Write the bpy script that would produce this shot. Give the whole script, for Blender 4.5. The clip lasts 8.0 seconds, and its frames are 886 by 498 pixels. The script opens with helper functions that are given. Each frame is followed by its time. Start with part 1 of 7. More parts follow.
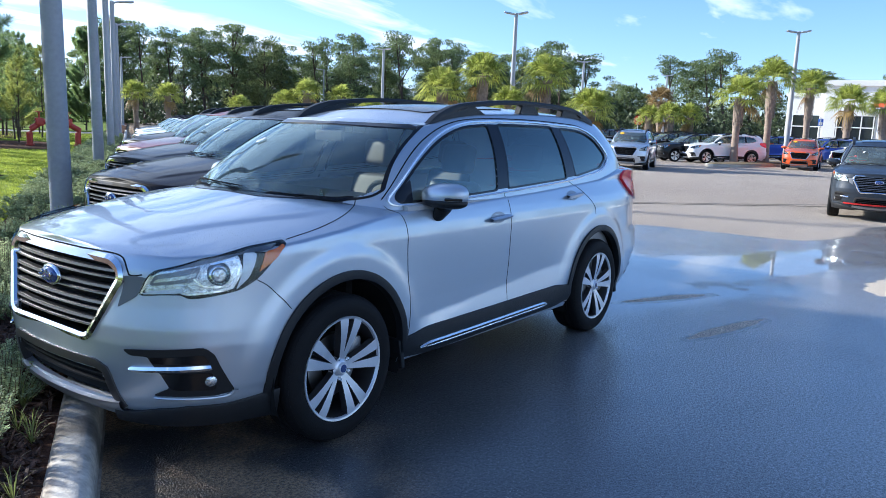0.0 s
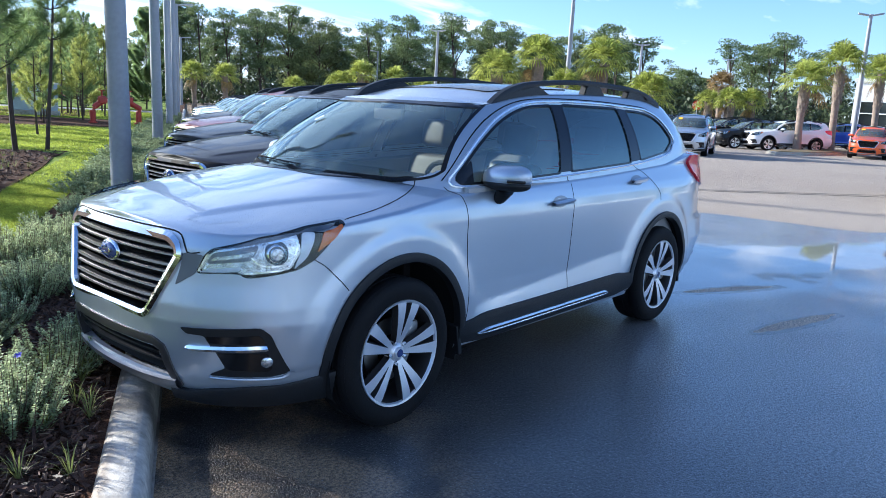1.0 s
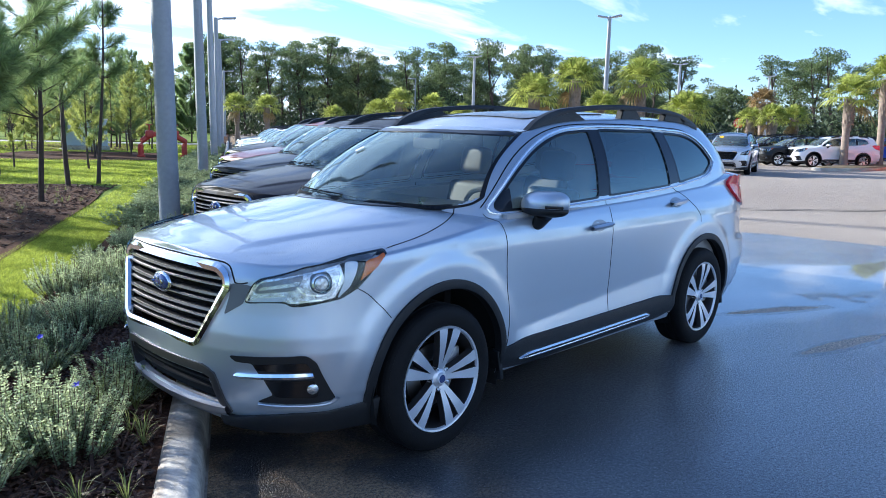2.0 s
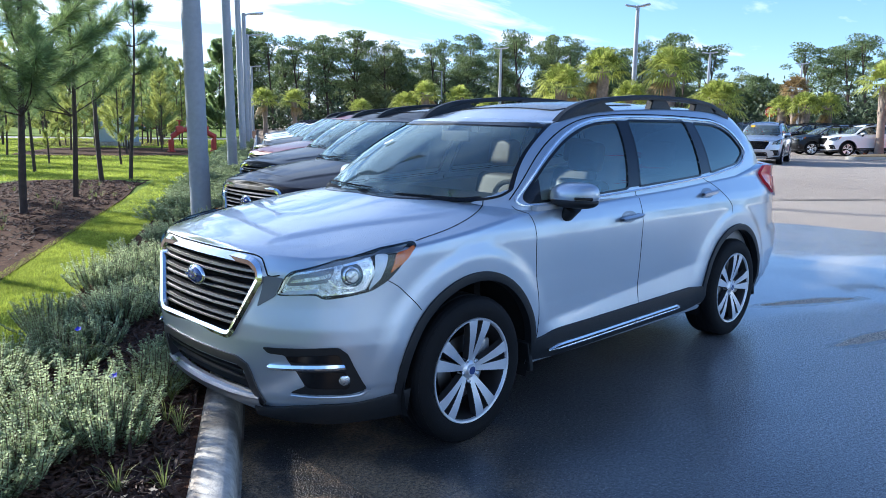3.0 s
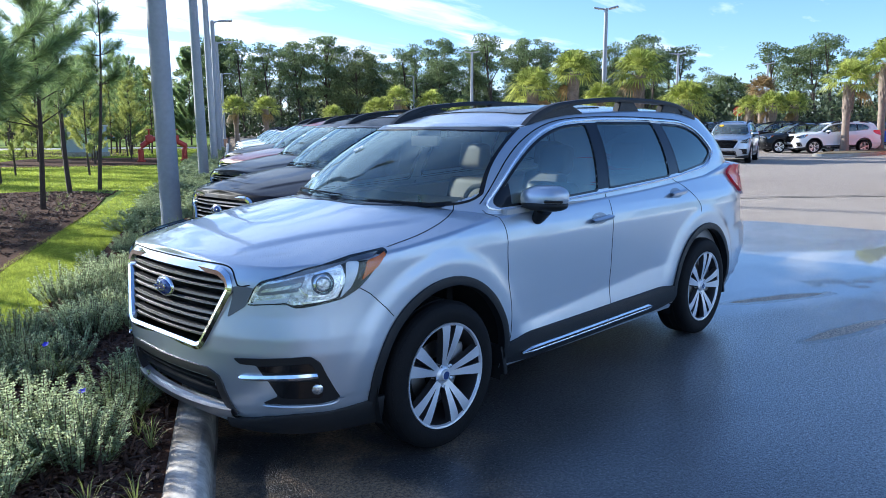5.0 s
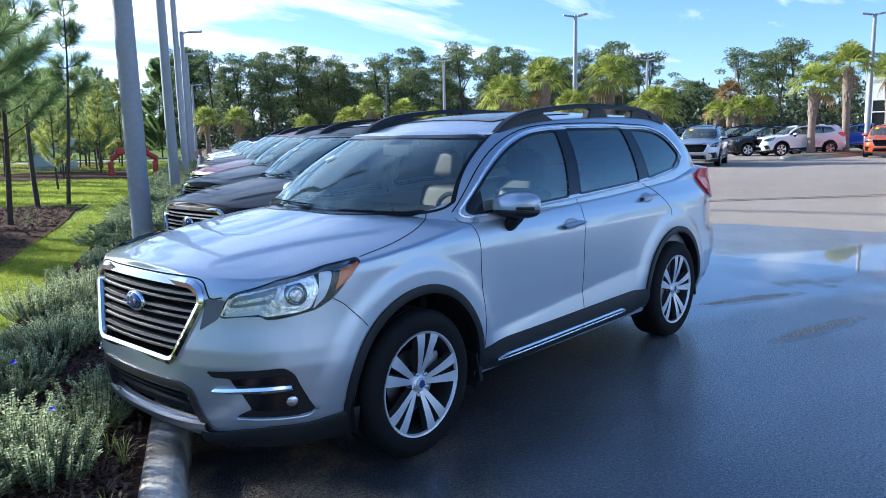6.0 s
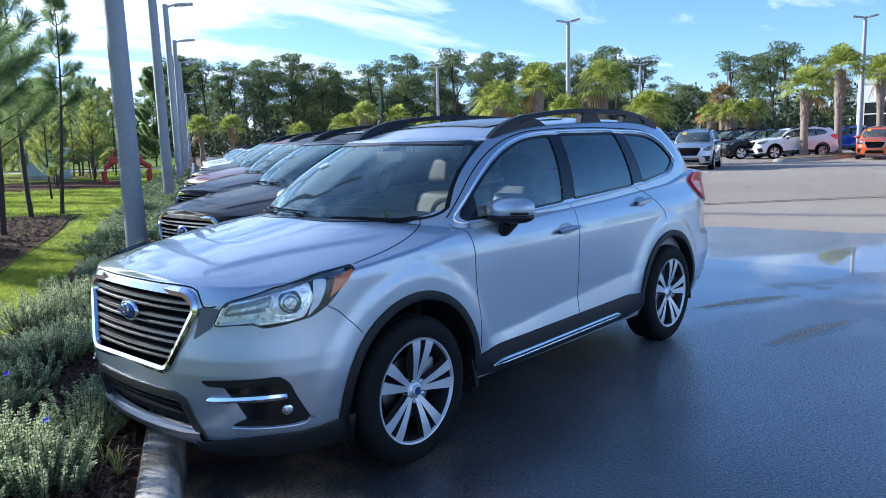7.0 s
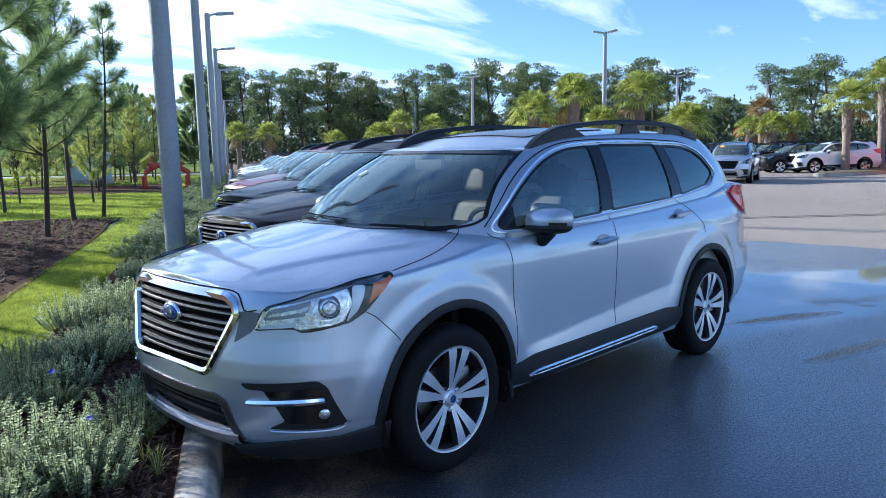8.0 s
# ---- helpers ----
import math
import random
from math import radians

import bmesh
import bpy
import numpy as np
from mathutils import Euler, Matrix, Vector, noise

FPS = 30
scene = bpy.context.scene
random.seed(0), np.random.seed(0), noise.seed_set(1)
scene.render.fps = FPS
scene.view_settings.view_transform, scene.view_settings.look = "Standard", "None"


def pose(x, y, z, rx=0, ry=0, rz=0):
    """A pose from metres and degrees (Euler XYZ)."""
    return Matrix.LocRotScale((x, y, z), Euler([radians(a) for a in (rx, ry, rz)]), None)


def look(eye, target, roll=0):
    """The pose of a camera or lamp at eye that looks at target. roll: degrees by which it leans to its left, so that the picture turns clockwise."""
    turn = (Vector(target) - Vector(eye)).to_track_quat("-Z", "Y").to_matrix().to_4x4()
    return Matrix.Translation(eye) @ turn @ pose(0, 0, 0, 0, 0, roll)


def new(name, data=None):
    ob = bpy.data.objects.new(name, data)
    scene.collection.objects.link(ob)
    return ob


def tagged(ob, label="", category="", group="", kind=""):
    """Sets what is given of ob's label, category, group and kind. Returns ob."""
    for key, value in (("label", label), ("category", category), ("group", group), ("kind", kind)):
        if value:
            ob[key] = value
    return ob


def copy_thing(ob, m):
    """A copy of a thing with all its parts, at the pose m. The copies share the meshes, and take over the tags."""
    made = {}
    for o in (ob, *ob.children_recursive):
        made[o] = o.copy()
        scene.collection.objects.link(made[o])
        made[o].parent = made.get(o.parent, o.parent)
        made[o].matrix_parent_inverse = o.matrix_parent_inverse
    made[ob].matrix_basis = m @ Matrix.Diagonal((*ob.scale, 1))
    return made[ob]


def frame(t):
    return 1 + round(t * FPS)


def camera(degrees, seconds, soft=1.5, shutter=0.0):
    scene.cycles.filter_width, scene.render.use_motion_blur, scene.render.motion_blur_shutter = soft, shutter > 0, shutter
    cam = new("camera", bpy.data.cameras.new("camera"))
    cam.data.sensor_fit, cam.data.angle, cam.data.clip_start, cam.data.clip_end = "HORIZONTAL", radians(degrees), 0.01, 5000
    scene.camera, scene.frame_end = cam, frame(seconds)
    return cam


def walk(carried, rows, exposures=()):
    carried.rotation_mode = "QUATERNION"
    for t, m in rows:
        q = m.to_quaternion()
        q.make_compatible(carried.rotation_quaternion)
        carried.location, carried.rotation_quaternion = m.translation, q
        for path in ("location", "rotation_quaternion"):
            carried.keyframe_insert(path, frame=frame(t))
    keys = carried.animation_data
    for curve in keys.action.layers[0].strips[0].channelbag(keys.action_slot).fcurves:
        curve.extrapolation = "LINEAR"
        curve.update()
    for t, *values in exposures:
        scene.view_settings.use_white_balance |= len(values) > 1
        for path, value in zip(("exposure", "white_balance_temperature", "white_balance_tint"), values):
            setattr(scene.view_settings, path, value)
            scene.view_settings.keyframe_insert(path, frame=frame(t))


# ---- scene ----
cam = camera(60.7, 8.0, soft=0.7)
PATH = [
    (0, (-2.650, -3.471, 1.599), (-1.061, -2.300, 1.274), 2.40),
    (0.5, (-2.610, -3.390, 1.584), (-1.053, -2.188, 1.225), 3.32),
    (1, (-2.586, -3.348, 1.574), (-1.083, -2.082, 1.200), 3.06),
    (1.5, (-2.609, -3.376, 1.589), (-1.129, -2.077, 1.242), 1.95),
    (2, (-2.629, -3.388, 1.597), (-1.191, -2.034, 1.282), 1.50),
    (3.5, (-2.648, -3.389, 1.596), (-1.270, -1.980, 1.254), 0.73),
    (4, (-2.643, -3.393, 1.598), (-1.246, -2.000, 1.265), 0.49),
    (4.5, (-2.633, -3.396, 1.600), (-1.221, -2.018, 1.270), 0.26),
    (6, (-2.624, -3.416, 1.604), (-1.146, -2.103, 1.300), -0.94),
    (6.5, (-2.617, -3.411, 1.604), (-1.128, -2.109, 1.309), -1.16),
    (7, (-2.618, -3.417, 1.605), (-1.130, -2.112, 1.316), -1.47),
    (7.5, (-2.634, -3.416, 1.609), (-1.170, -2.079, 1.339), -1.49),
    (8, (-2.647, -3.401, 1.603), (-1.213, -2.032, 1.340), -0.74),
]
walk(cam, [(t, look(eye, target, roll)) for t, eye, target, roll in PATH], [(0, 1.31, 5330, 9), (1.5, 1.43, 5300, 9), (3.5, 1.42, 5310, 9), (8, 1.14, 5110, 9)])

# ---------------------------------------------------------------- light
SUN_AZ, SUN_EL = -18.0, 22.0          # degrees clockwise from +y, degrees above the horizon
world = bpy.data.worlds.new("sky")
scene.world = world
world.use_nodes = True


def build_sky():
    nt = world.node_tree
    nt.nodes.clear()
    N, L = nt.nodes.new, nt.links.new
    out, bg = N("ShaderNodeOutputWorld"), N("ShaderNodeBackground")
    sky = N("ShaderNodeTexSky")
    sky.sky_type, sky.sun_disc = "NISHITA", False
    sky.sun_elevation, sky.sun_rotation = radians(SUN_EL), radians(SUN_AZ)
    sky.air_density, sky.dust_density, sky.ozone_density = 0.85, 0.35, 2.0
    tc, mp = N("ShaderNodeTexCoord"), N("ShaderNodeMapping")
    # streaky high cloud: the direction laid on a plane far above
    sep, com = N("ShaderNodeSeparateXYZ"), N("ShaderNodeCombineXYZ")
    L(tc.outputs["Generated"], sep.inputs[0])
    add = N("ShaderNodeMath"); add.operation = "ADD"; add.inputs[1].default_value = 0.12
    L(sep.outputs["Z"], add.inputs[0])
    for i, a in enumerate("XY"):
        d = N("ShaderNodeMath"); d.operation = "DIVIDE"
        L(sep.outputs[a], d.inputs[0]); L(add.outputs[0], d.inputs[1]); L(d.outputs[0], com.inputs[i])
    L(com.outputs[0], mp.inputs["Vector"])
    mp.inputs["Rotation"].default_value = (0, 0, radians(28))
    mp.inputs["Scale"].default_value = (0.42, 1.15, 1)
    no = N("ShaderNodeTexNoise")
    no.inputs["Scale"].default_value, no.inputs["Detail"].default_value = 1.9, 8
    no.inputs["Roughness"].default_value, no.inputs["Distortion"].default_value = 0.56, 0.5
    L(mp.outputs[0], no.inputs["Vector"])
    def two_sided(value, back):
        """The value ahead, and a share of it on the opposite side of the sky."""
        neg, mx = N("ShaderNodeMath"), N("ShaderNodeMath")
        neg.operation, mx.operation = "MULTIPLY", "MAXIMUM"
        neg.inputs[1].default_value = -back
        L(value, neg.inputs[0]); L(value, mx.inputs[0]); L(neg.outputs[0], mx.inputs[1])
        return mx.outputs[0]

    # more cloud towards the sun, and an unseen bank added opposite to brighten shaded sides
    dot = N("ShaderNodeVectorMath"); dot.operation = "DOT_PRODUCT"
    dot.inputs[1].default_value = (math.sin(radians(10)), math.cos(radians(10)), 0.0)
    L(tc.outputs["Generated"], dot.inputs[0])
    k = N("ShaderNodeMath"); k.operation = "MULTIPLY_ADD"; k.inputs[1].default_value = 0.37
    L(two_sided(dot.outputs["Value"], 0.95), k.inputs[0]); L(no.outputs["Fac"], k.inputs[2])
    k2 = N("ShaderNodeMath"); k2.operation = "MULTIPLY_ADD"; k2.inputs[1].default_value = 0.14      # and overhead
    L(sep.outputs["Z"], k2.inputs[0]); L(k.outputs[0], k2.inputs[2])
    ramp = N("ShaderNodeValToRGB")
    ramp.color_ramp.elements[0].position, ramp.color_ramp.elements[1].position = 0.78, 0.91
    L(k2.outputs[0], ramp.inputs[0])
    high = N("ShaderNodeMapRange")
    high.inputs["From Min"].default_value, high.inputs["From Max"].default_value = 0.24, 0.50
    high.inputs["To Min"].default_value, high.inputs["To Max"].default_value = 1, 0.38
    L(sep.outputs["Z"], high.inputs["Value"])
    thin = N("ShaderNodeMath"); thin.operation = "MULTIPLY"
    L(ramp.outputs[0], thin.inputs[0]); L(high.outputs[0], thin.inputs[1])
    mix = N("ShaderNodeMix"); mix.data_type = "RGBA"
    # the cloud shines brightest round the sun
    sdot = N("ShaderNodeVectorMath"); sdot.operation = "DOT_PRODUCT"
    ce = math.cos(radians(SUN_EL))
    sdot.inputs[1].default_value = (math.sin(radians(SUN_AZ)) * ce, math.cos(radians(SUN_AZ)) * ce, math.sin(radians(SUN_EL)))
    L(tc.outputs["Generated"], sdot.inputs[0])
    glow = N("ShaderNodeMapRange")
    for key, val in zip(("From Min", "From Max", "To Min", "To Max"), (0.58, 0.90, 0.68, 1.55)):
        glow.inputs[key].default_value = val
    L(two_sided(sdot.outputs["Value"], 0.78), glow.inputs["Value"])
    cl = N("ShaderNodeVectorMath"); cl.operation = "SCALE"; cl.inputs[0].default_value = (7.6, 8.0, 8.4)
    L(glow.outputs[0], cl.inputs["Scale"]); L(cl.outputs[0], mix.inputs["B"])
    tint = N("ShaderNodeVectorMath"); tint.operation = "MULTIPLY"
    tint.inputs[1].default_value = (0.82, 0.845, 0.95)
    L(sky.outputs[0], tint.inputs[0])
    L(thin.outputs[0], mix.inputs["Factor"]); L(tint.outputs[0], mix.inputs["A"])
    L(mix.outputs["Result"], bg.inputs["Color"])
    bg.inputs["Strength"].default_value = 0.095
    L(bg.outputs[0], out.inputs["Surface"])


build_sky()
sun = new("sun", bpy.data.lights.new("sun", "SUN"))
sun.data.energy, sun.data.angle, sun.data.color = 4.2, radians(2.0), (1.0, 0.87, 0.68)
sx, sy = math.sin(radians(SUN_AZ)), math.cos(radians(SUN_AZ))
sun.matrix_world = look((sx * 60, sy * 60, 60 * math.tan(radians(SUN_EL))), (0, 0, 0))

# ---------------------------------------------------------------- materials


def material(name, color, rough=0.5, metal=0.0, vary=0.0, scale=8.0, bump=0.0, bump_scale=60.0, coat=0.0, spec=0.5,
             island=0.0, second=None):
    """A principled material with a two-scale colour variation, optional relief and a random tint for each piece."""
    m = bpy.data.materials.new(name)
    m.use_nodes = True
    nt = m.node_tree
    N, L = nt.nodes.new, nt.links.new
    b = nt.nodes["Principled BSDF"]
    b.inputs["Roughness"].default_value, b.inputs["Metallic"].default_value = rough, metal
    b.inputs["Base Color"].default_value = (*color, 1)
    b.inputs["Coat Weight"].default_value, b.inputs["Coat Roughness"].default_value = coat, 0.03
    b.inputs["Specular IOR Level"].default_value = spec
    tc = N("ShaderNodeTexCoord")
    if vary or second:
        n1, n2 = N("ShaderNodeTexNoise"), N("ShaderNodeTexNoise")
        n1.inputs["Scale"].default_value, n1.inputs["Detail"].default_value = scale, 5
        n2.inputs["Scale"].default_value, n2.inputs["Detail"].default_value = scale * 9, 4
        L(tc.outputs["Object"], n1.inputs["Vector"]); L(tc.outputs["Object"], n2.inputs["Vector"])
        av = N("ShaderNodeMath"); av.operation = "MULTIPLY_ADD"; av.inputs[1].default_value = 0.45
        half = N("ShaderNodeMath"); half.operation = "MULTIPLY"; half.inputs[1].default_value = 0.55
        L(n2.outputs["Fac"], half.inputs[0]); L(n1.outputs["Fac"], av.inputs[0]); L(half.outputs[0], av.inputs[2])
        ramp = N("ShaderNodeValToRGB")
        ramp.color_ramp.elements[0].position, ramp.color_ramp.elements[1].position = 0.34, 0.66
        c2 = second or color
        ramp.color_ramp.elements[0].color = (*[max(0, c * (1 - vary)) for c in color], 1)
        ramp.color_ramp.elements[1].color = (*[min(1, c * (1 + vary)) for c in c2], 1)
        L(av.outputs[0], ramp.inputs[0])
        src = ramp.outputs[0]
        if island:
            geo, hsv = N("ShaderNodeNewGeometry"), N("ShaderNodeHueSaturation")
            mr = N("ShaderNodeMapRange")
            mr.inputs["To Min"].default_value, mr.inputs["To Max"].default_value = 1 - island, 1 + island
            L(geo.outputs["Random Per Island"], mr.inputs["Value"]); L(mr.outputs[0], hsv.inputs["Value"])
            L(src, hsv.inputs["Color"])
            src = hsv.outputs[0]
        L(src, b.inputs["Base Color"])
    if bump:
        nb, bp = N("ShaderNodeTexNoise"), N("ShaderNodeBump")
        nb.inputs["Scale"].default_value, nb.inputs["Detail"].default_value = bump_scale, 4
        bp.inputs["Strength"].default_value, bp.inputs["Distance"].default_value = bump, 0.01
        L(tc.outputs["Object"], nb.inputs["Vector"]); L(nb.outputs["Fac"], bp.inputs["Height"])
        L(bp.outputs[0], b.inputs["Normal"])
    return m


def leaf_material(name, color, second, island=0.35, through_light=0.35):
    """Leaves: a rough, slightly glossy face that also lets light through."""
    m = material(name, color, rough=0.55, vary=0.25, scale=1.2, second=second, island=island, spec=0.3)
    nt = m.node_tree
    b = nt.nodes["Principled BSDF"]
    tr, mx = nt.nodes.new("ShaderNodeBsdfTranslucent"), nt.nodes.new("ShaderNodeMixShader")
    src = b.inputs["Base Color"].links[0].from_socket
    nt.links.new(src, tr.inputs["Color"])
    mx.inputs[0].default_value = through_light
    nt.links.new(b.outputs[0], mx.inputs[1]); nt.links.new(tr.outputs[0], mx.inputs[2])
    nt.links.new(mx.outputs[0], nt.nodes["Material Output"].inputs["Surface"])
    return m


def glass_material(name, tint, rough=0.0, film=1.95, haze=0.0):
    """Tinted car glass: a mirror film over a plain see-through tint, weighted by Fresnel."""
    m = bpy.data.materials.new(name)
    m.use_nodes = True
    nt = m.node_tree
    nt.nodes.clear()
    N, L = nt.nodes.new, nt.links.new
    out, mx, tr, gl, fr = (N("ShaderNodeOutputMaterial"), N("ShaderNodeMixShader"), N("ShaderNodeBsdfTransparent"),
                           N("ShaderNodeBsdfGlossy"), N("ShaderNodeFresnel"))
    tr.inputs["Color"].default_value = (*tint, 1)
    gl.inputs["Roughness"].default_value, gl.inputs["Color"].default_value = rough, (0.84, 1, 0.97, 1)
    fr.inputs["IOR"].default_value = film
    L(fr.outputs[0], mx.inputs[0]); L(tr.outputs[0], mx.inputs[1]); L(gl.outputs[0], mx.inputs[2])
    last = mx.outputs[0]
    if haze:                                         # a pale diffuse layer painted in for the sky's veil on the glass
        df, m2, no = N("ShaderNodeBsdfDiffuse"), N("ShaderNodeMixShader"), N("ShaderNodeTexNoise")
        tc, mr = N("ShaderNodeTexCoord"), N("ShaderNodeMapRange")
        df.inputs["Color"].default_value = (0.50, 0.60, 0.60, 1)
        no.inputs["Scale"].default_value, no.inputs["Detail"].default_value = 3.0, 6
        mr.inputs["To Min"].default_value, mr.inputs["To Max"].default_value = haze * 0.5, haze * 1.5
        L(tc.outputs["Object"], no.inputs["Vector"]); L(no.outputs["Fac"], mr.inputs["Value"]); L(mr.outputs[0], m2.inputs[0])
        L(last, m2.inputs[1]); L(df.outputs[0], m2.inputs[2])
        last = m2.outputs[0]
    L(last, out.inputs["Surface"])
    return m


def paint_material(name, color, metal=0.7, rough=0.34, coat=1.0, spec=0.5):
    """Metallic car paint with flake, a clear coat and a film of rain drops on upward faces."""
    m = bpy.data.materials.new(name)
    m.use_nodes = True
    nt = m.node_tree
    N, L = nt.nodes.new, nt.links.new
    b = nt.nodes["Principled BSDF"]
    b.inputs["Base Color"].default_value = (*color, 1)
    b.inputs["Metallic"].default_value, b.inputs["Roughness"].default_value = metal, rough
    b.inputs["Coat Weight"].default_value, b.inputs["Coat Roughness"].default_value = coat, 0.02
    b.inputs["Specular IOR Level"].default_value = spec
    tc = N("ShaderNodeTexCoord")
    fl, bp = N("ShaderNodeTexVoronoi"), N("ShaderNodeBump")
    fl.inputs["Scale"].default_value = 900
    bp.inputs["Strength"].default_value, bp.inputs["Distance"].default_value = 0.05, 0.002
    L(tc.outputs["Object"], fl.inputs["Vector"]); L(fl.outputs["Distance"], bp.inputs["Height"])
    L(bp.outputs[0], b.inputs["Normal"])
    # rain drops on the clear coat
    vo, r1, geo, sep, mul, b2 = (N("ShaderNodeTexVoronoi"), N("ShaderNodeMapRange"), N("ShaderNodeNewGeometry"),
                                 N("ShaderNodeSeparateXYZ"), N("ShaderNodeMath"), N("ShaderNodeBump"))
    vo.inputs["Scale"].default_value = 75
    L(tc.outputs["Object"], vo.inputs["Vector"])
    r1.inputs["From Min"].default_value, r1.inputs["From Max"].default_value = 0.12, 0.30
    r1.inputs["To Min"].default_value, r1.inputs["To Max"].default_value = 1, 0
    L(vo.outputs["Distance"], r1.inputs["Value"])
    L(geo.outputs["Normal"], sep.inputs[0])
    up = N("ShaderNodeMapRange")
    up.inputs["From Min"].default_value, up.inputs["From Max"].default_value = 0.75, 0.95
    L(sep.outputs["Z"], up.inputs["Value"])
    ns, nr = N("ShaderNodeTexNoise"), N("ShaderNodeMapRange")
    ns.inputs["Scale"].default_value = 2.5
    L(tc.outputs["Object"], ns.inputs["Vector"]); L(ns.outputs["Fac"], nr.inputs["Value"])
    nr.inputs["From Min"].default_value, nr.inputs["From Max"].default_value = 0.40, 0.56
    mul.operation = "MULTIPLY"; L(r1.outputs[0], mul.inputs[0]); L(up.outputs[0], mul.inputs[1])
    mul2 = N("ShaderNodeMath"); mul2.operation = "MULTIPLY"; L(mul.outputs[0], mul2.inputs[0]); L(nr.outputs[0], mul2.inputs[1])
    b2.inputs["Strength"].default_value, b2.inputs["Distance"].default_value = 1.0, 0.006
    L(mul2.outputs[0], b2.inputs["Height"]); L(b2.outputs[0], b.inputs["Coat Normal"])
    return m


PAINT = {
    "silver": paint_material("paint_silver", (0.50, 0.548, 0.605), 0.62, 0.33),
    "dark": paint_material("paint_magnetite", (0.010, 0.008, 0.009), 0.0, 0.4, 0.34, 0.05),
    "grey": paint_material("paint_grey", (0.030, 0.032, 0.037), 0.05, 0.4, 0.36, 0.06),
    "maroon": paint_material("paint_maroon", (0.15, 0.02, 0.03), 0.0, 0.4, 0.6, 0.15),
    "white": paint_material("paint_white", (0.8, 0.8, 0.8), 0.0, 0.4),
    "black": paint_material("paint_black", (0.008, 0.009, 0.010), 0.0, 0.4, 0.5, 0.12),
    "orange": paint_material("paint_orange", (0.78, 0.115, 0.012), 0.0),
    "blue": paint_material("paint_blue", (0.01, 0.06, 0.42), 0.3),
    "teal": paint_material("paint_blue_grey", (0.028, 0.036, 0.048), 0.0, 0.4, 0.6, 0.15),
    "red": paint_material("paint_red", (0.45, 0.02, 0.015), 0.1),
}
M_RUBBER = material("tyre_rubber", (0.006, 0.006, 0.0065), 0.72, spec=0.25, vary=0.3, scale=14, bump=0.15, bump_scale=120)
M_PLASTIC = material("black_plastic_cladding", (0.012, 0.013, 0.0145), 0.5, spec=0.4, vary=0.15, scale=20, bump=0.12, bump_scale=500)
M_GLOSSBLACK = material("gloss_black_trim", (0.008, 0.008, 0.009), 0.16, spec=0.35)
M_LIP = material("satin_grey_lip", (0.30, 0.31, 0.33), 0.42, 0.8)
M_WING = material("satin_dark_grey", (0.15, 0.155, 0.165), 0.4, 0.7)
M_CHROME = material("chrome", (0.86, 0.87, 0.88), 0.06, 1.0)
M_BRIGHT = material("polished_bright_trim", (0.88, 0.89, 0.9), 0.2, 0.85)
M_SATIN = material("satin_silver_trim", (0.55, 0.57, 0.6), 0.28, 0.9)
M_SLATLINE = material("grey_slat_edge", (0.26, 0.25, 0.26), 0.35, 0.9)
M_ALLOY = material("machined_alloy", (0.74, 0.75, 0.77), 0.3, 0.7, vary=0.05, scale=30)
M_ALLOYDARK = material("painted_alloy_grey", (0.075, 0.07, 0.07), 0.4, 0.6)
M_GAP = material("panel_gap", (0.004, 0.004, 0.005), 0.9)
# near-black, so hollows and openings look unlit by colour alone
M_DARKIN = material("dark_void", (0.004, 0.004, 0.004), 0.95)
M_DISC = material("brake_disc_steel", (0.3, 0.29, 0.28), 0.35, 1.0)
M_AMBER = material("amber_reflector", (0.75, 0.17, 0.015), 0.12, coat=0.5)
M_REDLENS = material("red_lamp_lens", (0.80, 0.02, 0.035), 0.2, coat=0.4, vary=0.2, scale=9, spec=0.3)
M_LENSIN = material("headlight_reflector", (0.62, 0.645, 0.68), 0.2, 0.85, vary=0.55, scale=7, bump=0.12, bump_scale=30)
M_LAMPGREY = material("smoked_lamp_bezel", (0.20, 0.21, 0.23), 0.2, 0.6, vary=0.3, scale=25)
M_LAMPWHITE = material("pale_light_guide", (0.62, 0.66, 0.72), 0.25, 0.35, vary=0.12, scale=20)
M_BLUE = material("badge_blue", (0.01, 0.03, 0.16), 0.1, coat=1)
M_GREEN = material("green_tag", (0.08, 0.62, 0.05), 0.5)
M_WHITE = material("white_plastic", (0.75, 0.75, 0.74), 0.4)
M_YELLOW = material("yellow_sticker", (0.8, 0.5, 0.02), 0.5)
M_BEIGE = material("beige_leather", (0.11, 0.095, 0.072), 0.55, vary=0.12, scale=9, bump=0.1, bump_scale=200)
# the beige leather again, with the cabin's shade put into its colour
M_SEATSHADE = material("shaded_beige_leather", (0.06, 0.052, 0.042), 0.55, vary=0.15, scale=9, bump=0.1, bump_scale=200)
M_DASH = material("dark_dashboard", (0.055, 0.058, 0.055), 0.6, bump=0.1, bump_scale=400)
M_LINING = material("grey_cabin_lining", (0.45, 0.44, 0.42), 0.85)
M_SCREEN = glass_material("windscreen_glass", (0.80, 0.92, 0.90), film=1.65, haze=0.12)
M_SIDEGL = glass_material("front_door_glass", (0.74, 0.90, 0.90), film=2.1, haze=0.05)
M_PRIVACY = glass_material("privacy_glass", (0.12, 0.15, 0.155), film=2.2, haze=0.03)
M_LENS = glass_material("lamp_lens_glass", (0.95, 0.96, 0.97), film=1.5)
M_CONCRETE = material("concrete", (0.34, 0.295, 0.235), 0.6, vary=0.22, scale=2.4, second=(0.48, 0.45, 0.40), bump=0.25, bump_scale=90)
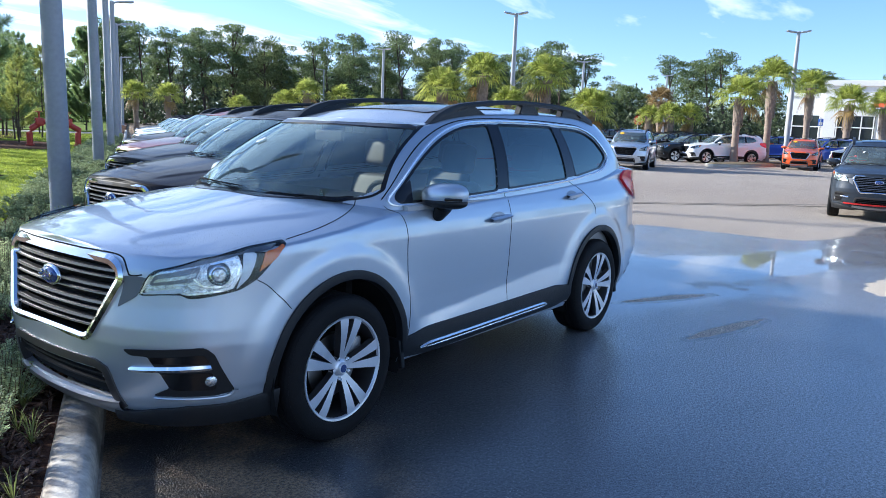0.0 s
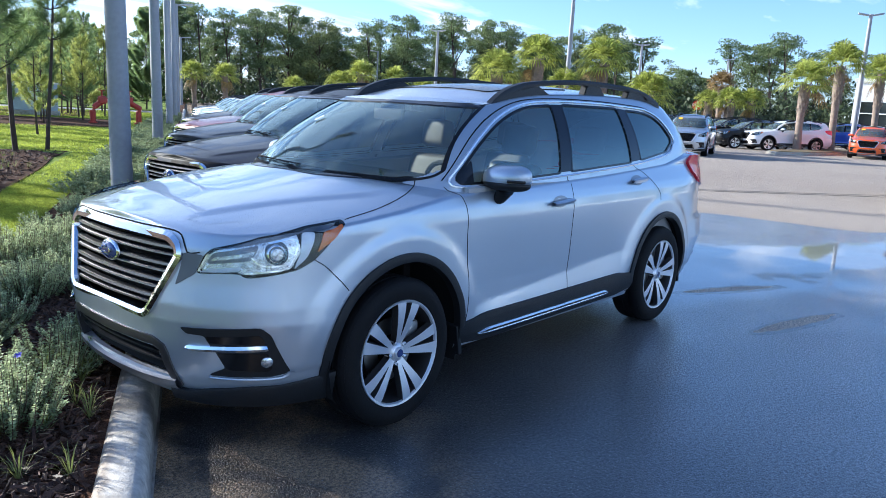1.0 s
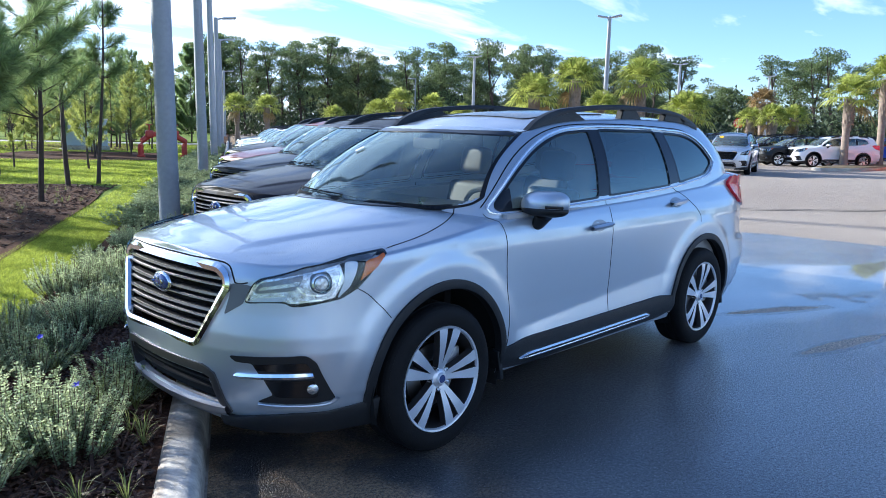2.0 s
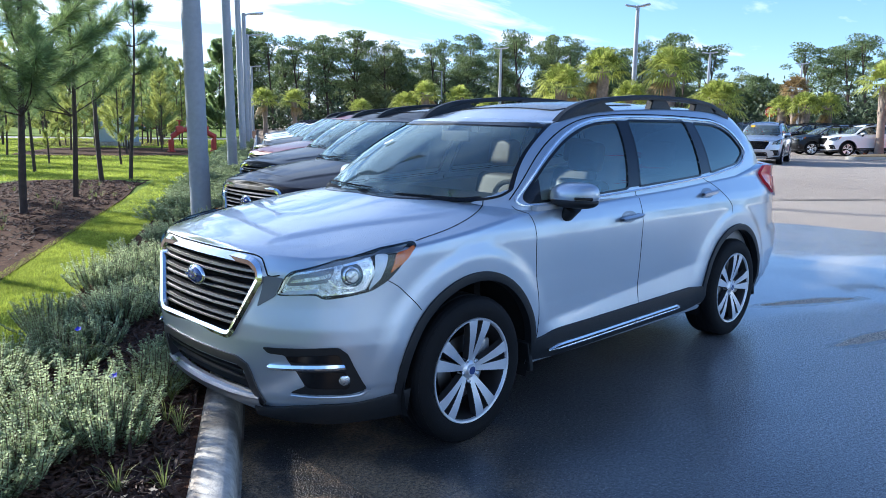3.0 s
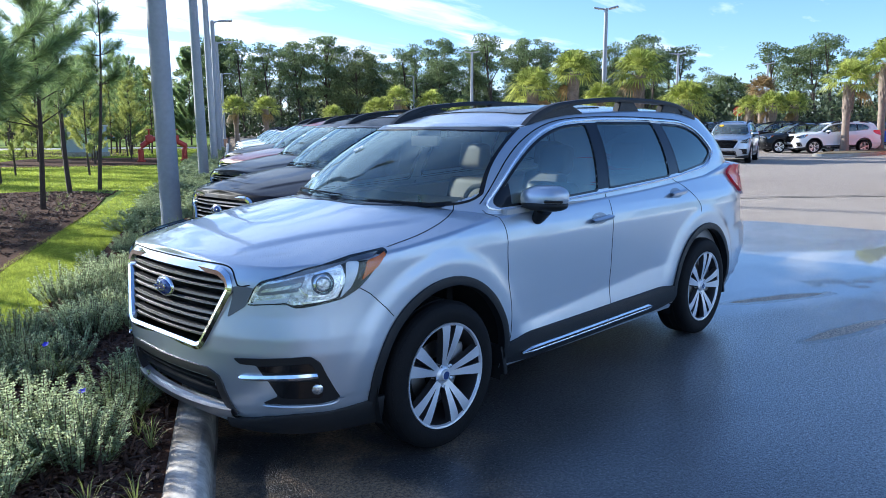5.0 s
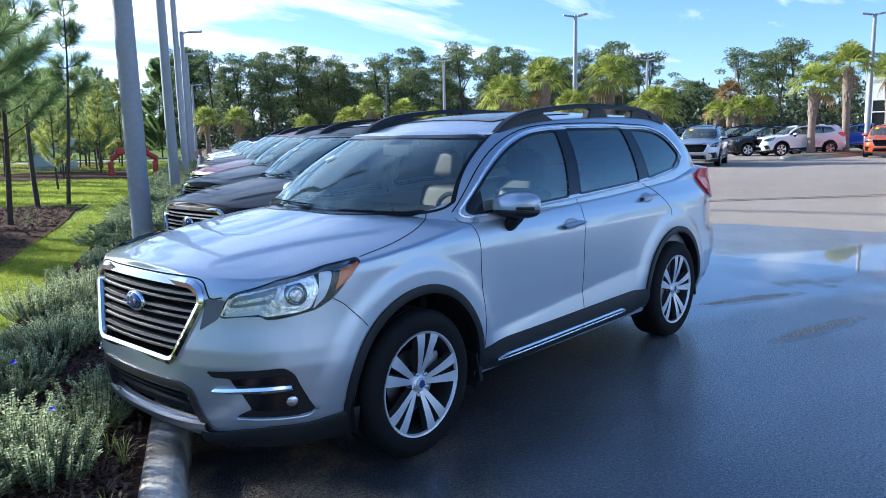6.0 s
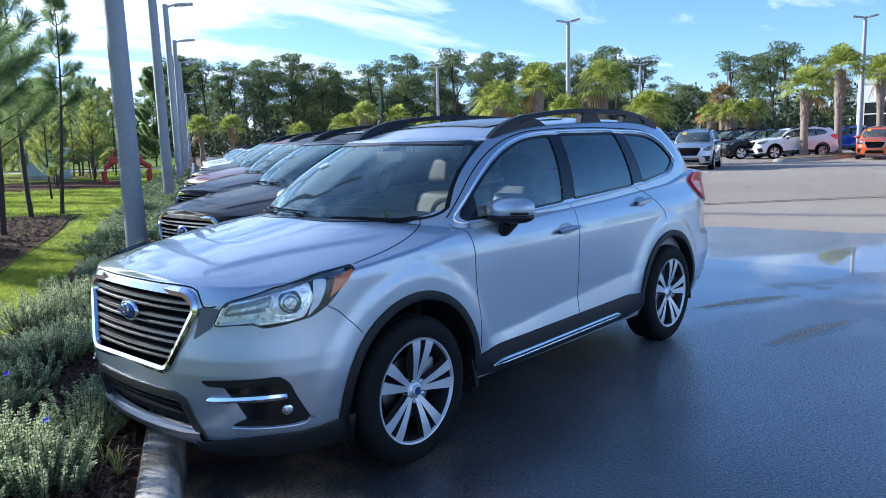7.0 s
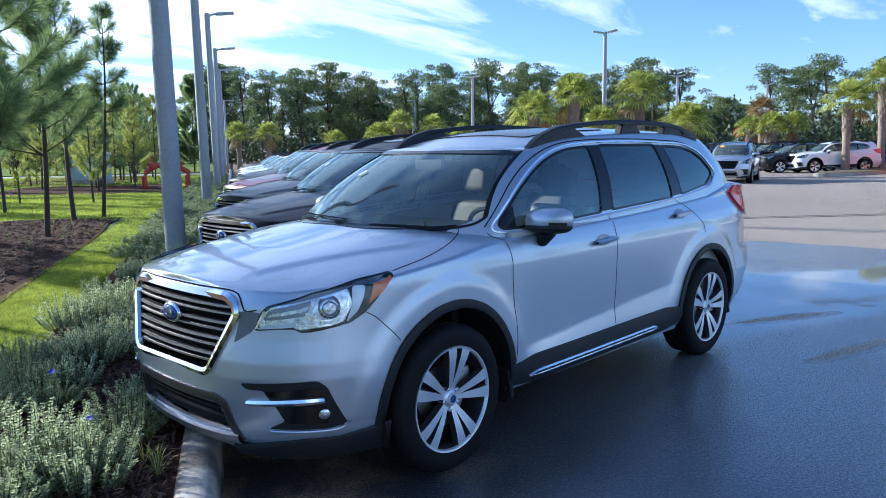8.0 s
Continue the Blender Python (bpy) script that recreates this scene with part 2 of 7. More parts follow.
M_POLE = material("grey_concrete_pole", (0.36, 0.37, 0.385), 0.55, vary=0.1, scale=2, bump=0.1, bump_scale=120)
M_POLEMETAL = material("lamp_head_metal", (0.45, 0.46, 0.47), 0.4, 0.6)
M_MULCH = material("bark_mulch", (0.028, 0.014, 0.009), 0.9, vary=0.6, scale=14, bump=0.9, bump_scale=60, second=(0.095, 0.048, 0.028), spec=0.08)
M_CHIP = material("bark_chip", (0.028, 0.015, 0.011), 0.6, vary=0.4, scale=20, second=(0.105, 0.056, 0.036), island=0.75, spec=0.25)
M_SOIL = material("lawn_soil", (0.19, 0.25, 0.05), 0.95, spec=0.05, vary=0.3, scale=3, bump=0.6, bump_scale=150)
M_GRASS = leaf_material("grass_blades", (0.23, 0.30, 0.035), (0.42, 0.47, 0.075), 0.35, 0.55)
M_SAGE = leaf_material("sage_leaves", (0.20, 0.26, 0.13), (0.34, 0.40, 0.215), 0.35, 0.45)
# sunlight on the shrub tops is put into these paler leaves
M_SAGE2 = leaf_material("sunlit_sage_tips", (0.40, 0.48, 0.25), (0.58, 0.64, 0.37), 0.3, 0.5)
M_WEED = leaf_material("weed_blades", (0.12, 0.17, 0.04), (0.27, 0.27, 0.10), 0.4, 0.4)
M_STRAW = material("dry_straw", (0.30, 0.21, 0.12), 0.8, vary=0.3, scale=30)
M_TWIG = material("dry_twig", (0.10, 0.065, 0.04), 0.8)
M_BARK = material("pine_bark", (0.07, 0.05, 0.038), 0.85, vary=0.35, scale=12, bump=0.6, bump_scale=50)
M_NEEDLE = leaf_material("pine_needles", (0.15, 0.23, 0.095), (0.28, 0.36, 0.14), 0.35, 0.6)
M_FOLI = leaf_material("forest_foliage", (0.105, 0.155, 0.062), (0.20, 0.25, 0.105), 0.45, 0.45)
# the wood's own shade is put into these darker leaf colours
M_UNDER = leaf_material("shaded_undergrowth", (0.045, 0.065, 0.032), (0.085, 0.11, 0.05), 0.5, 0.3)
M_FOLI3 = leaf_material("olive_foliage", (0.13, 0.165, 0.06), (0.24, 0.27, 0.11), 0.45, 0.45)
M_FOLI2 = leaf_material("light_foliage", (0.26, 0.31, 0.075), (0.43, 0.45, 0.125), 0.4, 0.62)
M_PALM = leaf_material("palm_fronds", (0.23, 0.29, 0.045), (0.43, 0.46, 0.11), 0.4, 0.55)
M_PALMDRY = leaf_material("dry_palm_fronds", (0.22, 0.15, 0.06), (0.32, 0.22, 0.09), 0.3, 0.3)
M_PALMTRUNK = material("palm_trunk", (0.27, 0.21, 0.165), 0.9, vary=0.35, scale=6, bump=0.8, bump_scale=25)
M_FLOWER = material("blue_petals", (0.06, 0.05, 0.55), 0.5)
M_REDPIPE = material("red_pipe_paint", (0.42, 0.045, 0.03), 0.45, vary=0.15, scale=6)
M_STUCCO = material("white_stucco", (0.78, 0.77, 0.74), 0.8, vary=0.05, scale=0.8, bump=0.1, bump_scale=60)
M_SIGNRED = material("sign_red", (0.5, 0.02, 0.02), 0.4)
M_SIGNBLUE = material("sign_blue", (0.02, 0.10, 0.5), 0.4)
M_PALEBLUE = material("pale_blue_panel", (0.50, 0.58, 0.66), 0.5, vary=0.08, scale=2)
M_WINDARK = material("dark_window_glass", (0.02, 0.025, 0.03), 0.05, spec=0.8)


def asphalt_material():
    """One sheet of asphalt: wet and dark on this side of a drainage line, dry and pale beyond, with standing water between."""
    m = bpy.data.materials.new("asphalt_wet_and_dry")
    m.use_nodes = True
    nt = m.node_tree
    N, L = nt.nodes.new, nt.links.new
    b = nt.nodes["Principled BSDF"]
    tc, sep = N("ShaderNodeTexCoord"), N("ShaderNodeSeparateXYZ")
    L(tc.outputs["Object"], sep.inputs[0])

    def op(kind, a, c, d=None):
        n = N("ShaderNodeMath"); n.operation = kind
        for i, v in enumerate((a, c, d)):
            if v is None:
                continue
            if isinstance(v, (int, float)):
                n.inputs[i].default_value = v
            else:
                L(v, n.inputs[i])
        return n.outputs[0]

    def noise_tex(scale, detail=5, vec=None, dist=0.0):
        n = N("ShaderNodeTexNoise")
        n.inputs["Scale"].default_value, n.inputs["Detail"].default_value, n.inputs["Distortion"].default_value = scale, detail, dist
        L(vec or tc.outputs["Object"], n.inputs["Vector"])
        return n.outputs["Fac"]

    def rng(v, lo, hi, a=0.0, c=1.0):
        n = N("ShaderNodeMapRange"); n.interpolation_type = "SMOOTHSTEP"
        L(v, n.inputs["Value"])
        for key, val in zip(("From Min", "From Max", "To Min", "To Max"), (lo, hi, a, c)):
            n.inputs[key].default_value = val
        return n.outputs[0]

    def blob(cx, cy, ang, rx, ry, wob=0.5):
        """A soft-edged oval stain at (cx, cy)."""
        dx, dy = op("SUBTRACT", sep.outputs[0], cx), op("SUBTRACT", sep.outputs[1], cy)
        ca, sa = math.cos(radians(ang)), math.sin(radians(ang))
        u = op("DIVIDE", op("ADD", op("MULTIPLY", dx, ca), op("MULTIPLY", dy, sa)), rx)
        v = op("DIVIDE", op("SUBTRACT", op("MULTIPLY", dy, ca), op("MULTIPLY", dx, sa)), ry)
        d = op("SQRT", op("ADD", op("MULTIPLY", u, u), op("MULTIPLY", v, v)), 0)
        d = op("ADD", d, op("MULTIPLY", op("SUBTRACT", noise_tex(5.0, 6, dist=0.4), 0.5), wob * 2))
        return rng(d, 0.92, 1.02, 1, 0)

    X, Y = sep.outputs[0], sep.outputs[1]
    p = op("SUBTRACT", op("MULTIPLY", X, 0.9), op("MULTIPLY", Y, 0.44))        # along the drainage channel
    q = op("ADD", op("MULTIPLY", X, 0.44), op("MULTIPLY", Y, 0.9))             # across it
    slow, mid, fine = noise_tex(0.45, 4), noise_tex(1.3, 6, dist=0.3), noise_tex(6.0, 5)
    sway = op("ADD", op("MULTIPLY", op("SUBTRACT", slow, 0.5), 0.7), op("MULTIPLY", op("SUBTRACT", mid, 0.5), 0.35))
    edge = op("ADD", op("SUBTRACT", 5.9, rng(p, 8.2, 9.9, 0, 2.1)), rng(p, 10.5, 13.5, 0, 0.9))
    wet = rng(op("ADD", op("SUBTRACT", edge, q), op("MULTIPLY", sway, 0.6)), -0.05, 0.10)
    dry1 = blob(4.55, -0.93, -26, 0.55, 0.075, 0.35)
    dry2 = blob(3.78, -1.74, -14, 0.56, 0.070, 0.35)
    dry3 = blob(7.35, -2.75, -12, 1.0, 0.36, 0.3)
    rim = op("MAXIMUM", blob(4.52, -0.94, -26, 0.72, 0.13, 0.35), blob(3.74, -1.75, -14, 0.70, 0.115, 0.35))
    dry = op("MAXIMUM", op("MAXIMUM", dry1, dry2), dry3)
    wet = op("MULTIPLY", wet, op("SUBTRACT", 1.0, dry))
    # standing water in the channel, with thin sheets of it on the near side
    qs = op("ADD", q, sway)
    pool = op("MULTIPLY", op("MULTIPLY", rng(qs, 1.50, 1.78), rng(qs, 2.95, 3.30, 1, 0)), rng(p, 3.0, 3.8))
    sheets = op("MULTIPLY", op("MULTIPLY", rng(qs, 0.60, 1.15), rng(p, 2.6, 3.6)), rng(p, 5.5, 7.0, 1, 0))
    sheets = op("MULTIPLY", sheets, rng(op("ADD", mid, op("MULTIPLY", fine, 0.25)), 0.50, 0.57))
    pool = op("MULTIPLY", op("MAXIMUM", pool, sheets), wet)
    pool = op("MULTIPLY", pool, op("SUBTRACT", 1.0, op("MULTIPLY", rim, 0.6)))
    kerbside = op("SUBTRACT", op("MULTIPLY", X, 0.857), op("MULTIPLY", Y, 0.515))
    # colours
    def mix(fac, a, c):
        n = N("ShaderNodeMix"); n.data_type = "RGBA"
        for key, v in (("Factor", fac), ("A", a), ("B", c)):
            if isinstance(v, tuple):
                n.inputs[key].default_value = (*v, 1)
            else:
                L(v, n.inputs[key])
        return n.outputs["Result"]

    pale = mix(rng(noise_tex(0.12, 5), 0.3, 0.7), (0.33, 0.278, 0.228), (0.40, 0.345, 0.285))
    soaked = mix(rng(mid, 0.3, 0.7), (0.042, 0.041, 0.040), (0.080, 0.077, 0.072))
    # asphalt gets paler with distance from the kerb
    off_kerb = rng(op("ADD", kerbside, op("MULTIPLY", op("SUBTRACT", noise_tex(0.9, 5), 0.5), 1.8)), 1.0, 3.4)
    soaked = mix(op("MULTIPLY", off_kerb, 0.85), soaked, (0.22, 0.217, 0.210))
    soaked = mix(op("MULTIPLY", rng(q, 3.3, 4.2), 0.7), soaked, (0.25, 0.235, 0.21))
    base = mix(wet, pale, soaked)
    base = mix(op("MULTIPLY", dry, 0.85), base, (0.64, 0.55, 0.43))
    base = mix(op("MULTIPLY", op("SUBTRACT", rim, op("MINIMUM", op("MULTIPLY", dry, 1.5), rim)), 0.6), base, (0.022, 0.022, 0.022))
    # brown silt washed up along the kerb, under the nose of the car
    silt = rng(op("ADD", kerbside, op("MULTIPLY", op("SUBTRACT", noise_tex(1.6, 5), 0.5), 1.4)), -0.20, 0.95, 1, 0)
    silt = op("MULTIPLY", silt, rng(noise_tex(2.1, 8, dist=0.35), 0.39, 0.57))
    # shade under the car's nose is painted in: asphalt darkened along the kerb
    base = mix(op("MULTIPLY", rng(kerbside, -0.1, 1.1, 1, 0), 0.7), base, (0.026, 0.024, 0.022))
    base = mix(op("MULTIPLY", silt, 0.9), base, (0.36, 0.245, 0.135))
    # stones of the mix: dark, with pale ones that also paint in wet glints
    grain = op("MULTIPLY_ADD", noise_tex(58, 3), 0.5, op("MULTIPLY", noise_tex(150, 2), 0.5))
    sp = N("ShaderNodeHueSaturation")
    L(rng(grain, 0.36, 0.66, 0.30, 1.95), sp.inputs["Value"]); L(base, sp.inputs["Color"])
    specks = op("MULTIPLY", rng(noise_tex(95, 1), 0.66, 0.71), 0.85)
    L(mix(op("MULTIPLY", specks, op("SUBTRACT", 1.0, pool)), sp.outputs[0], (0.36, 0.34, 0.31)), b.inputs["Base Color"])
    # gloss: stone below, a film of water over it
    near_water = op("MULTIPLY", rng(op("ADD", q, sway), -0.8, 1.4), rng(q, 3.3, 4.5, 1, 0))
    L(op("SUBTRACT", 0.88, op("MULTIPLY", wet, 0.40)), b.inputs["Roughness"])
    L(op("ADD", 0.25, op("MULTIPLY", wet, 0.35)), b.inputs["Specular IOR Level"])
    film = op("MULTIPLY", wet, rng(mid, 0.25, 0.70, 0.78, 1.0))
    L(film, b.inputs["Coat Weight"])
    cr = op("SUBTRACT", 0.19, op("ADD", op("MULTIPLY", near_water, 0.09), op("MULTIPLY", silt, 0.06)))
    L(op("MULTIPLY", cr, op("SUBTRACT", 1.0, op("MULTIPLY", pool, 0.95))), b.inputs["Coat Roughness"])
    b.inputs["Coat IOR"].default_value = 1.7
    vo = N("ShaderNodeTexVoronoi"); vo.feature = "SMOOTH_F1"
    vo.inputs["Scale"].default_value = 120
    L(tc.outputs["Object"], vo.inputs["Vector"])
    relief = op("ADD", op("MULTIPLY", vo.outputs["Distance"], -0.9), op("ADD", op("MULTIPLY", noise_tex(230, 3), 0.6), op("MULTIPLY", noise_tex(45, 3), 0.35)))
    for dist, strength, socket in ((0.014, 0.9, "Normal"), (0.0018, 0.6, "Coat Normal")):
        bp = N("ShaderNodeBump")
        bp.inputs["Distance"].default_value = dist
        L(op("MULTIPLY", op("SUBTRACT", 1.0, op("MULTIPLY", pool, 0.985)), strength), bp.inputs["Strength"])
        L(relief, bp.inputs["Height"]); L(bp.outputs[0], b.inputs[socket])
    return m


M_ASPHALT = asphalt_material()


def kerb_material():
    """Weathered kerb concrete: earth stains towards the bed, damp bands across it, darker towards the foot."""
    m = material("kerb_concrete", (0.43, 0.395, 0.335), 0.6, vary=0.2, scale=3.0, second=(0.60, 0.565, 0.50), bump=0.25, bump_scale=90, spec=0.35)
    nt = m.node_tree
    N, L = nt.nodes.new, nt.links.new
    b = nt.nodes["Principled BSDF"]
    tc, sep = N("ShaderNodeTexCoord"), N("ShaderNodeSeparateXYZ")
    L(tc.outputs["Object"], sep.inputs[0])

    def op(kind, a, c=0.0, d=0.0):
        n = N("ShaderNodeMath"); n.operation = kind
        for i, v in enumerate((a, c, d)):
            if isinstance(v, (int, float)):
                n.inputs[i].default_value = v
            else:
                L(v, n.inputs[i])
        return n.outputs[0]

    def rng(v, a, c, lo=0.0, hi=1.0):
        n = N("ShaderNodeMapRange"); n.interpolation_type = "SMOOTHSTEP"
        L(v, n.inputs["Value"])
        for key, x in (("From Min", a), ("From Max", c), ("To Min", lo), ("To Max", hi)):
            n.inputs[key].default_value = x
        return n.outputs[0]

    def blotch(scale, amount):
        n = N("ShaderNodeTexNoise")
        n.inputs["Scale"].default_value, n.inputs["Detail"].default_value = scale, 6
        L(tc.outputs["Object"], n.inputs["Vector"])
        return op("MULTIPLY", op("SUBTRACT", n.outputs["Fac"], 0.5), amount)

    across = op("SUBTRACT", op("MULTIPLY", sep.outputs[0], 0.857), op("MULTIPLY", sep.outputs[1], 0.515))
    along = op("ADD", op("MULTIPLY", sep.outputs[0], 0.515), op("MULTIPLY", sep.outputs[1], 0.857))
    earth = rng(op("ADD", across, blotch(9, 0.09)), -0.815, -0.775, 1, 0)
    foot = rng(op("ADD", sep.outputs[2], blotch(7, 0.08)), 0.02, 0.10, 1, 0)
    sway = op("ADD", along, blotch(5, 0.16))
    damp = op("MULTIPLY", rng(sway, -0.80, -0.70), rng(sway, -0.58, -0.50, 1, 0))
    src = b.inputs["Base Color"].links[0].from_socket
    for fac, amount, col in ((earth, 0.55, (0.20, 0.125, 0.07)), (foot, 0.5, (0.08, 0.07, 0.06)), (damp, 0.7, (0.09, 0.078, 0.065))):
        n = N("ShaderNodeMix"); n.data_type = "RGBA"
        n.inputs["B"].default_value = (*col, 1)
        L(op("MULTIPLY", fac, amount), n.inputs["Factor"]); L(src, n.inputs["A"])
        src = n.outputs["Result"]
    L(src, b.inputs["Base Color"])
    return m


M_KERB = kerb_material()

# ---------------------------------------------------------------- helpers


def mesh_object(name, verts, faces, mat, parent=None, label="", smooth=False, mats=None, face_mats=None):
    me = bpy.data.meshes.new(name)
    me.from_pydata([tuple(v) for v in verts], [], [tuple(f) for f in faces])
    for one in (mats or [mat]):
        me.materials.append(one)
    if face_mats is not None:
        me.polygons.foreach_set("material_index", np.asarray(face_mats, dtype=np.int32))
    if smooth:
        me.polygons.foreach_set("use_smooth", np.ones(len(me.polygons), dtype=bool))
    me.update()
    ob = new(name, me)
    if parent:
        ob.parent = parent
    if label:
        tagged(ob, label)
    return ob


PANES = {"lens_cover", "front_window", "rear_window", "quarter_window", "windscreen", "rear_screen"}


def part(name, bm, mat, parent=None, label="", smooth=True):
    bmesh.ops.recalc_face_normals(bm, faces=bm.faces[:])
    if name in PANES:                                # a pane's outer face looks away from the cabin
        mid = Vector((1.9, 0, 1.0))
        if sum((f.calc_center_median() - mid).dot(f.normal) * f.calc_area() for f in bm.faces) < 0:
            bmesh.ops.reverse_faces(bm, faces=bm.faces[:])
    me = bpy.data.meshes.new(name)
    bm.to_mesh(me)
    bm.free()
    me.materials.append(mat)
    if smooth:
        me.polygons.foreach_set("use_smooth", np.ones(len(me.polygons), dtype=bool))
        me.set_sharp_from_angle(angle=radians(38))
    ob = new(name, me)
    if parent:
        ob.parent = parent
    if label:
        tagged(ob, label)
    return ob


def box_bm(sx, sy, sz, at=(0, 0, 0), bevel=0.0, seg=2, rot=None, bm=None):
    bm = bm or bmesh.new()
    m = Matrix.Translation(at) @ (rot or Matrix()) @ Matrix.Diagonal((sx, sy, sz, 1))
    r = bmesh.ops.create_cube(bm, size=1, matrix=m)
    if bevel:
        es = list({e for v in r["verts"] for e in v.link_edges})
        bmesh.ops.bevel(bm, geom=es, offset=bevel, segments=seg, affect="EDGES", profile=0.6)
    return bm


def tube_bm(path, radii, sides=10, bm=None, cap=True, squash=None):
    """A tapering tube along a path of points."""
    bm = bm or bmesh.new()
    path = [Vector(p) for p in path]
    if isinstance(radii, (int, float)):
        radii = [radii] * len(path)
    rings = []
    up = Vector((0, 0, 1))
    for i, p in enumerate(path):
        d = (path[min(i + 1, len(path) - 1)] - path[max(i - 1, 0)]).normalized()
        ref = up if abs(d.z) < 0.95 else Vector((1, 0, 0))
        a = d.cross(ref).normalized()
        c = a.cross(d).normalized()
        sa, sc = squash or (1, 1)
        rings.append([bm.verts.new(p + a * math.cos(2 * math.pi * k / sides) * radii[i] * sa + c * math.sin(2 * math.pi * k / sides) * radii[i] * sc)
                      for k in range(sides)])
    for r0, r1 in zip(rings, rings[1:]):
        for k in range(sides):
            bm.faces.new((r0[k], r0[(k + 1) % sides], r1[(k + 1) % sides], r1[k]))
    if cap:
        bm.faces.new(rings[0][::-1])
        bm.faces.new(rings[-1])
    return bm


def lathe_bm(profile, sides=48, axis="y", at=(0, 0, 0), bm=None):
    """Turns a list of (radius, along) round an axis."""
    bm = bm or bmesh.new()
    rings = []
    for r, h in profile:
        ring = []
        for k in range(sides):
            a = 2 * math.pi * k / sides
            c, s = r * math.cos(a), r * math.sin(a)
            p = {"y": (c, h, s), "z": (c, s, h), "x": (h, c, s)}[axis]
            ring.append(bm.verts.new(Vector(p) + Vector(at)))
        rings.append(ring)
    for r0, r1 in zip(rings, rings[1:]):
        for k in range(sides):
            bm.faces.new((r0[k], r0[(k + 1) % sides], r1[(k + 1) % sides], r1[k]))
    return bm


def catmull(pts, n):
    """A smooth curve through the points, n samples even in the parameter."""
    p = np.asarray(pts, dtype=float)
    q = np.vstack([2 * p[0] - p[1], p, 2 * p[-1] - p[-2]])
    t = np.linspace(0, len(p) - 1, n)
    i = np.minimum(t.astype(int), len(p) - 2)
    f = (t - i)[:, None]
    a, b, c, d = q[i], q[i + 1], q[i + 2], q[i + 3]
    return 0.5 * (2 * b + (c - a) * f + (2 * a - 5 * b + 4 * c - d) * f ** 2 + (3 * b - a - 3 * c + d) * f ** 3)


# along the kerb (s) and out into the lot (n): cars stand at an angle to the kerb
KA = radians(31)
KS, KN = Vector((math.sin(KA), math.cos(KA), 0)), Vector((math.cos(KA), -math.sin(KA), 0))


def kerb_point(s, n, z=0.0):
    return KS * s + KN * n + Vector((0, 0, z))


def rng_of(seed):
    return np.random.default_rng(seed)


# ---------------------------------------------------------------- the sport utility car
# own axes: x towards the tail from the front axle, y to the car's right, z up from the tyres' ground
from mathutils.bvhtree import BVHTree

PLAN = [(-0.985, 0), (-0.975, 0.22), (-0.945, 0.42), (-0.875, 0.60), (-0.765, 0.745), (-0.60, 0.845), (-0.36, 0.90), (0, 0.92),
        (0.45, 0.915), (1.0, 0.925), (1.8, 0.93), (2.5, 0.935), (2.9, 0.935), (3.3, 0.925), (3.6, 0.90), (3.82, 0.85), (3.95, 0.755),
        (4.015, 0.5), (4.03, 0)]
SHOULDER = [(-1.0, 1.0), (-0.8, 0.99), (-0.5, 1.012), (0, 1.065), (0.4, 1.115), (1.0, 1.13), (2.0, 1.165), (3.0, 1.215), (3.5, 1.285), (4.1, 1.27)]
CROWN = [(-1.0, 0.02), (-0.8, 0.065), (-0.5, 0.095), (0, 0.11), (0.35, 0.105), (0.65, 0.0), (4.1, 0.0)]
GH_BASE = [(0.06, 0, 1.20), (0.11, 0.30, 1.195), (0.24, 0.61, 1.17), (0.42, 0.785, 1.13), (0.60, 0.835, 1.11), (1.0, 0.855, 1.11), (1.8, 0.868, 1.14),
           (2.6, 0.86, 1.17), (3.1, 0.835, 1.19), (3.5, 0.785, 1.21), (3.78, 0.67, 1.21), (3.92, 0.36, 1.20), (3.95, 0, 1.20)]
GH_ROOF = [(0.90, 0, 1.615), (0.912, 0.30, 1.61), (0.935, 0.51, 1.598), (1.0, 0.612, 1.588), (1.26, 0.625, 1.635), (1.6, 0.625, 1.668), (2.2, 0.63, 1.69),
           (2.8, 0.615, 1.690), (3.2, 0.59, 1.672), (3.45, 0.555, 1.645), (3.62, 0.46, 1.635), (3.70, 0.28, 1.64), (3.72, 0, 1.645)]
WHEEL_Z, WHEELBASE = 0.372, 2.89
ARCH_X, ARCH_Z = (0.025, 2.85), 0.385


def at(table, x):
    a = np.array(table)
    return np.interp(x, a[:, 0], a[:, 1])


def smooth(x, lo, hi):
    t = np.clip((x - lo) / (hi - lo), 0, 1)
    return t * t * (3 - 2 * t)


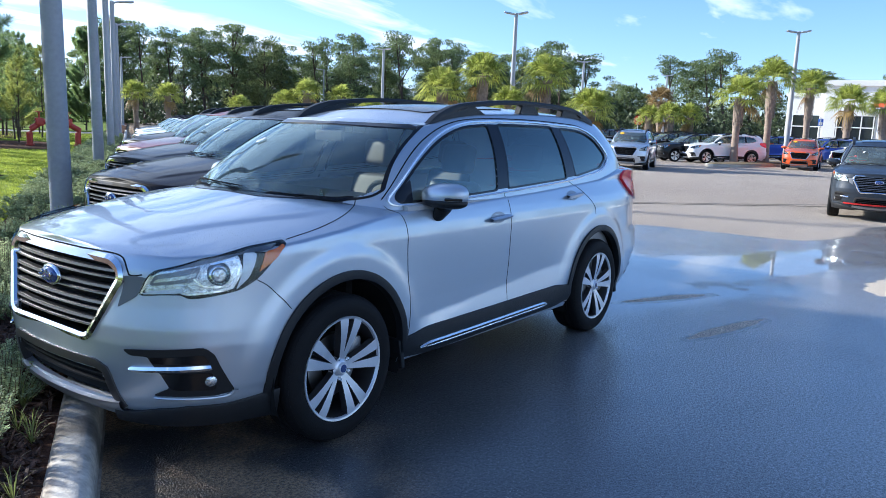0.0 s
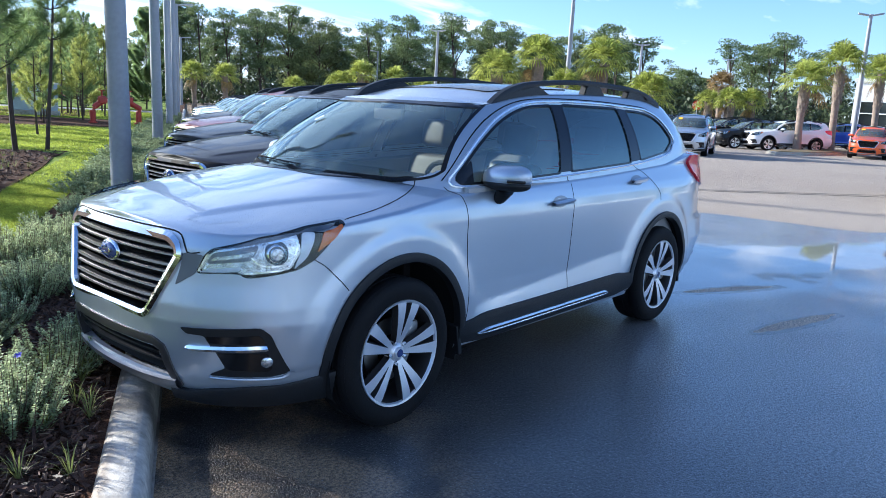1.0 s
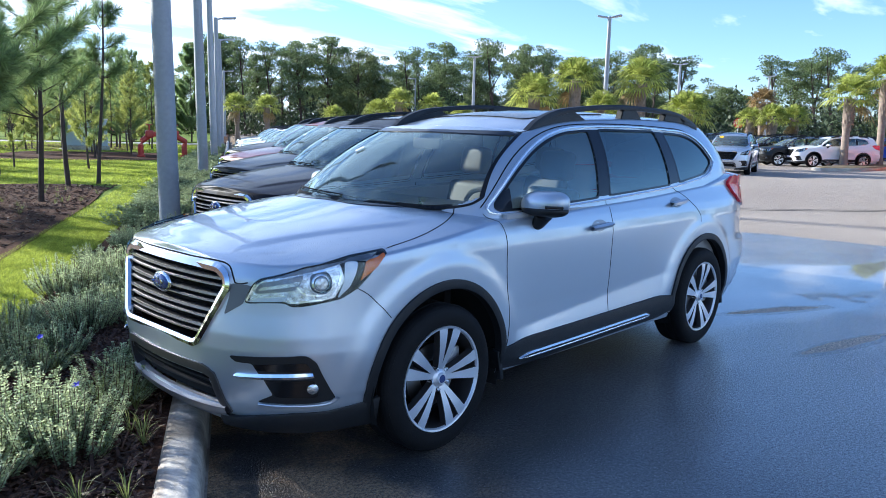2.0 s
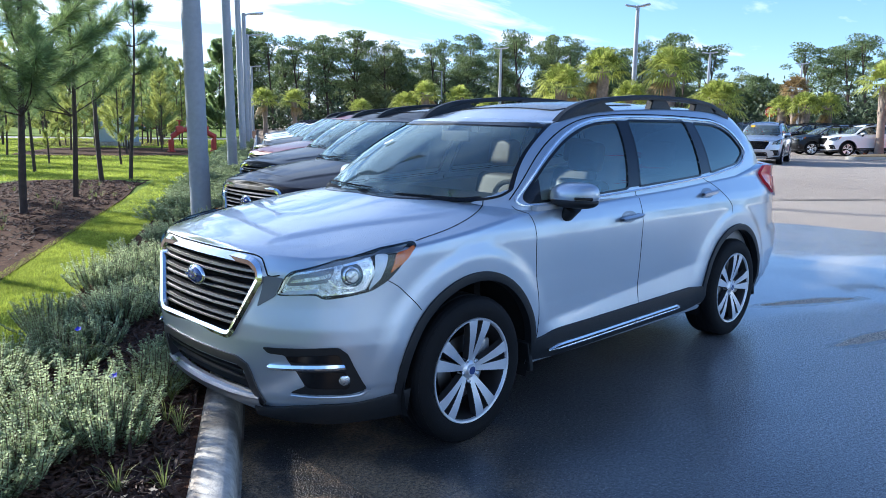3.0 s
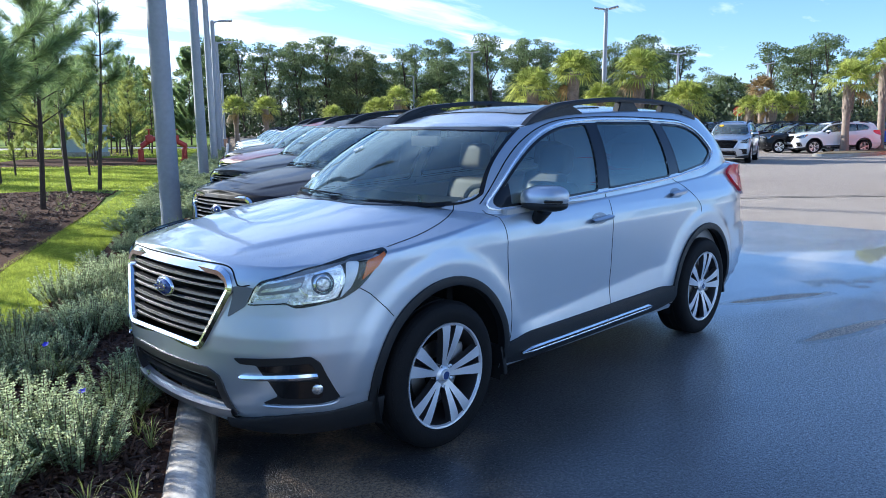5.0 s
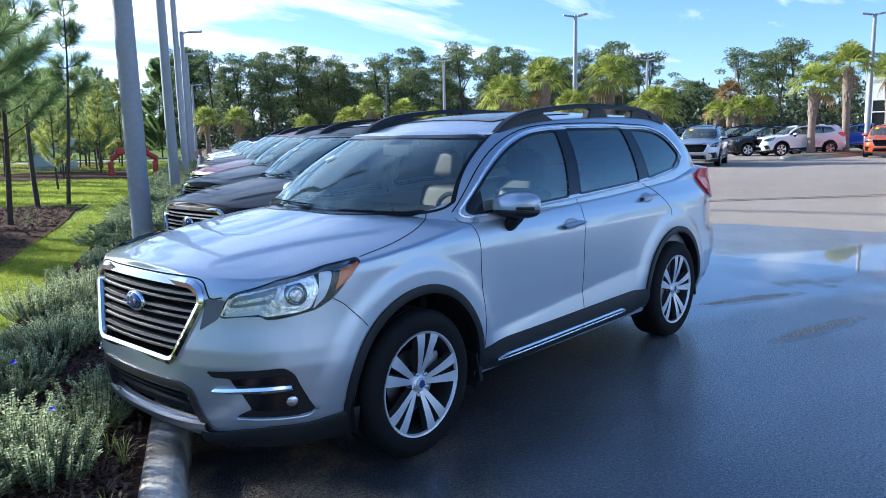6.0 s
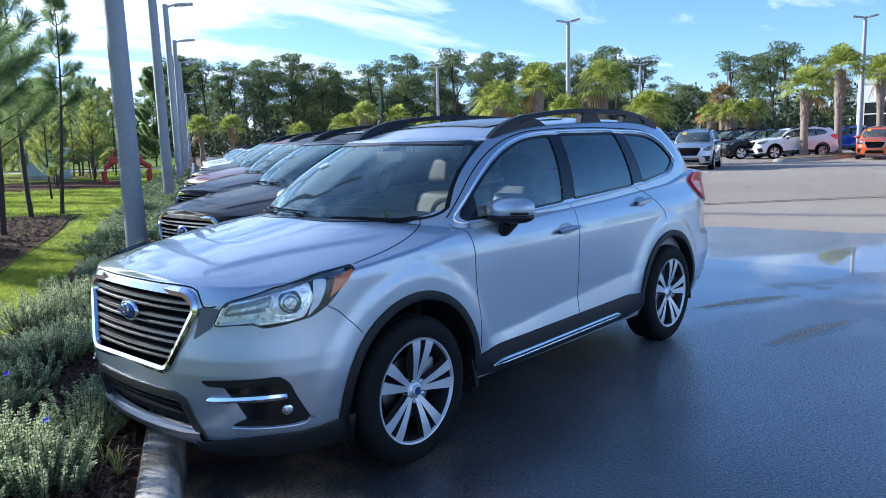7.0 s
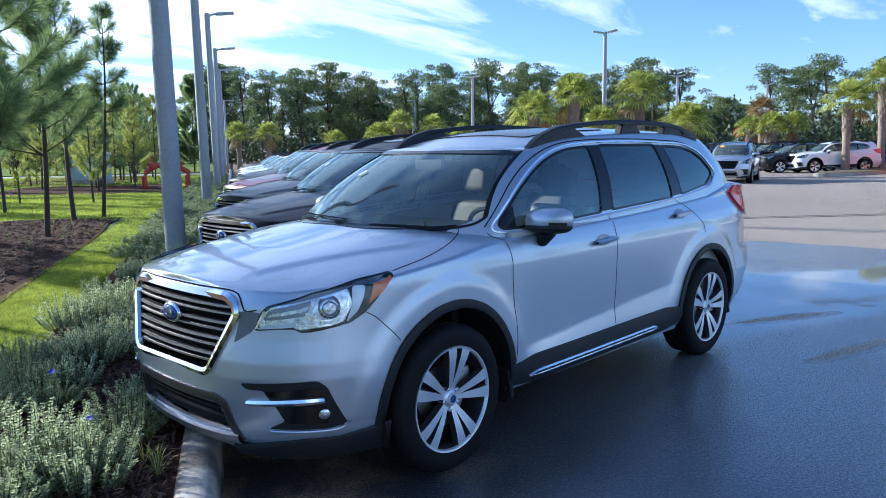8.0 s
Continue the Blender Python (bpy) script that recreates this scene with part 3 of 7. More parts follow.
def lower_shell(nu=250, nv=66, nt=40):
    """The half shell below the belt: wraps from the nose round the flank to the tail, and inwards over the bonnet."""
    c = catmull(PLAN, nu * 4)
    d = np.r_[0, np.cumsum(np.hypot(*np.diff(c, axis=0).T))]
    t = np.linspace(0, d[-1], nu)
    X, Y = np.interp(t, d, c[:, 0]), np.interp(t, d, c[:, 1])
    tx, ty = np.gradient(X), np.gradient(Y)
    ln = np.hypot(tx, ty)
    nx, ny = -ty / ln, tx / ln                     # outwards
    zs = at(SHOULDER, X)
    wf, wr = 1 - smooth(X, -0.75, -0.25), smooth(X, 3.3, 3.9)
    rows = []
    z0 = 0.235 + 0.05 * (1 - wf) * (1 - wr)
    for j in range(nv):
        z = z0 + (zs - z0) * j / (nv - 1)
        side = np.interp(z, [0.23, 0.33, 0.42, 0.50, 0.62, 0.78, 0.92, 0.99, 1.05, 1.10, 1.16, 1.21],
                         [0.055, 0.020, 0.006, 0.006, 0.015, 0.013, 0.004, 0.000, 0.010, 0.026, 0.052, 0.072])
        crease = 0.50 + 0.075 * (X - 0.55)
        low, up = np.clip((crease - z) / (crease - 0.42), 0, 1), np.clip((z - crease) / (0.96 - crease), 0, 1)
        door = np.where(z < crease, 0.020 * (1 - low), 0.020 * (1 - up) ** 1.3) * smooth(X, 0.45, 0.8) * (1 - smooth(X, 2.1, 2.45)) * (z > 0.40)
        side = side * np.where((z > 0.40) & (z < 0.99), 0.4, 1) + door
        front = np.interp(z, [0.23, 0.30, 0.36, 0.42, 0.52, 0.61, 0.68, 0.78, 0.85, 0.93, 0.99, 1.03],
                          [0.09, 0.045, 0.02, 0.006, -0.010, -0.022, -0.018, 0.0, 0.010, 0.020, 0.040, 0.07])
        rear = np.interp(z, [0.23, 0.40, 0.60, 0.75, 0.80, 1.0, 1.2], [0.16, 0.05, 0.0, 0.01, 0.04, 0.05, 0.09])
        ins = side * (1 - wf) * (1 - wr) + front * wf + rear * wr
        for wx in ARCH_X:
            rr = np.hypot(X - wx, z - ARCH_Z)
            ins = ins - 0.017 * (1 - smooth(rr, 0.545, 0.625)) * (Y > 0.5) * smooth(z, 0.35, 0.6)
        # the shoulder over the front wheel stays full up to the bonnet's edge
        yy = np.maximum(Y - ny * ins, 0)
        yy[0] = yy[-1] = 0
        rows.append(np.stack([X - nx * ins, yy, z], 1))
    edge = rows[-1]
    cr = at(CROWN, X)
    for k in range(1, nt + 1):
        s = k / nt
        y = edge[:, 1] * (1 - s)
        u = 1 - s
        # the raised middle of the bonnet, with a ridge along each side
        ridge = np.minimum(0.568 + 0.365 * (X + 0.346), 0.68)
        dome = 0.009 * (1 - smooth(y, ridge - 0.028, ridge + 0.028)) * smooth(X, -0.88, -0.70) * (1 - smooth(X, -0.05, 0.30))
        rows.append(np.stack([edge[:, 0], y, edge[:, 2] + cr * (1 - u ** 2.6) + dome], 1))
    return np.array(rows)                            # rows, columns, xyz


def house_shell(nu=330, nv=64, nt=12):
    """The half shell of the glasshouse and roof."""
    b, r = catmull(GH_BASE, nu), catmull(GH_ROOF, nu)
    b[:, 1], r[:, 1] = np.maximum(b[:, 1], 0), np.maximum(r[:, 1], 0)
    tx, ty = np.gradient(b[:, 0]), np.gradient(b[:, 1])
    ln = np.hypot(tx, ty)
    out = np.stack([-ty / ln, tx / ln, 0 * tx], 1)
    rows = []
    for j in range(nv):
        s = j / (nv - 1)
        p = b * (1 - s) + r * s + out * (0.035 * math.sin(math.pi * s) ** 0.9)
        p[:, 2] += 0.02 * math.sin(math.pi * s)
        p[:, 1] = np.maximum(p[:, 1], 0)
        p[0, 1] = p[-1, 1] = 0
        rows.append(p)
    for k in range(1, nt + 1):
        u = 1 - k / nt
        p = rows[nv - 1].copy()
        p[:, 1] *= u
        p[:, 2] += 0.055 * (1 - u ** 2.3) * smooth(p[:, 0], 0.85, 1.35)
        rows.append(p)
    return np.array(rows)


def mirror_grid(g):
    """Vertices and quads of a half shell and its mirror image, joined along the middle."""
    nr, nc = g.shape[:2]
    right = g.reshape(-1, 3)
    left = right * np.array([1, -1, 1])
    v = np.vstack([right, left])
    i = np.arange((nr - 1) * nc).reshape(nr - 1, nc)[:, :-1].ravel()
    q = np.stack([i, i + nc, i + nc + 1, i + 1], 1)
    q2 = q[:, ::-1] + nr * nc
    return v, np.vstack([q, q2])


def inside(poly, x, y):
    """Which points lie inside the polygon."""
    p = np.asarray(poly)
    x0, y0 = p[:, 0], p[:, 1]
    x1, y1 = np.roll(x0, -1), np.roll(y0, -1)
    hit = np.zeros(np.shape(x), dtype=bool)
    for a, b, c, d in zip(x0, y0, x1, y1):
        if b != d:
            hit ^= ((b > y) != (d > y)) & (x < (c - a) * (y - b) / (d - b) + a)
    return hit


def rounded(pts, r=0.03, n=5):
    """A polygon with its corners rounded."""
    out = []
    m = len(pts)
    for i in range(m):
        p0, p1, p2 = (Vector((*pts[(i + k) % m], 0)) for k in (-1, 0, 1))
        a, b = p0 - p1, p2 - p1
        q = min(r, a.length * 0.45, b.length * 0.45)
        s, e = p1 + a.normalized() * q, p1 + b.normalized() * q
        for k in range(n + 1):
            t = k / n
            w = s * (1 - t) ** 2 + p1 * 2 * t * (1 - t) + e * t * t
            out.append((w.x, w.y))
    return out


class Skin:
    """The uncut outer surface of a car, on to which trim, glass and lamps are laid."""

    def __init__(self, grids):
        vs, fs, n = [], [], 0
        for g in grids:
            v, f = mirror_grid(g)
            vs.append(v), fs.append(f + n)
            n += len(v)
        self.tree = BVHTree.FromPolygons([tuple(p) for p in np.vstack(vs)], [tuple(map(int, f)) for f in np.vstack(fs)])

    def lay(self, view, a, b):
        """The point of the skin and its normal, seen from the side ('L', 'R': a = x, b = z), the front ('F': a = y, b = z),
        the tail ('T') or above ('U': a = x, b = y)."""
        start, way = {"L": ((a, -3, b), (0, 1, 0)), "R": ((a, 3, b), (0, -1, 0)), "F": ((-4, a, b), (1, 0, 0)), "T": ((8, a, b), (-1, 0, 0)),
                      "U": ((a, b, 4), (0, 0, -1))}[view]
        way = Vector(way)
        for nudge in (3e-4, 5e-3, -5e-3, 2e-2):
            p, n, _, _ = self.tree.ray_cast(Vector(start) + Vector((nudge, nudge, 2e-4)), way)
            if p is not None:
                break
        if p is None:
            guess = {"L": (a, -0.8, b), "R": (a, 0.8, b), "F": (-0.8, a, b), "T": (3.9, a, b), "U": (a, b, 1.2)}[view]
            p, n, _, _ = self.tree.find_nearest(Vector(guess))
        if n.dot(way) > 0:
            n = -n
        return p, n

    def patch(self, view, outline, lift=0.004, depth=0.006, cell=0.035, dome=0.0):
        """A sheet of the given outline that hugs the skin, with turned-down edges."""
        bm = bmesh.new()
        f = bm.faces.new([bm.verts.new((x, y, 0)) for x, y in outline])
        a = np.asarray(outline)
        for ax in (0, 1):
            lo, hi = a[:, ax].min(), a[:, ax].max()
            for c in np.arange(lo + cell, hi, cell):
                co, no = [0, 0, 0], [0, 0, 0]
                co[ax], no[ax] = c, 1
                bmesh.ops.bisect_plane(bm, geom=bm.verts[:] + bm.edges[:] + bm.faces[:], plane_co=co, plane_no=no)
        rim = [e for e in bm.edges if e.is_boundary]
        hold = {v for e in rim for v in e.verts}
        norm = {}
        for v in bm.verts:
            p, n = self.lay(view, v.co.x, v.co.y)
            v.co = p + n * (lift + (0 if v in hold else dome))
            norm[v] = n
        if depth:
            r = bmesh.ops.extrude_edge_only(bm, edges=rim)
            new_v = [g for g in r["geom"] if isinstance(g, bmesh.types.BMVert)]
            for v in new_v:
                src = min(hold, key=lambda h: (h.co - v.co).length_squared)
                v.co = v.co - norm[src] * (lift + depth)
        return bm

    def ribbon(self, view, path, width, lift=0.004, sink=0.004, closed=False, round_top=0.0, bm=None):
        """A raised strip along a path on the skin. width: one number or one for each point."""
        bm = bm or bmesh.new()
        p = np.asarray(path, dtype=float)
        m = len(p)
        w = np.full(m, width) if np.isscalar(width) else np.asarray(width)
        rows = []
        for i in range(m):
            a, b = (p[(i - 1) % m], p[(i + 1) % m]) if closed else (p[max(i - 1, 0)], p[min(i + 1, m - 1)])
            t = (b - a) / (np.linalg.norm(b - a) + 1e-9)
            nrm = np.array([-t[1], t[0]])
            row = []
            for off, up in ((-0.5, -sink), (-0.42, lift), (0.0, lift + round_top), (0.42, lift), (0.5, -sink)):
                q = p[i] + nrm * off * w[i]
                pos, n = self.lay(view, *q)
                row.append(bm.verts.new(pos + n * up))
            rows.append(row)
        pairs = list(zip(rows, rows[1:])) + ([(rows[-1], rows[0])] if closed else [])
        for r0, r1 in pairs:
            for k in range(4):
                bm.faces.new((r0[k], r0[k + 1], r1[k + 1], r1[k]))
        return bm


def resample(path, step=0.03):
    p = np.asarray(path, dtype=float)
    d = np.r_[0, np.cumsum(np.linalg.norm(np.diff(p, axis=0), axis=1))]
    t = np.linspace(0, d[-1], max(3, int(d[-1] / step) + 1))
    return np.stack([np.interp(t, d, p[:, k]) for k in range(p.shape[1])], 1)


# side outlines (x, z)
WIN_FRONT = [(0.545, 1.163), (0.515, 1.182), *map(tuple, catmull([(0.54, 1.213), (0.76, 1.372), (1.01, 1.500), (1.285, 1.580), (1.58, 1.606)], 16)), (1.475, 1.195), (1.0, 1.174)]
WIN_REAR = [(1.69, 1.612), (2.42, 1.612), (2.425, 1.24), (1.60, 1.203)]
WIN_QUARTER = [*map(tuple, catmull([(2.54, 1.603), (2.88, 1.586), (3.085, 1.523), (3.215, 1.405)], 12)), (3.20, 1.372), (3.05, 1.305), (2.70, 1.268), (2.57, 1.252)]
ARCH_R, CLAD_R = 0.440, 0.482
LIGHT = [(-0.886, 0.822), (-0.860, 0.904), (-0.842, 0.934), (-0.70, 0.987), (-0.494, 1.024), (-0.322, 1.045), (-0.386, 0.999), (-0.441, 0.94), (-0.499, 0.887),
         (-0.573, 0.848), (-0.665, 0.830), (-0.736, 0.819), (-0.762, 0.819), (-0.779, 0.835), (-0.837, 0.833)]

LOWER, HOUSE = lower_shell(), house_shell()
SKIN = Skin([LOWER, HOUSE])


def cut_shell(name, grid, keep, mat, parent, label=""):
    v, f = mirror_grid(grid)
    c = v[f].mean(1)
    f = f[keep(c)]
    used = np.unique(f)
    remap = np.zeros(len(v), dtype=int)
    remap[used] = np.arange(len(used))
    bm_ob = mesh_object(name, v[used], remap[f], mat, parent, label, smooth=True)
    return bm_ob


def keep_lower(c):
    x, y, z = c.T
    ok = np.ones(len(c), dtype=bool)
    for wx in ARCH_X:
        ok &= ~((np.hypot(x - wx, z - ARCH_Z) < ARCH_R + 0.02) & (np.abs(y) > 0.55))
        ok &= ~((np.abs(x - wx) < ARCH_R - 0.02) & (z < ARCH_Z) & (np.abs(y) > 0.55))
    ok &= ~((x < -0.7) & inside(GRILLE_HOLE, y, z))
    ok &= ~((x < -0.7) & inside(INTAKE_HOLE, y, z))
    # under the glasshouse the shell is open
    ok &= ~((z > 1.10) & (x > 0.5) & (x < 3.7) & (np.abs(y) < 0.72))
    ok &= ~((z > 1.06) & (x > np.interp(np.abs(y), [0, 0.3, 0.6, 0.70], [0.10, 0.15, 0.29, 0.42])) & (x < 0.7) & (np.abs(y) < 0.71))
    return ok


def keep_house(c):
    x, y, z = c.T
    ok = np.ones(len(c), dtype=bool)
    for w in (WIN_FRONT, WIN_REAR, WIN_QUARTER):
        ok &= ~(inside(w, x, z) & (np.abs(y) > 0.5))
    ok &= ~screen_zone(x, y, z)
    ok &= ~((x > 3.6) & inside([(-0.56, 1.27), (-0.46, 1.58), (0.46, 1.58), (0.56, 1.27)], y, z))
    return ok


def screen_edge(z):
    """Half width and x of the windscreen's side edge at the height z."""
    return np.interp(z, [1.13, 1.222, 1.262, 1.40, 1.58], [0.765, 0.745, 0.738, 0.680, 0.607])


def screen_zone(x, y, z):
    return (x < 1.05) & (np.abs(y) < screen_edge(z)) & (z > 1.155 + np.maximum(0, np.abs(y) - 0.63) * 0.75) & (z < 1.585) & (x < 0.46 + (z - 1.13) * 1.3)


GRILLE_HOLE = [(-0.335, 0.628), (0.335, 0.628), (0.470, 0.885), (0.462, 0.920), (0.405, 0.952), (-0.405, 0.952), (-0.462, 0.920), (-0.470, 0.885)]
GRILLE_LINE = rounded([(-0.342, 0.617), (0.342, 0.617), (0.484, 0.888), (0.474, 0.930), (0.420, 0.964), (-0.420, 0.964), (-0.474, 0.930), (-0.484, 0.888)], 0.04, 4)
INTAKE_HOLE = [(-0.44, 0.345), (0.44, 0.345), (0.38, 0.465), (-0.38, 0.465)]


def wheel(parent, x, side):
    """A wheel: tyre with tread blocks, split-spoke alloy rim, hub cap, nuts and a brake disc. side: -1 left, 1 right."""
    hub = new("wheel")
    hub.parent = parent
    hub.location = (x, side * 0.82, WHEEL_Z)
    hub.rotation_euler = (0, 0, 0 if side < 0 else math.pi)
    r = 0.372
    prof = [(0.262, -0.105), (0.272, -0.118), (0.30, -0.124), (0.33, -0.122), (0.352, -0.112), (0.366, -0.098), (r, -0.08), (r, -0.05), (0.366, -0.047),
            (0.366, -0.041), (r, -0.038), (r, 0.0), (0.366, 0.003), (0.366, 0.009), (r, 0.012), (r, 0.08), (0.366, 0.098), (0.345, 0.115), (0.30, 0.122), (0.262, 0.10)]
    bm = lathe_bm(prof, 96)
    tyre = part("tyre", bm, M_RUBBER, hub)
    # shoulder blocks
    bm = bmesh.new()
    for k in range(64):
        a = 2 * math.pi * k / 64
        m = Matrix.Rotation(a, 4, "Y")
        bmesh.ops.create_cube(bm, size=1, matrix=m @ Matrix.Translation((0, -0.088, 0.3615)) @ Matrix.Rotation(0.42, 4, "X") @ Matrix.Diagonal((0.026, 0.034, 0.012, 1)))
    part("tread", bm, M_RUBBER, hub, smooth=False)
    bm = lathe_bm([(0.262, -0.105), (0.268, -0.112), (0.266, -0.118), (0.256, -0.116), (0.250, -0.106)], 80)
    rim = part("rim", bm, M_ALLOY, hub, "machined alloy rim lip")
    part("rim_barrel", lathe_bm([(0.252, -0.108), (0.246, -0.09), (0.243, -0.03), (0.238, 0.09), (0.262, 0.10)], 64), M_ALLOYDARK, rim)
    # a dark disc puts in the shade behind the spokes
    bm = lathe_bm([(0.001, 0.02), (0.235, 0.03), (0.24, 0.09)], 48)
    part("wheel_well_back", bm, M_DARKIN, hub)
    # spokes: five pairs, each a machined face on a grey side
    for pair in range(5):
        for off in (-1, 1):
            face, flank = bmesh.new(), bmesh.new()
            prev = None
            for k in range(7):
                t = k / 6
                rad = 0.032 + (0.258 - 0.032) * t
                ang = 2 * math.pi * (pair + 0.10) / 5 + off * (0.185 + 0.012 * t)
                half = 0.011 + 0.019 * t ** 1.1
                depth = -0.088 - 0.028 * math.sin(t * math.pi * 0.5) if t < 1 else -0.114
                c, s = math.cos(ang), math.sin(ang)
                tang = Vector((-s, 0, c))
                mid = Vector((c * rad, depth, s * rad))
                row = (mid - tang * half, mid + tang * half, mid - tang * (half + 0.006) + Vector((0, 0.035, 0)), mid + tang * (half + 0.006) + Vector((0, 0.035, 0)))
                if prev:
                    fv = [face.verts.new(p) for p in (prev[0], prev[1], row[1], row[0])]
                    face.faces.new(fv)
                    for i0, i1 in ((0, 2), (1, 3)):
                        flank.faces.new([flank.verts.new(p) for p in (prev[i0], prev[i1], row[i1], row[i0])])
                prev = row
            bmesh.ops.remove_doubles(face, verts=face.verts[:], dist=1e-5)
            bmesh.ops.remove_doubles(flank, verts=flank.verts[:], dist=1e-5)
            sp = part("spoke", face, M_ALLOY, hub)
            part("spoke_flank", flank, M_ALLOYDARK, sp)
    bm = lathe_bm([(0.0005, -0.112), (0.026, -0.111), (0.030, -0.106), (0.031, -0.100), (0.044, -0.094), (0.050, -0.084), (0.050, -0.06)], 40)
    cap = part("hub_cap", bm, M_ALLOY, hub)
    bm = lathe_bm([(0.0005, -0.1135), (0.020, -0.113), (0.021, -0.111)], 24)
    part("badge", bm, M_BLUE, cap)
    for k in range(5):
        a = 2 * math.pi * (k + 0.60) / 5
        bm = lathe_bm([(0.0005, -0.104), (0.009, -0.103), (0.0105, -0.09), (0.0105, -0.07)], 10, at=(math.cos(a) * 0.057, 0, math.sin(a) * 0.057))
        part("wheel_nut", bm, M_CHROME, hub)
    part("wheel_tag", box_bm(0.018, 0.004, 0.040, (0.125, -0.100, -0.185), 0.002, rot=Matrix.Rotation(-0.6, 4, "Y")), M_GREEN, hub, "bright green paper tag")
    bm = lathe_bm([(0.075, -0.03), (0.165, -0.03), (0.168, -0.005), (0.075, -0.005)], 48)
    part("brake_disc", bm, M_DISC, hub)
    bm = box_bm(0.10, 0.07, 0.15, (0.14, -0.02, 0.05), 0.02)
    part("brake_caliper", bm, M_POLEMETAL, hub)
    return hub


def seat(parent, x, y, back=0.0):
    ob = new("seat")
    ob.parent = parent
    ob.location = (x, y, 0)
    bm = box_bm(0.52, 0.50, 0.16, (0, 0, 0.68), 0.06, 3)
    part("cushion", bm, M_BEIGE, ob)
    bm = box_bm(0.13, 0.40, 0.56, (0.33, 0, 0.94), 0.06, 4, rot=Matrix.Rotation(radians(14), 4, "Y"))
    part("backrest", bm, M_SEATSHADE, ob)
    bm = box_bm(0.11, 0.25, 0.20, (0.42, 0, 1.365), 0.052, 5, rot=Matrix.Rotation(radians(10), 4, "Y"))
    part("headrest", bm, M_BEIGE, ob)
    return ob


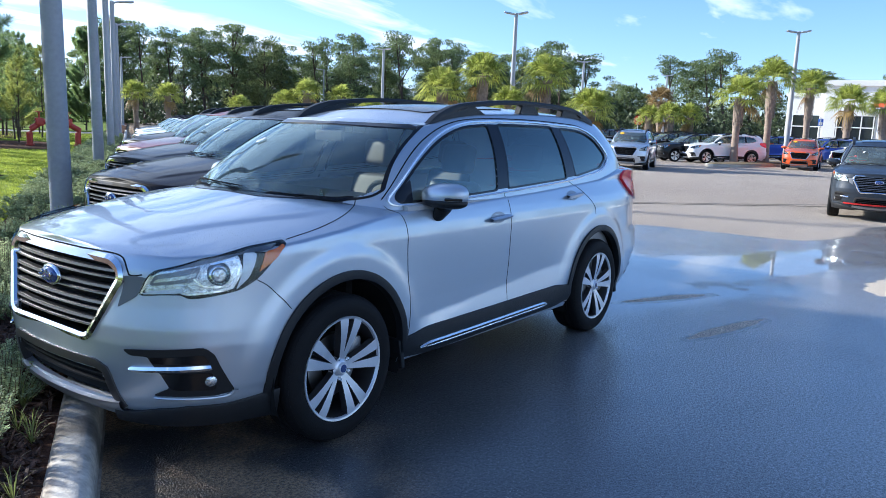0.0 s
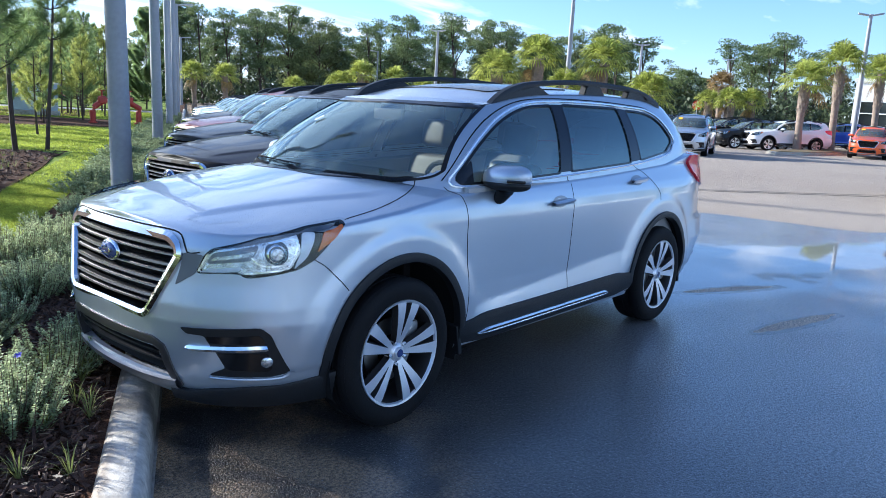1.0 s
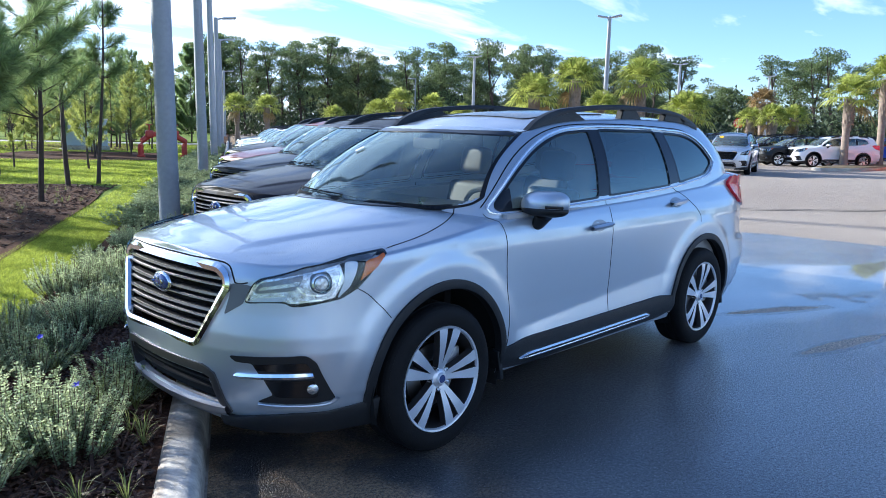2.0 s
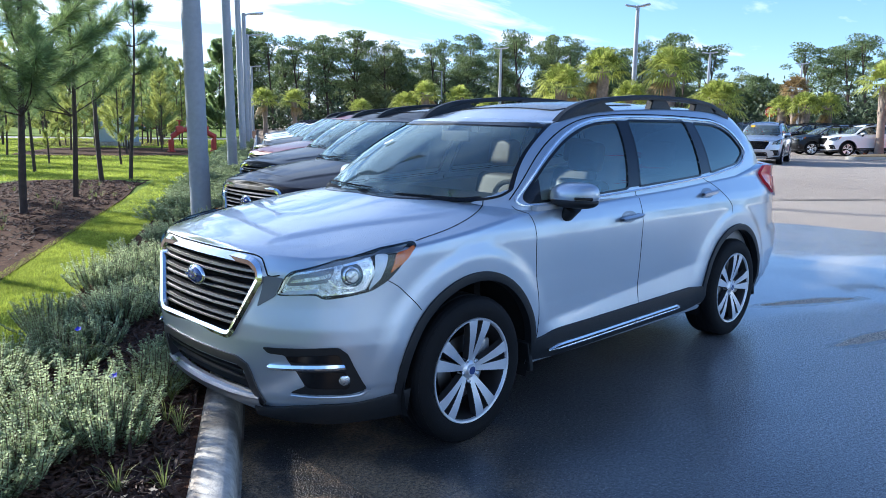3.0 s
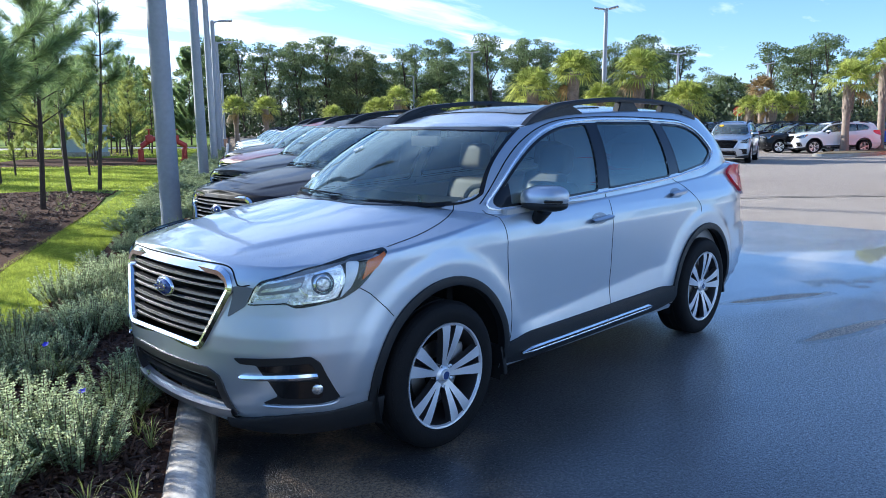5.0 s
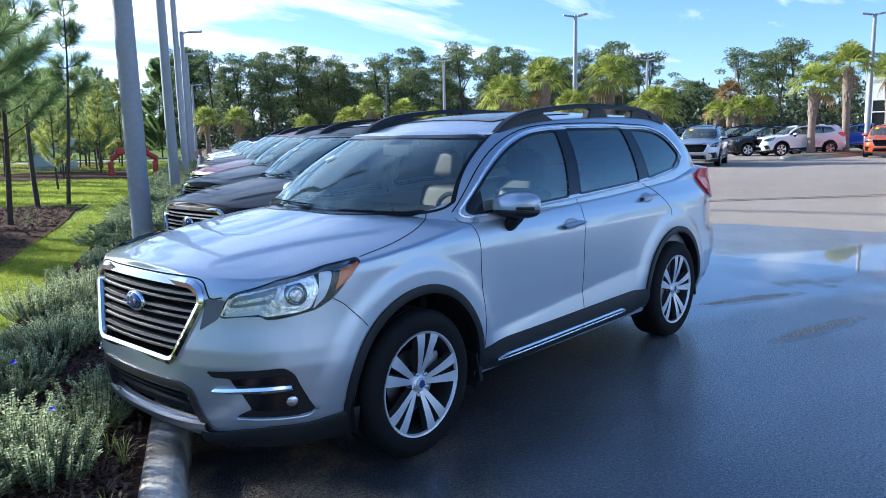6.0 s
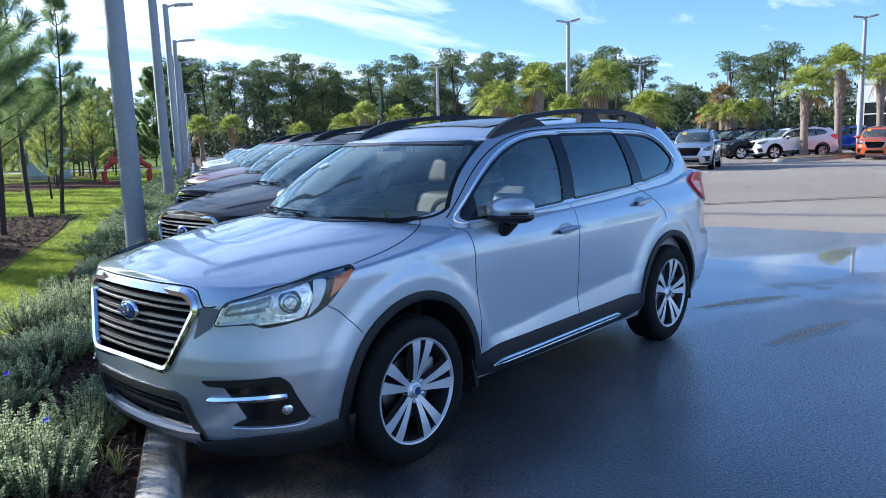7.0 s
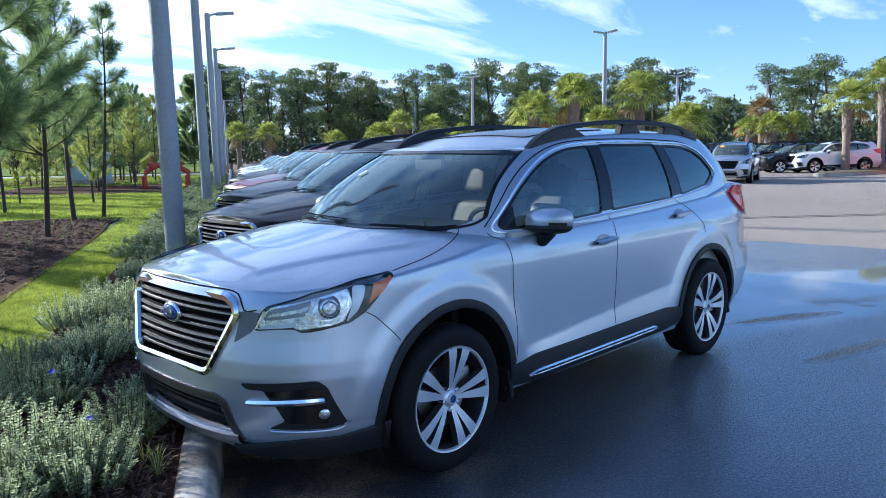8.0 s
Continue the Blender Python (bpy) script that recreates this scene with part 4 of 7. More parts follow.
def suv(name, label, paint, cat="car"):
    root = tagged(new(name), label, cat)
    P = PAINT[paint]
    body = cut_shell("body", LOWER, keep_lower, P, root)
    roof = cut_shell("roof", HOUSE, keep_house, P, root)
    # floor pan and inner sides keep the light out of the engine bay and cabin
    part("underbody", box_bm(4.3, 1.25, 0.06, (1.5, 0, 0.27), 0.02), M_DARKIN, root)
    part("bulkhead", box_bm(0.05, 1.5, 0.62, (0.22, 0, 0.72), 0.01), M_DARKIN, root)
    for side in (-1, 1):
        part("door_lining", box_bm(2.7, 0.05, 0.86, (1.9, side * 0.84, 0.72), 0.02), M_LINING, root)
    # near-black board that makes the space behind the grille look unlit
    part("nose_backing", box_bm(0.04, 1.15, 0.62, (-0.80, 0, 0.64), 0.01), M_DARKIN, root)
    # wheel housings
    for wx, hubx in zip(ARCH_X, (0.0, WHEELBASE)):
        for side in (-1, 1):
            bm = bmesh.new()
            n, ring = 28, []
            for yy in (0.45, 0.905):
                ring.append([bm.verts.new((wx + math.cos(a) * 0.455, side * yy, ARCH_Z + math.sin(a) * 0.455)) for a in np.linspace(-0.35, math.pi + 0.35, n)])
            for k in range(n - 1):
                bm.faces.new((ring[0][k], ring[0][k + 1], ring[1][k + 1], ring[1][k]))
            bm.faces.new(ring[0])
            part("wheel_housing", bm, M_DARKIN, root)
            view = "L" if side < 0 else "R"
            lo = -0.20 if hubx == 0 else -0.1
            path = [(wx - math.cos(a) * (ARCH_R + CLAD_R) / 2, ARCH_Z + math.sin(a) * (ARCH_R + CLAD_R) / 2) for a in np.linspace(lo, math.pi + 0.1, 44)]
            bm = SKIN.ribbon(view, path, CLAD_R - ARCH_R + 0.01, 0.012, 0.03, round_top=0.004)
            part("arch_cladding", bm, M_PLASTIC, root)
            wheel(root, hubx, side)
            flap = box_bm(0.03, 0.20, 0.17, (wx + 0.455, side * 0.815, 0.335), 0.008, rot=Matrix.Rotation(radians(-12), 4, "Y"))
            part("mud_flap", flap, M_PLASTIC, root)
    for side, view in ((-1, "L"), (1, "R")):
        # sill cladding with its bright strip
        path = [(x, 0.370 + 0.014 * (x - 0.5)) for x in np.linspace(0.47, 2.42, 40)]
        w = [0.185 - 0.06 * max(0, (0.7 - x) / 0.25) - 0.06 * max(0, (x - 2.2) / 0.25) for x in np.linspace(0.47, 2.42, 40)]
        sill = part("sill_cladding", SKIN.ribbon(view, path, w, 0.012, 0.03, round_top=0.012), M_PLASTIC, root)
        for x0, x1 in ((0.62, 1.487), (1.493, 2.05)):                  # two lengths, a hair apart, each with two bright ribs
            xs = np.linspace(x0, x1, 22)
            taper = [min(1, (x - 0.60) / 0.12) * min(1, (2.07 - x) / 0.06) for x in xs]
            strip = part("sill_strip", SKIN.ribbon(view, [(x, 0.352 + 0.012 * (x - 0.6)) for x in xs], [0.050 * k + 0.004 for k in taper], 0.024, 0.0, round_top=0.006), M_GLOSSBLACK, sill, "gloss black sill strip with chrome ribs")
            for dz, wide in ((0.013, 0.017), (-0.009, 0.010)):
                bm = SKIN.ribbon(view, [(x, 0.352 + dz * k + 0.012 * (x - 0.6)) for x, k in zip(xs, taper)], [wide * k + 0.002 for k in taper], 0.029, -0.018, round_top=0.007)
                part("chrome_rib", bm, M_BRIGHT, strip, "bright chrome rib")
        # windows
        for nm, out, mat in (("front_window", WIN_FRONT, M_SIDEGL), ("rear_window", WIN_REAR, M_PRIVACY), ("quarter_window", WIN_QUARTER, M_PRIVACY)):
            c = np.mean(out, axis=0)
            big = [tuple(c + (np.array(p) - c) * (1 + 0.02 / np.linalg.norm(np.array(p) - c))) for p in out]
            g = part(nm, SKIN.patch(view, rounded(big, 0.03, 3), -0.004, 0, 0.06), mat, root)
            g.visible_shadow = False
            part("window_seal", SKIN.ribbon(view, resample(rounded(out, 0.03, 3) + [rounded(out, 0.03, 3)[0]], 0.015), 0.015, 0.004, 0.010), M_GLOSSBLACK, g)
        # black pillars between the panes
        part("pillar_trim", SKIN.patch(view, [(1.485, 1.20), (1.595, 1.205), (1.685, 1.61), (1.58, 1.61)], 0.003, 0.006), M_GLOSSBLACK, root)
        part("pillar_trim", SKIN.patch(view, [(2.43, 1.245), (2.56, 1.255), (2.535, 1.605), (2.43, 1.61)], 0.003, 0.006), M_GLOSSBLACK, root)
        part("pillar_trim", SKIN.patch(view, [(0.53, 1.168), (0.64, 1.172), (0.655, 1.285), (0.535, 1.208)], 0.001, 0.006), M_GLOSSBLACK, root)
        # bright line round the glass
        top = catmull([(0.47, 1.175), (0.50, 1.205), (0.75, 1.39), (1.00, 1.52), (1.28, 1.60), (1.62, 1.628), (2.15, 1.634), (2.62, 1.622), (2.90, 1.607), (3.11, 1.54), (3.245, 1.405), (3.215, 1.36), (3.06, 1.288), (2.72, 1.25), (2.4, 1.222), (1.6, 1.182), (1.0, 1.158), (0.53, 1.148), (0.47, 1.175)], 170)
        part("window_trim", SKIN.ribbon(view, resample(top, 0.02), 0.015, 0.013, 0.004, round_top=0.003), M_BRIGHT, root, "bright chrome window line")
        part("roof_seam", SKIN.ribbon(view, resample(catmull([(0.44, 1.18), (0.72, 1.405), (0.98, 1.54), (1.27, 1.62), (1.62, 1.648), (2.15, 1.653), (2.63, 1.642), (2.92, 1.624), (3.13, 1.555), (3.28, 1.42)], 90), 0.02), 0.006, 0.002, 0.004), M_GAP, root)
        # panel gaps
        for pth in ([(0.44, 1.15), (0.49, 1.06), (0.50, 0.9), (0.52, 0.7), (0.525, 0.5), (0.515, 0.42)], [(1.545, 1.175), (1.54, 0.95), (1.555, 0.7), (1.55, 0.44)],
                    [(2.42, 1.23), (2.62, 1.13), (2.76, 1.02), (2.76, 0.96)], [(-0.502, 0.890), (-0.435, 0.845), (-0.335, 0.735)]):
            part("panel_gap", SKIN.ribbon(view, resample(catmull(pth, 30), 0.02), 0.005, 0.0012, 0.004), M_GAP, root)
        # door handles: a bar over a flat grey patch that paints in the cup's shade
        for hx, hz in ((1.392, 1.024), (2.43, 1.110)):
            h = part("door_handle", SKIN.ribbon(view, resample([(hx - 0.115, hz - 0.004), (hx, hz), (hx + 0.115, hz + 0.008)], 0.015), [0.034 * min(1, 0.55 + 0.22 * min(i, 15 - i)) for i in range(16)], 0.030, -0.010, round_top=0.010), P, root)
            cup = [(hx - 0.005 + 0.085 * math.cos(a), hz + 0.008 + 0.036 * math.sin(a)) for a in np.linspace(0, 2 * math.pi, 20)[:-1]]
            part("handle_cup", SKIN.patch(view, cup, 0.001, 0.004, 0.04), M_LIP, h)
        # head lamp, laid on from the side
        lamp = part("headlight", SKIN.patch(view, rounded(LIGHT, 0.02, 3), 0.006, 0.01, 0.03), M_GLOSSBLACK, root, "clear headlight with chrome projector and amber marker")
        def inner(pts, lift, mat, nm, lb="", dome=0.0):
            part(nm, SKIN.patch(view, rounded(pts, 0.015, 3), lift, 0.004, 0.03, dome), mat, lamp, lb)
        inner([(-0.872, 0.838), (-0.848, 0.908), (-0.828, 0.930), (-0.70, 0.977), (-0.565, 1.000), (-0.556, 0.93), (-0.600, 0.856), (-0.665, 0.842), (-0.765, 0.832), (-0.785, 0.847)], 0.008, M_LENSIN, "reflector")
        inner([(-0.826, 0.930), (-0.70, 0.980), (-0.494, 1.016), (-0.372, 1.032), (-0.45, 1.011), (-0.552, 0.999), (-0.69, 0.964)], 0.010, M_LAMPGREY, "upper_reflector")
        inner([(-0.545, 1.003), (-0.488, 1.005), (-0.503, 0.956), (-0.535, 0.899), (-0.592, 0.850), (-0.558, 0.928)], 0.011, M_LAMPWHITE, "light_guide", "pale curved light guide")
        inner([(-0.452, 1.005), (-0.352, 1.030), (-0.408, 0.972), (-0.490, 0.918), (-0.472, 0.952)], 0.010, M_AMBER, "marker", "amber side marker")
        inner([(-0.878, 0.832), (-0.856, 0.848), (-0.767, 0.866), (-0.776, 0.845)], 0.011, M_LAMPWHITE, "running_light")
        inner([(-0.857, 0.870), (-0.838, 0.918), (-0.705, 0.955), (-0.735, 0.892)], 0.010, M_LAMPGREY, "lamp_recess")
        inner([(-0.846, 0.884), (-0.836, 0.900), (-0.722, 0.930), (-0.730, 0.912)], 0.013, M_LENSIN, "lamp_facet")
        for pth, wd in (([(-0.762, 0.838), (-0.690, 0.846), (-0.622, 0.858), (-0.585, 0.91), (-0.574, 0.978), (-0.674, 0.962)], 0.009),
                        ([(-0.735, 0.905), (-0.712, 0.875), (-0.660, 0.868), (-0.615, 0.876)], 0.008),
                        ([(-0.875, 0.836), (-0.858, 0.886), (-0.848, 0.912)], 0.005)):
            part("lamp_trim", SKIN.ribbon(view, resample(catmull(pth, 40), 0.015), wd, 0.014, -0.006), M_CHROME, lamp)
        p, n = SKIN.lay(view, -0.650, 0.919)
        for rad, mat, nm, up in ((0.055, M_LAMPGREY, "lamp_ring", 0.006), (0.047, M_CHROME, "lamp_ring", 0.010), (0.038, M_LAMPGREY, "projector", 0.013), (0.030, M_LENSIN, "projector", 0.018)):
            bm = lathe_bm([(0.0005, up + 0.004), (rad * 0.8, up + 0.003), (rad, up - 0.004), (rad, -0.01)], 28, "z")
            bmesh.ops.transform(bm, matrix=Matrix.Translation(p) @ n.to_track_quat("Z", "Y").to_matrix().to_4x4(), verts=bm.verts[:])
            part(nm, bm, mat, lamp)
        cover = part("lens_cover", SKIN.patch(view, rounded(LIGHT, 0.02, 3), 0.019, 0, 0.03), M_LENS, lamp, "clear plastic lens")
        cover.visible_shadow = False
        # satin dark wing that joins the grille to the lamp
        part("grille_wing", SKIN.patch("F", rounded([(side * y, z) for y, z in ((0.500, 0.905), (0.560, 0.906), (0.598, 0.900), (0.562, 0.820), (0.480, 0.765), (0.497, 0.85))], 0.012, 3), 0.003, 0.006, 0.03), M_WING, root)
        # fog lamp surround; flat gloss black patches stand in for its shaded recess
        sy = side
        fy = lambda pts: [(sy * y, z) for y, z in pts]
        fog = part("fog_bezel", SKIN.patch("F", rounded(fy(((0.521, 0.591), (0.804, 0.610), (0.822, 0.576), (0.838, 0.404), (0.827, 0.391), (0.80, 0.381), (0.613, 0.384), (0.682, 0.422), (0.658, 0.494), (0.632, 0.541), (0.623, 0.566), (0.548, 0.566))), 0.012, 3), 0.006, 0.008, 0.03), M_PLASTIC, root, "black fog lamp surround")
        part("fog_recess", SKIN.patch("F", rounded(fy(((0.626, 0.562), (0.799, 0.578), (0.808, 0.535), (0.636, 0.537))), 0.012, 3), 0.008, 0.002, 0.03), M_GLOSSBLACK, fog)
        part("fog_recess", SKIN.patch("F", rounded(fy(((0.661, 0.49), (0.807, 0.495), (0.808, 0.423), (0.80, 0.41), (0.69, 0.416))), 0.012, 3), 0.008, 0.002, 0.03), M_GLOSSBLACK, fog)
        wd = np.interp(np.linspace(0, 1, 24), [0, 0.12, 0.8, 1], [0.012, 0.030, 0.032, 0.026])
        blade = ((0.536, 0.503), (0.572, 0.504), (0.694, 0.513), (0.778, 0.517), (0.809, 0.519))
        part("fog_strip", SKIN.ribbon("F", catmull(fy(blade if side < 0 else blade[:3]), 24), wd, 0.010, 0.002, round_top=0.006), M_CHROME, fog, "chrome fog lamp blade")
        p, n = SKIN.lay("F", sy * 0.799, 0.452)
        bm = lathe_bm([(0.0005, 0.014), (0.018, 0.012), (0.026, 0.006), (0.028, -0.01)], 20, "z")
        bmesh.ops.transform(bm, matrix=Matrix.Translation(p) @ n.to_track_quat("Z", "Y").to_matrix().to_4x4(), verts=bm.verts[:])
        part("fog_lamp", bm, M_LENSIN, fog)
        part("fog_line", SKIN.ribbon("F", catmull(fy(((0.616, 0.374), (0.72, 0.372), (0.804, 0.372), (0.828, 0.382), (0.838, 0.40))), 24), 0.012, 0.010, 0.002, round_top=0.003), P, fog)
        # tail lamp wraps the corner
        tail = part("tail_light", SKIN.patch(view, rounded([(3.36, 1.222), (3.45, 1.280), (3.86, 1.29), (3.985, 1.24), (3.985, 1.04), (3.88, 1.0), (3.60, 1.06), (3.44, 1.14)], 0.03, 3), 0.022, 0.012, 0.03), M_REDLENS, root, "red wraparound tail light")
        part("reversing_lens", SKIN.ribbon(view, resample([(3.66, 1.185), (3.96, 1.165)], 0.02), 0.006, 0.026, 0), M_WHITE, tail)
        # mirror: arm, dark foot and painted cap with the black lower edge
        mir = new("wing_mirror")
        mir.parent = root
        mir.location = (0.755, side * 0.963, 1.206)
        mir.rotation_euler = (0, 0, -side * radians(6))
        bm = bmesh.new()
        bmesh.ops.create_uvsphere(bm, u_segments=28, v_segments=18, radius=1)
        for v in bm.verts:
            x, y, z = v.co
            v.co = (0.09 * x * (1 if x < 0 else 0.75), 0.145 * math.copysign(abs(y) ** 0.75, y), 0.070 * math.copysign(abs(z) ** 0.8, z) + 0.010 * y * side)
        part("mirror_cap", bm, P, mir)
        bm = bmesh.new()
        bmesh.ops.create_uvsphere(bm, u_segments=28, v_segments=14, radius=1)
        for v in bm.verts:
            x, y, z = v.co
            v.co = (0.09 * x * (1 if x < 0 else 0.78), 0.140 * math.copysign(abs(y) ** 0.7, y), -0.034 + 0.040 * z)
        part("mirror_base", bm, M_PLASTIC, mir)
        part("mirror_band", box_bm(0.05, 0.10, 0.016, (-0.055, side * 0.085, -0.012), 0.006, rot=Matrix.Rotation(-side * 0.5, 4, "Z")), M_GLOSSBLACK, mir)
        part("mirror_arm", tube_bm([(0.02, -side * 0.02, -0.07), (0.03, -side * 0.06, -0.12), (0.02, -side * 0.12, -0.15)], [0.06, 0.05, 0.045], 12, squash=(1, 0.7)), M_PLASTIC, mir)
        part("mirror_glass", box_bm(0.006, 0.18, 0.085, (0.060, 0, 0.003), 0.002), M_CHROME, mir)
        # roof rail on three feet
        rail = new("roof_rail")
        rail.parent = root
        bm = bmesh.new()
        crv = catmull([(1.04, 1.60), (1.14, 1.665), (1.28, 1.715), (1.48, 1.748), (2.0, 1.785), (2.6, 1.782), (2.92, 1.76), (3.12, 1.72), (3.27, 1.675)], 60)
        prev = None
        for i, (x, z) in enumerate(crv):
            yy = side * (0.585 + 0.012 * math.sin(math.pi * (x - 1.0) / 2.3))
            e = min(1, (x - 1.02) / 0.35) * min(1, (3.30 - x) / 0.30)
            w, th = 0.028, 0.020 + 0.012 * (1 - e)
            row = [bm.verts.new((x, yy + dy, z + dz)) for dy, dz in ((-w * 0.7, 0), (w * 0.7, 0), (w, -th * 0.7), (w * 0.9, -th * 1.6 - 0.02 * (1 - e)), (-w * 0.9, -th * 1.6 - 0.02 * (1 - e)), (-w, -th * 0.7))]
            if prev:
                for k in range(6):
                    bm.faces.new((prev[k], prev[(k + 1) % 6], row[(k + 1) % 6], row[k]))
            else:
                bm.faces.new(row[::-1])
            prev = row
        bm.faces.new(prev)
        part("rail_bar", bm, M_PLASTIC, rail)
        for x0, x1, x2, x3 in ((1.05, 1.17, 1.66, 1.50), (2.08, 2.12, 2.38, 2.28), (2.70, 2.74, 3.05, 2.95), (3.02, 3.06, 3.29, 3.22)):
            bm = bmesh.new()
            zz = [SKIN.lay("U", x, side * 0.585)[0].z - 0.01 for x in (x0, x2)]
            zt = [np.interp(x, crv[:, 0], crv[:, 1]) - 0.02 for x in (x1, x3)]
            q = [(x0, zz[0]), (x2, zz[1]), (x3, zt[1]), (x1, zt[0])]
            a, b = ([bm.verts.new((x, side * (0.588 + o), z)) for x, z in q] for o in (-0.026, 0.026))
            bm.faces.new(a), bm.faces.new(b[::-1])
            for k in range(4):
                bm.faces.new((a[k], a[(k + 1) % 4], b[(k + 1) % 4], b[k]))
            bmesh.ops.bevel(bm, geom=bm.edges[:], offset=0.006, segments=2, affect="EDGES")
            part("rail_foot", bm, M_PLASTIC, rail)
        # bonnet shut line
        line = [(x, side * y) for x, y in ((-0.31, 0.846), (-0.114, 0.833), (0.058, 0.798), (0.19, 0.753), (0.295, 0.700), (0.325, 0.680))]
        part("bonnet_gap", SKIN.ribbon("U", resample(catmull(line, 40), 0.02), 0.0065, 0.001, 0.005), M_GAP, root)
        # wiper
        wp = [SKIN.lay("F", side * -0.05 + dy, z) for dy, z in ((0.0, 1.208), (0.28, 1.212), (0.55, 1.205))]
        part("wiper", tube_bm([p + n * 0.008 for p, n in wp], 0.0035, 6), M_GAP, root)
    # bonnet edge over the grille
    part("bonnet_gap", SKIN.ribbon("F", resample(catmull([(-0.575, 0.914), (-0.522, 0.906), (-0.497, 0.944), (-0.438, 0.988), (-0.2, 0.992), (0, 0.993), (0.2, 0.992), (0.438, 0.988), (0.497, 0.944), (0.522, 0.906), (0.575, 0.914)], 80), 0.02), 0.007, 0.002, 0.004), M_GAP, root)
    # windscreen and rear glass
    edge = catmull([(-0.600, 1.590), (-0.676, 1.40), (-0.732, 1.262), (-0.740, 1.222), (-0.706, 1.191), (-0.60, 1.180), (-0.30, 1.185), (0, 1.190),
                    (0.30, 1.185), (0.60, 1.180), (0.706, 1.191), (0.740, 1.222), (0.732, 1.262), (0.676, 1.40), (0.600, 1.590)], 150)
    g = part("windscreen", SKIN.patch("F", [tuple(p) for p in edge], -0.004, 0, 0.05), M_SCREEN, root)
    g.visible_shadow = False
    part("screen_edge", SKIN.ribbon("F", edge, 0.015, 0.003, 0.006), M_GLOSSBLACK, g, "black printed border of the glass")
    part("screen_edge", SKIN.ribbon("F", resample([(-0.60, 1.578), (0, 1.588), (0.60, 1.578)], 0.03), 0.028, 0.002, 0.006), M_GLOSSBLACK, g)
    part("screen_trim", SKIN.ribbon("F", resample([(-0.60, 1.594), (0.60, 1.594)], 0.03), 0.012, 0.003, 0.006), P, g)
    base = [(0.32, -0.672), (0.22, -0.56), (0.10, -0.29), (0.055, 0), (0.10, 0.29), (0.22, 0.56), (0.32, 0.672)]
    part("cowl", SKIN.ribbon("U", resample(catmull(base, 60), 0.03), 0.018, 0.003, 0.01), M_GAP, root)
    rg = part("rear_screen", SKIN.patch("T", [(-0.58, 1.26), (0.58, 1.26), (0.48, 1.59), (-0.48, 1.59)], -0.003, 0, 0.08), M_PRIVACY, root)
    rg.visible_shadow = False
    # sunroof
    part("sunroof", SKIN.patch("U", rounded([(1.25, -0.42), (2.15, -0.44), (2.15, 0.44), (1.25, 0.42)], 0.06, 4), 0.006, 0.008, 0.1), M_GLOSSBLACK, root, "dark glass sunroof")
    # grille: chrome frame, dark mesh, slats, badge
    grille = part("grille", box_bm(0.02, 0.96, 0.34, (-0.845, 0, 0.81), 0.005), M_DARKIN, root, "black slatted grille in a chrome frame")
    n = len(GRILLE_LINE)
    lw = [0.040 if z < 0.63 else 0.042 if z < 0.93 else 0.046 for y, z in GRILLE_LINE]
    part("grille_frame", SKIN.ribbon("F", GRILLE_LINE, lw, 0.012, 0.02, closed=True, round_top=0.008), M_CHROME, grille)
    for k, z in enumerate((0.668, 0.700, 0.740, 0.772, 0.812, 0.844, 0.886, 0.918)):
        wdt = np.interp(z, [0.63, 0.88, 0.92, 0.96], [0.325, 0.455, 0.44, 0.39])
        bm = bmesh.new()
        rows = []
        for y in np.linspace(-wdt, wdt, 25):
            p, _ = SKIN.lay("F", y, z)
            rows.append([bm.verts.new((p.x + dx, y, z + dz)) for dx, dz in ((0.040, 0.007), (0.014, 0.006), (0.009, 0.0), (0.016, -0.007), (0.040, -0.008))])
        for r0, r1 in zip(rows, rows[1:]):
            for i in range(4):
                bm.faces.new((r0[i], r0[i + 1], r1[i + 1], r1[i]))
        sl = part("slat", bm, M_PLASTIC, grille)
        bm = SKIN.ribbon("F", [(y, z) for y in np.linspace(-wdt, wdt, 25)], 0.013 if k % 2 else 0.006, -0.004, 0.010)
        part("slat_edge", bm, M_SLATLINE, sl)
    p, _ = SKIN.lay("F", 0, 0.845)
    for ry, rz, dx, mat in ((0.085, 0.050, 0.004, M_CHROME), (0.076, 0.042, -0.002, M_BLUE)):
        bm = bmesh.new()
        bmesh.ops.create_uvsphere(bm, u_segments=28, v_segments=14, radius=1, matrix=Matrix.Translation((p.x + dx, 0, 0.845)) @ Matrix.Diagonal((0.022, ry, rz, 1)))
        part("badge", bm, mat, grille)
    for yy, zz, sz in ((-0.045, 0.852, 0.016), (-0.005, 0.866, 0.010), (0.03, 0.858, 0.010), (0.0, 0.838, 0.010), (0.032, 0.83, 0.010), (0.055, 0.843, 0.009)):
        part("badge_star", box_bm(0.012, sz, sz, (p.x - 0.022, yy, zz), 0.003, rot=Matrix.Rotation(0.78, 4, "X")), M_CHROME, grille)
    # lower intake with skid lip; a near-black sheet puts the shade in its opening
    part("intake", SKIN.patch("F", rounded([(-0.43, 0.315), (0.43, 0.315), (0.41, 0.50), (0.37, 0.515), (-0.37, 0.515), (-0.41, 0.50)], 0.02, 3), -0.045, 0, 0.05), M_DARKIN, root)
    part("intake_frame", SKIN.ribbon("F", resample([(-0.445, 0.30), (-0.41, 0.475), (-0.355, 0.500), (0.355, 0.500), (0.41, 0.475), (0.445, 0.30)], 0.03), 0.05, 0.008, 0.03, round_top=0.004), M_ALLOYDARK, root, "dark grey intake surround")
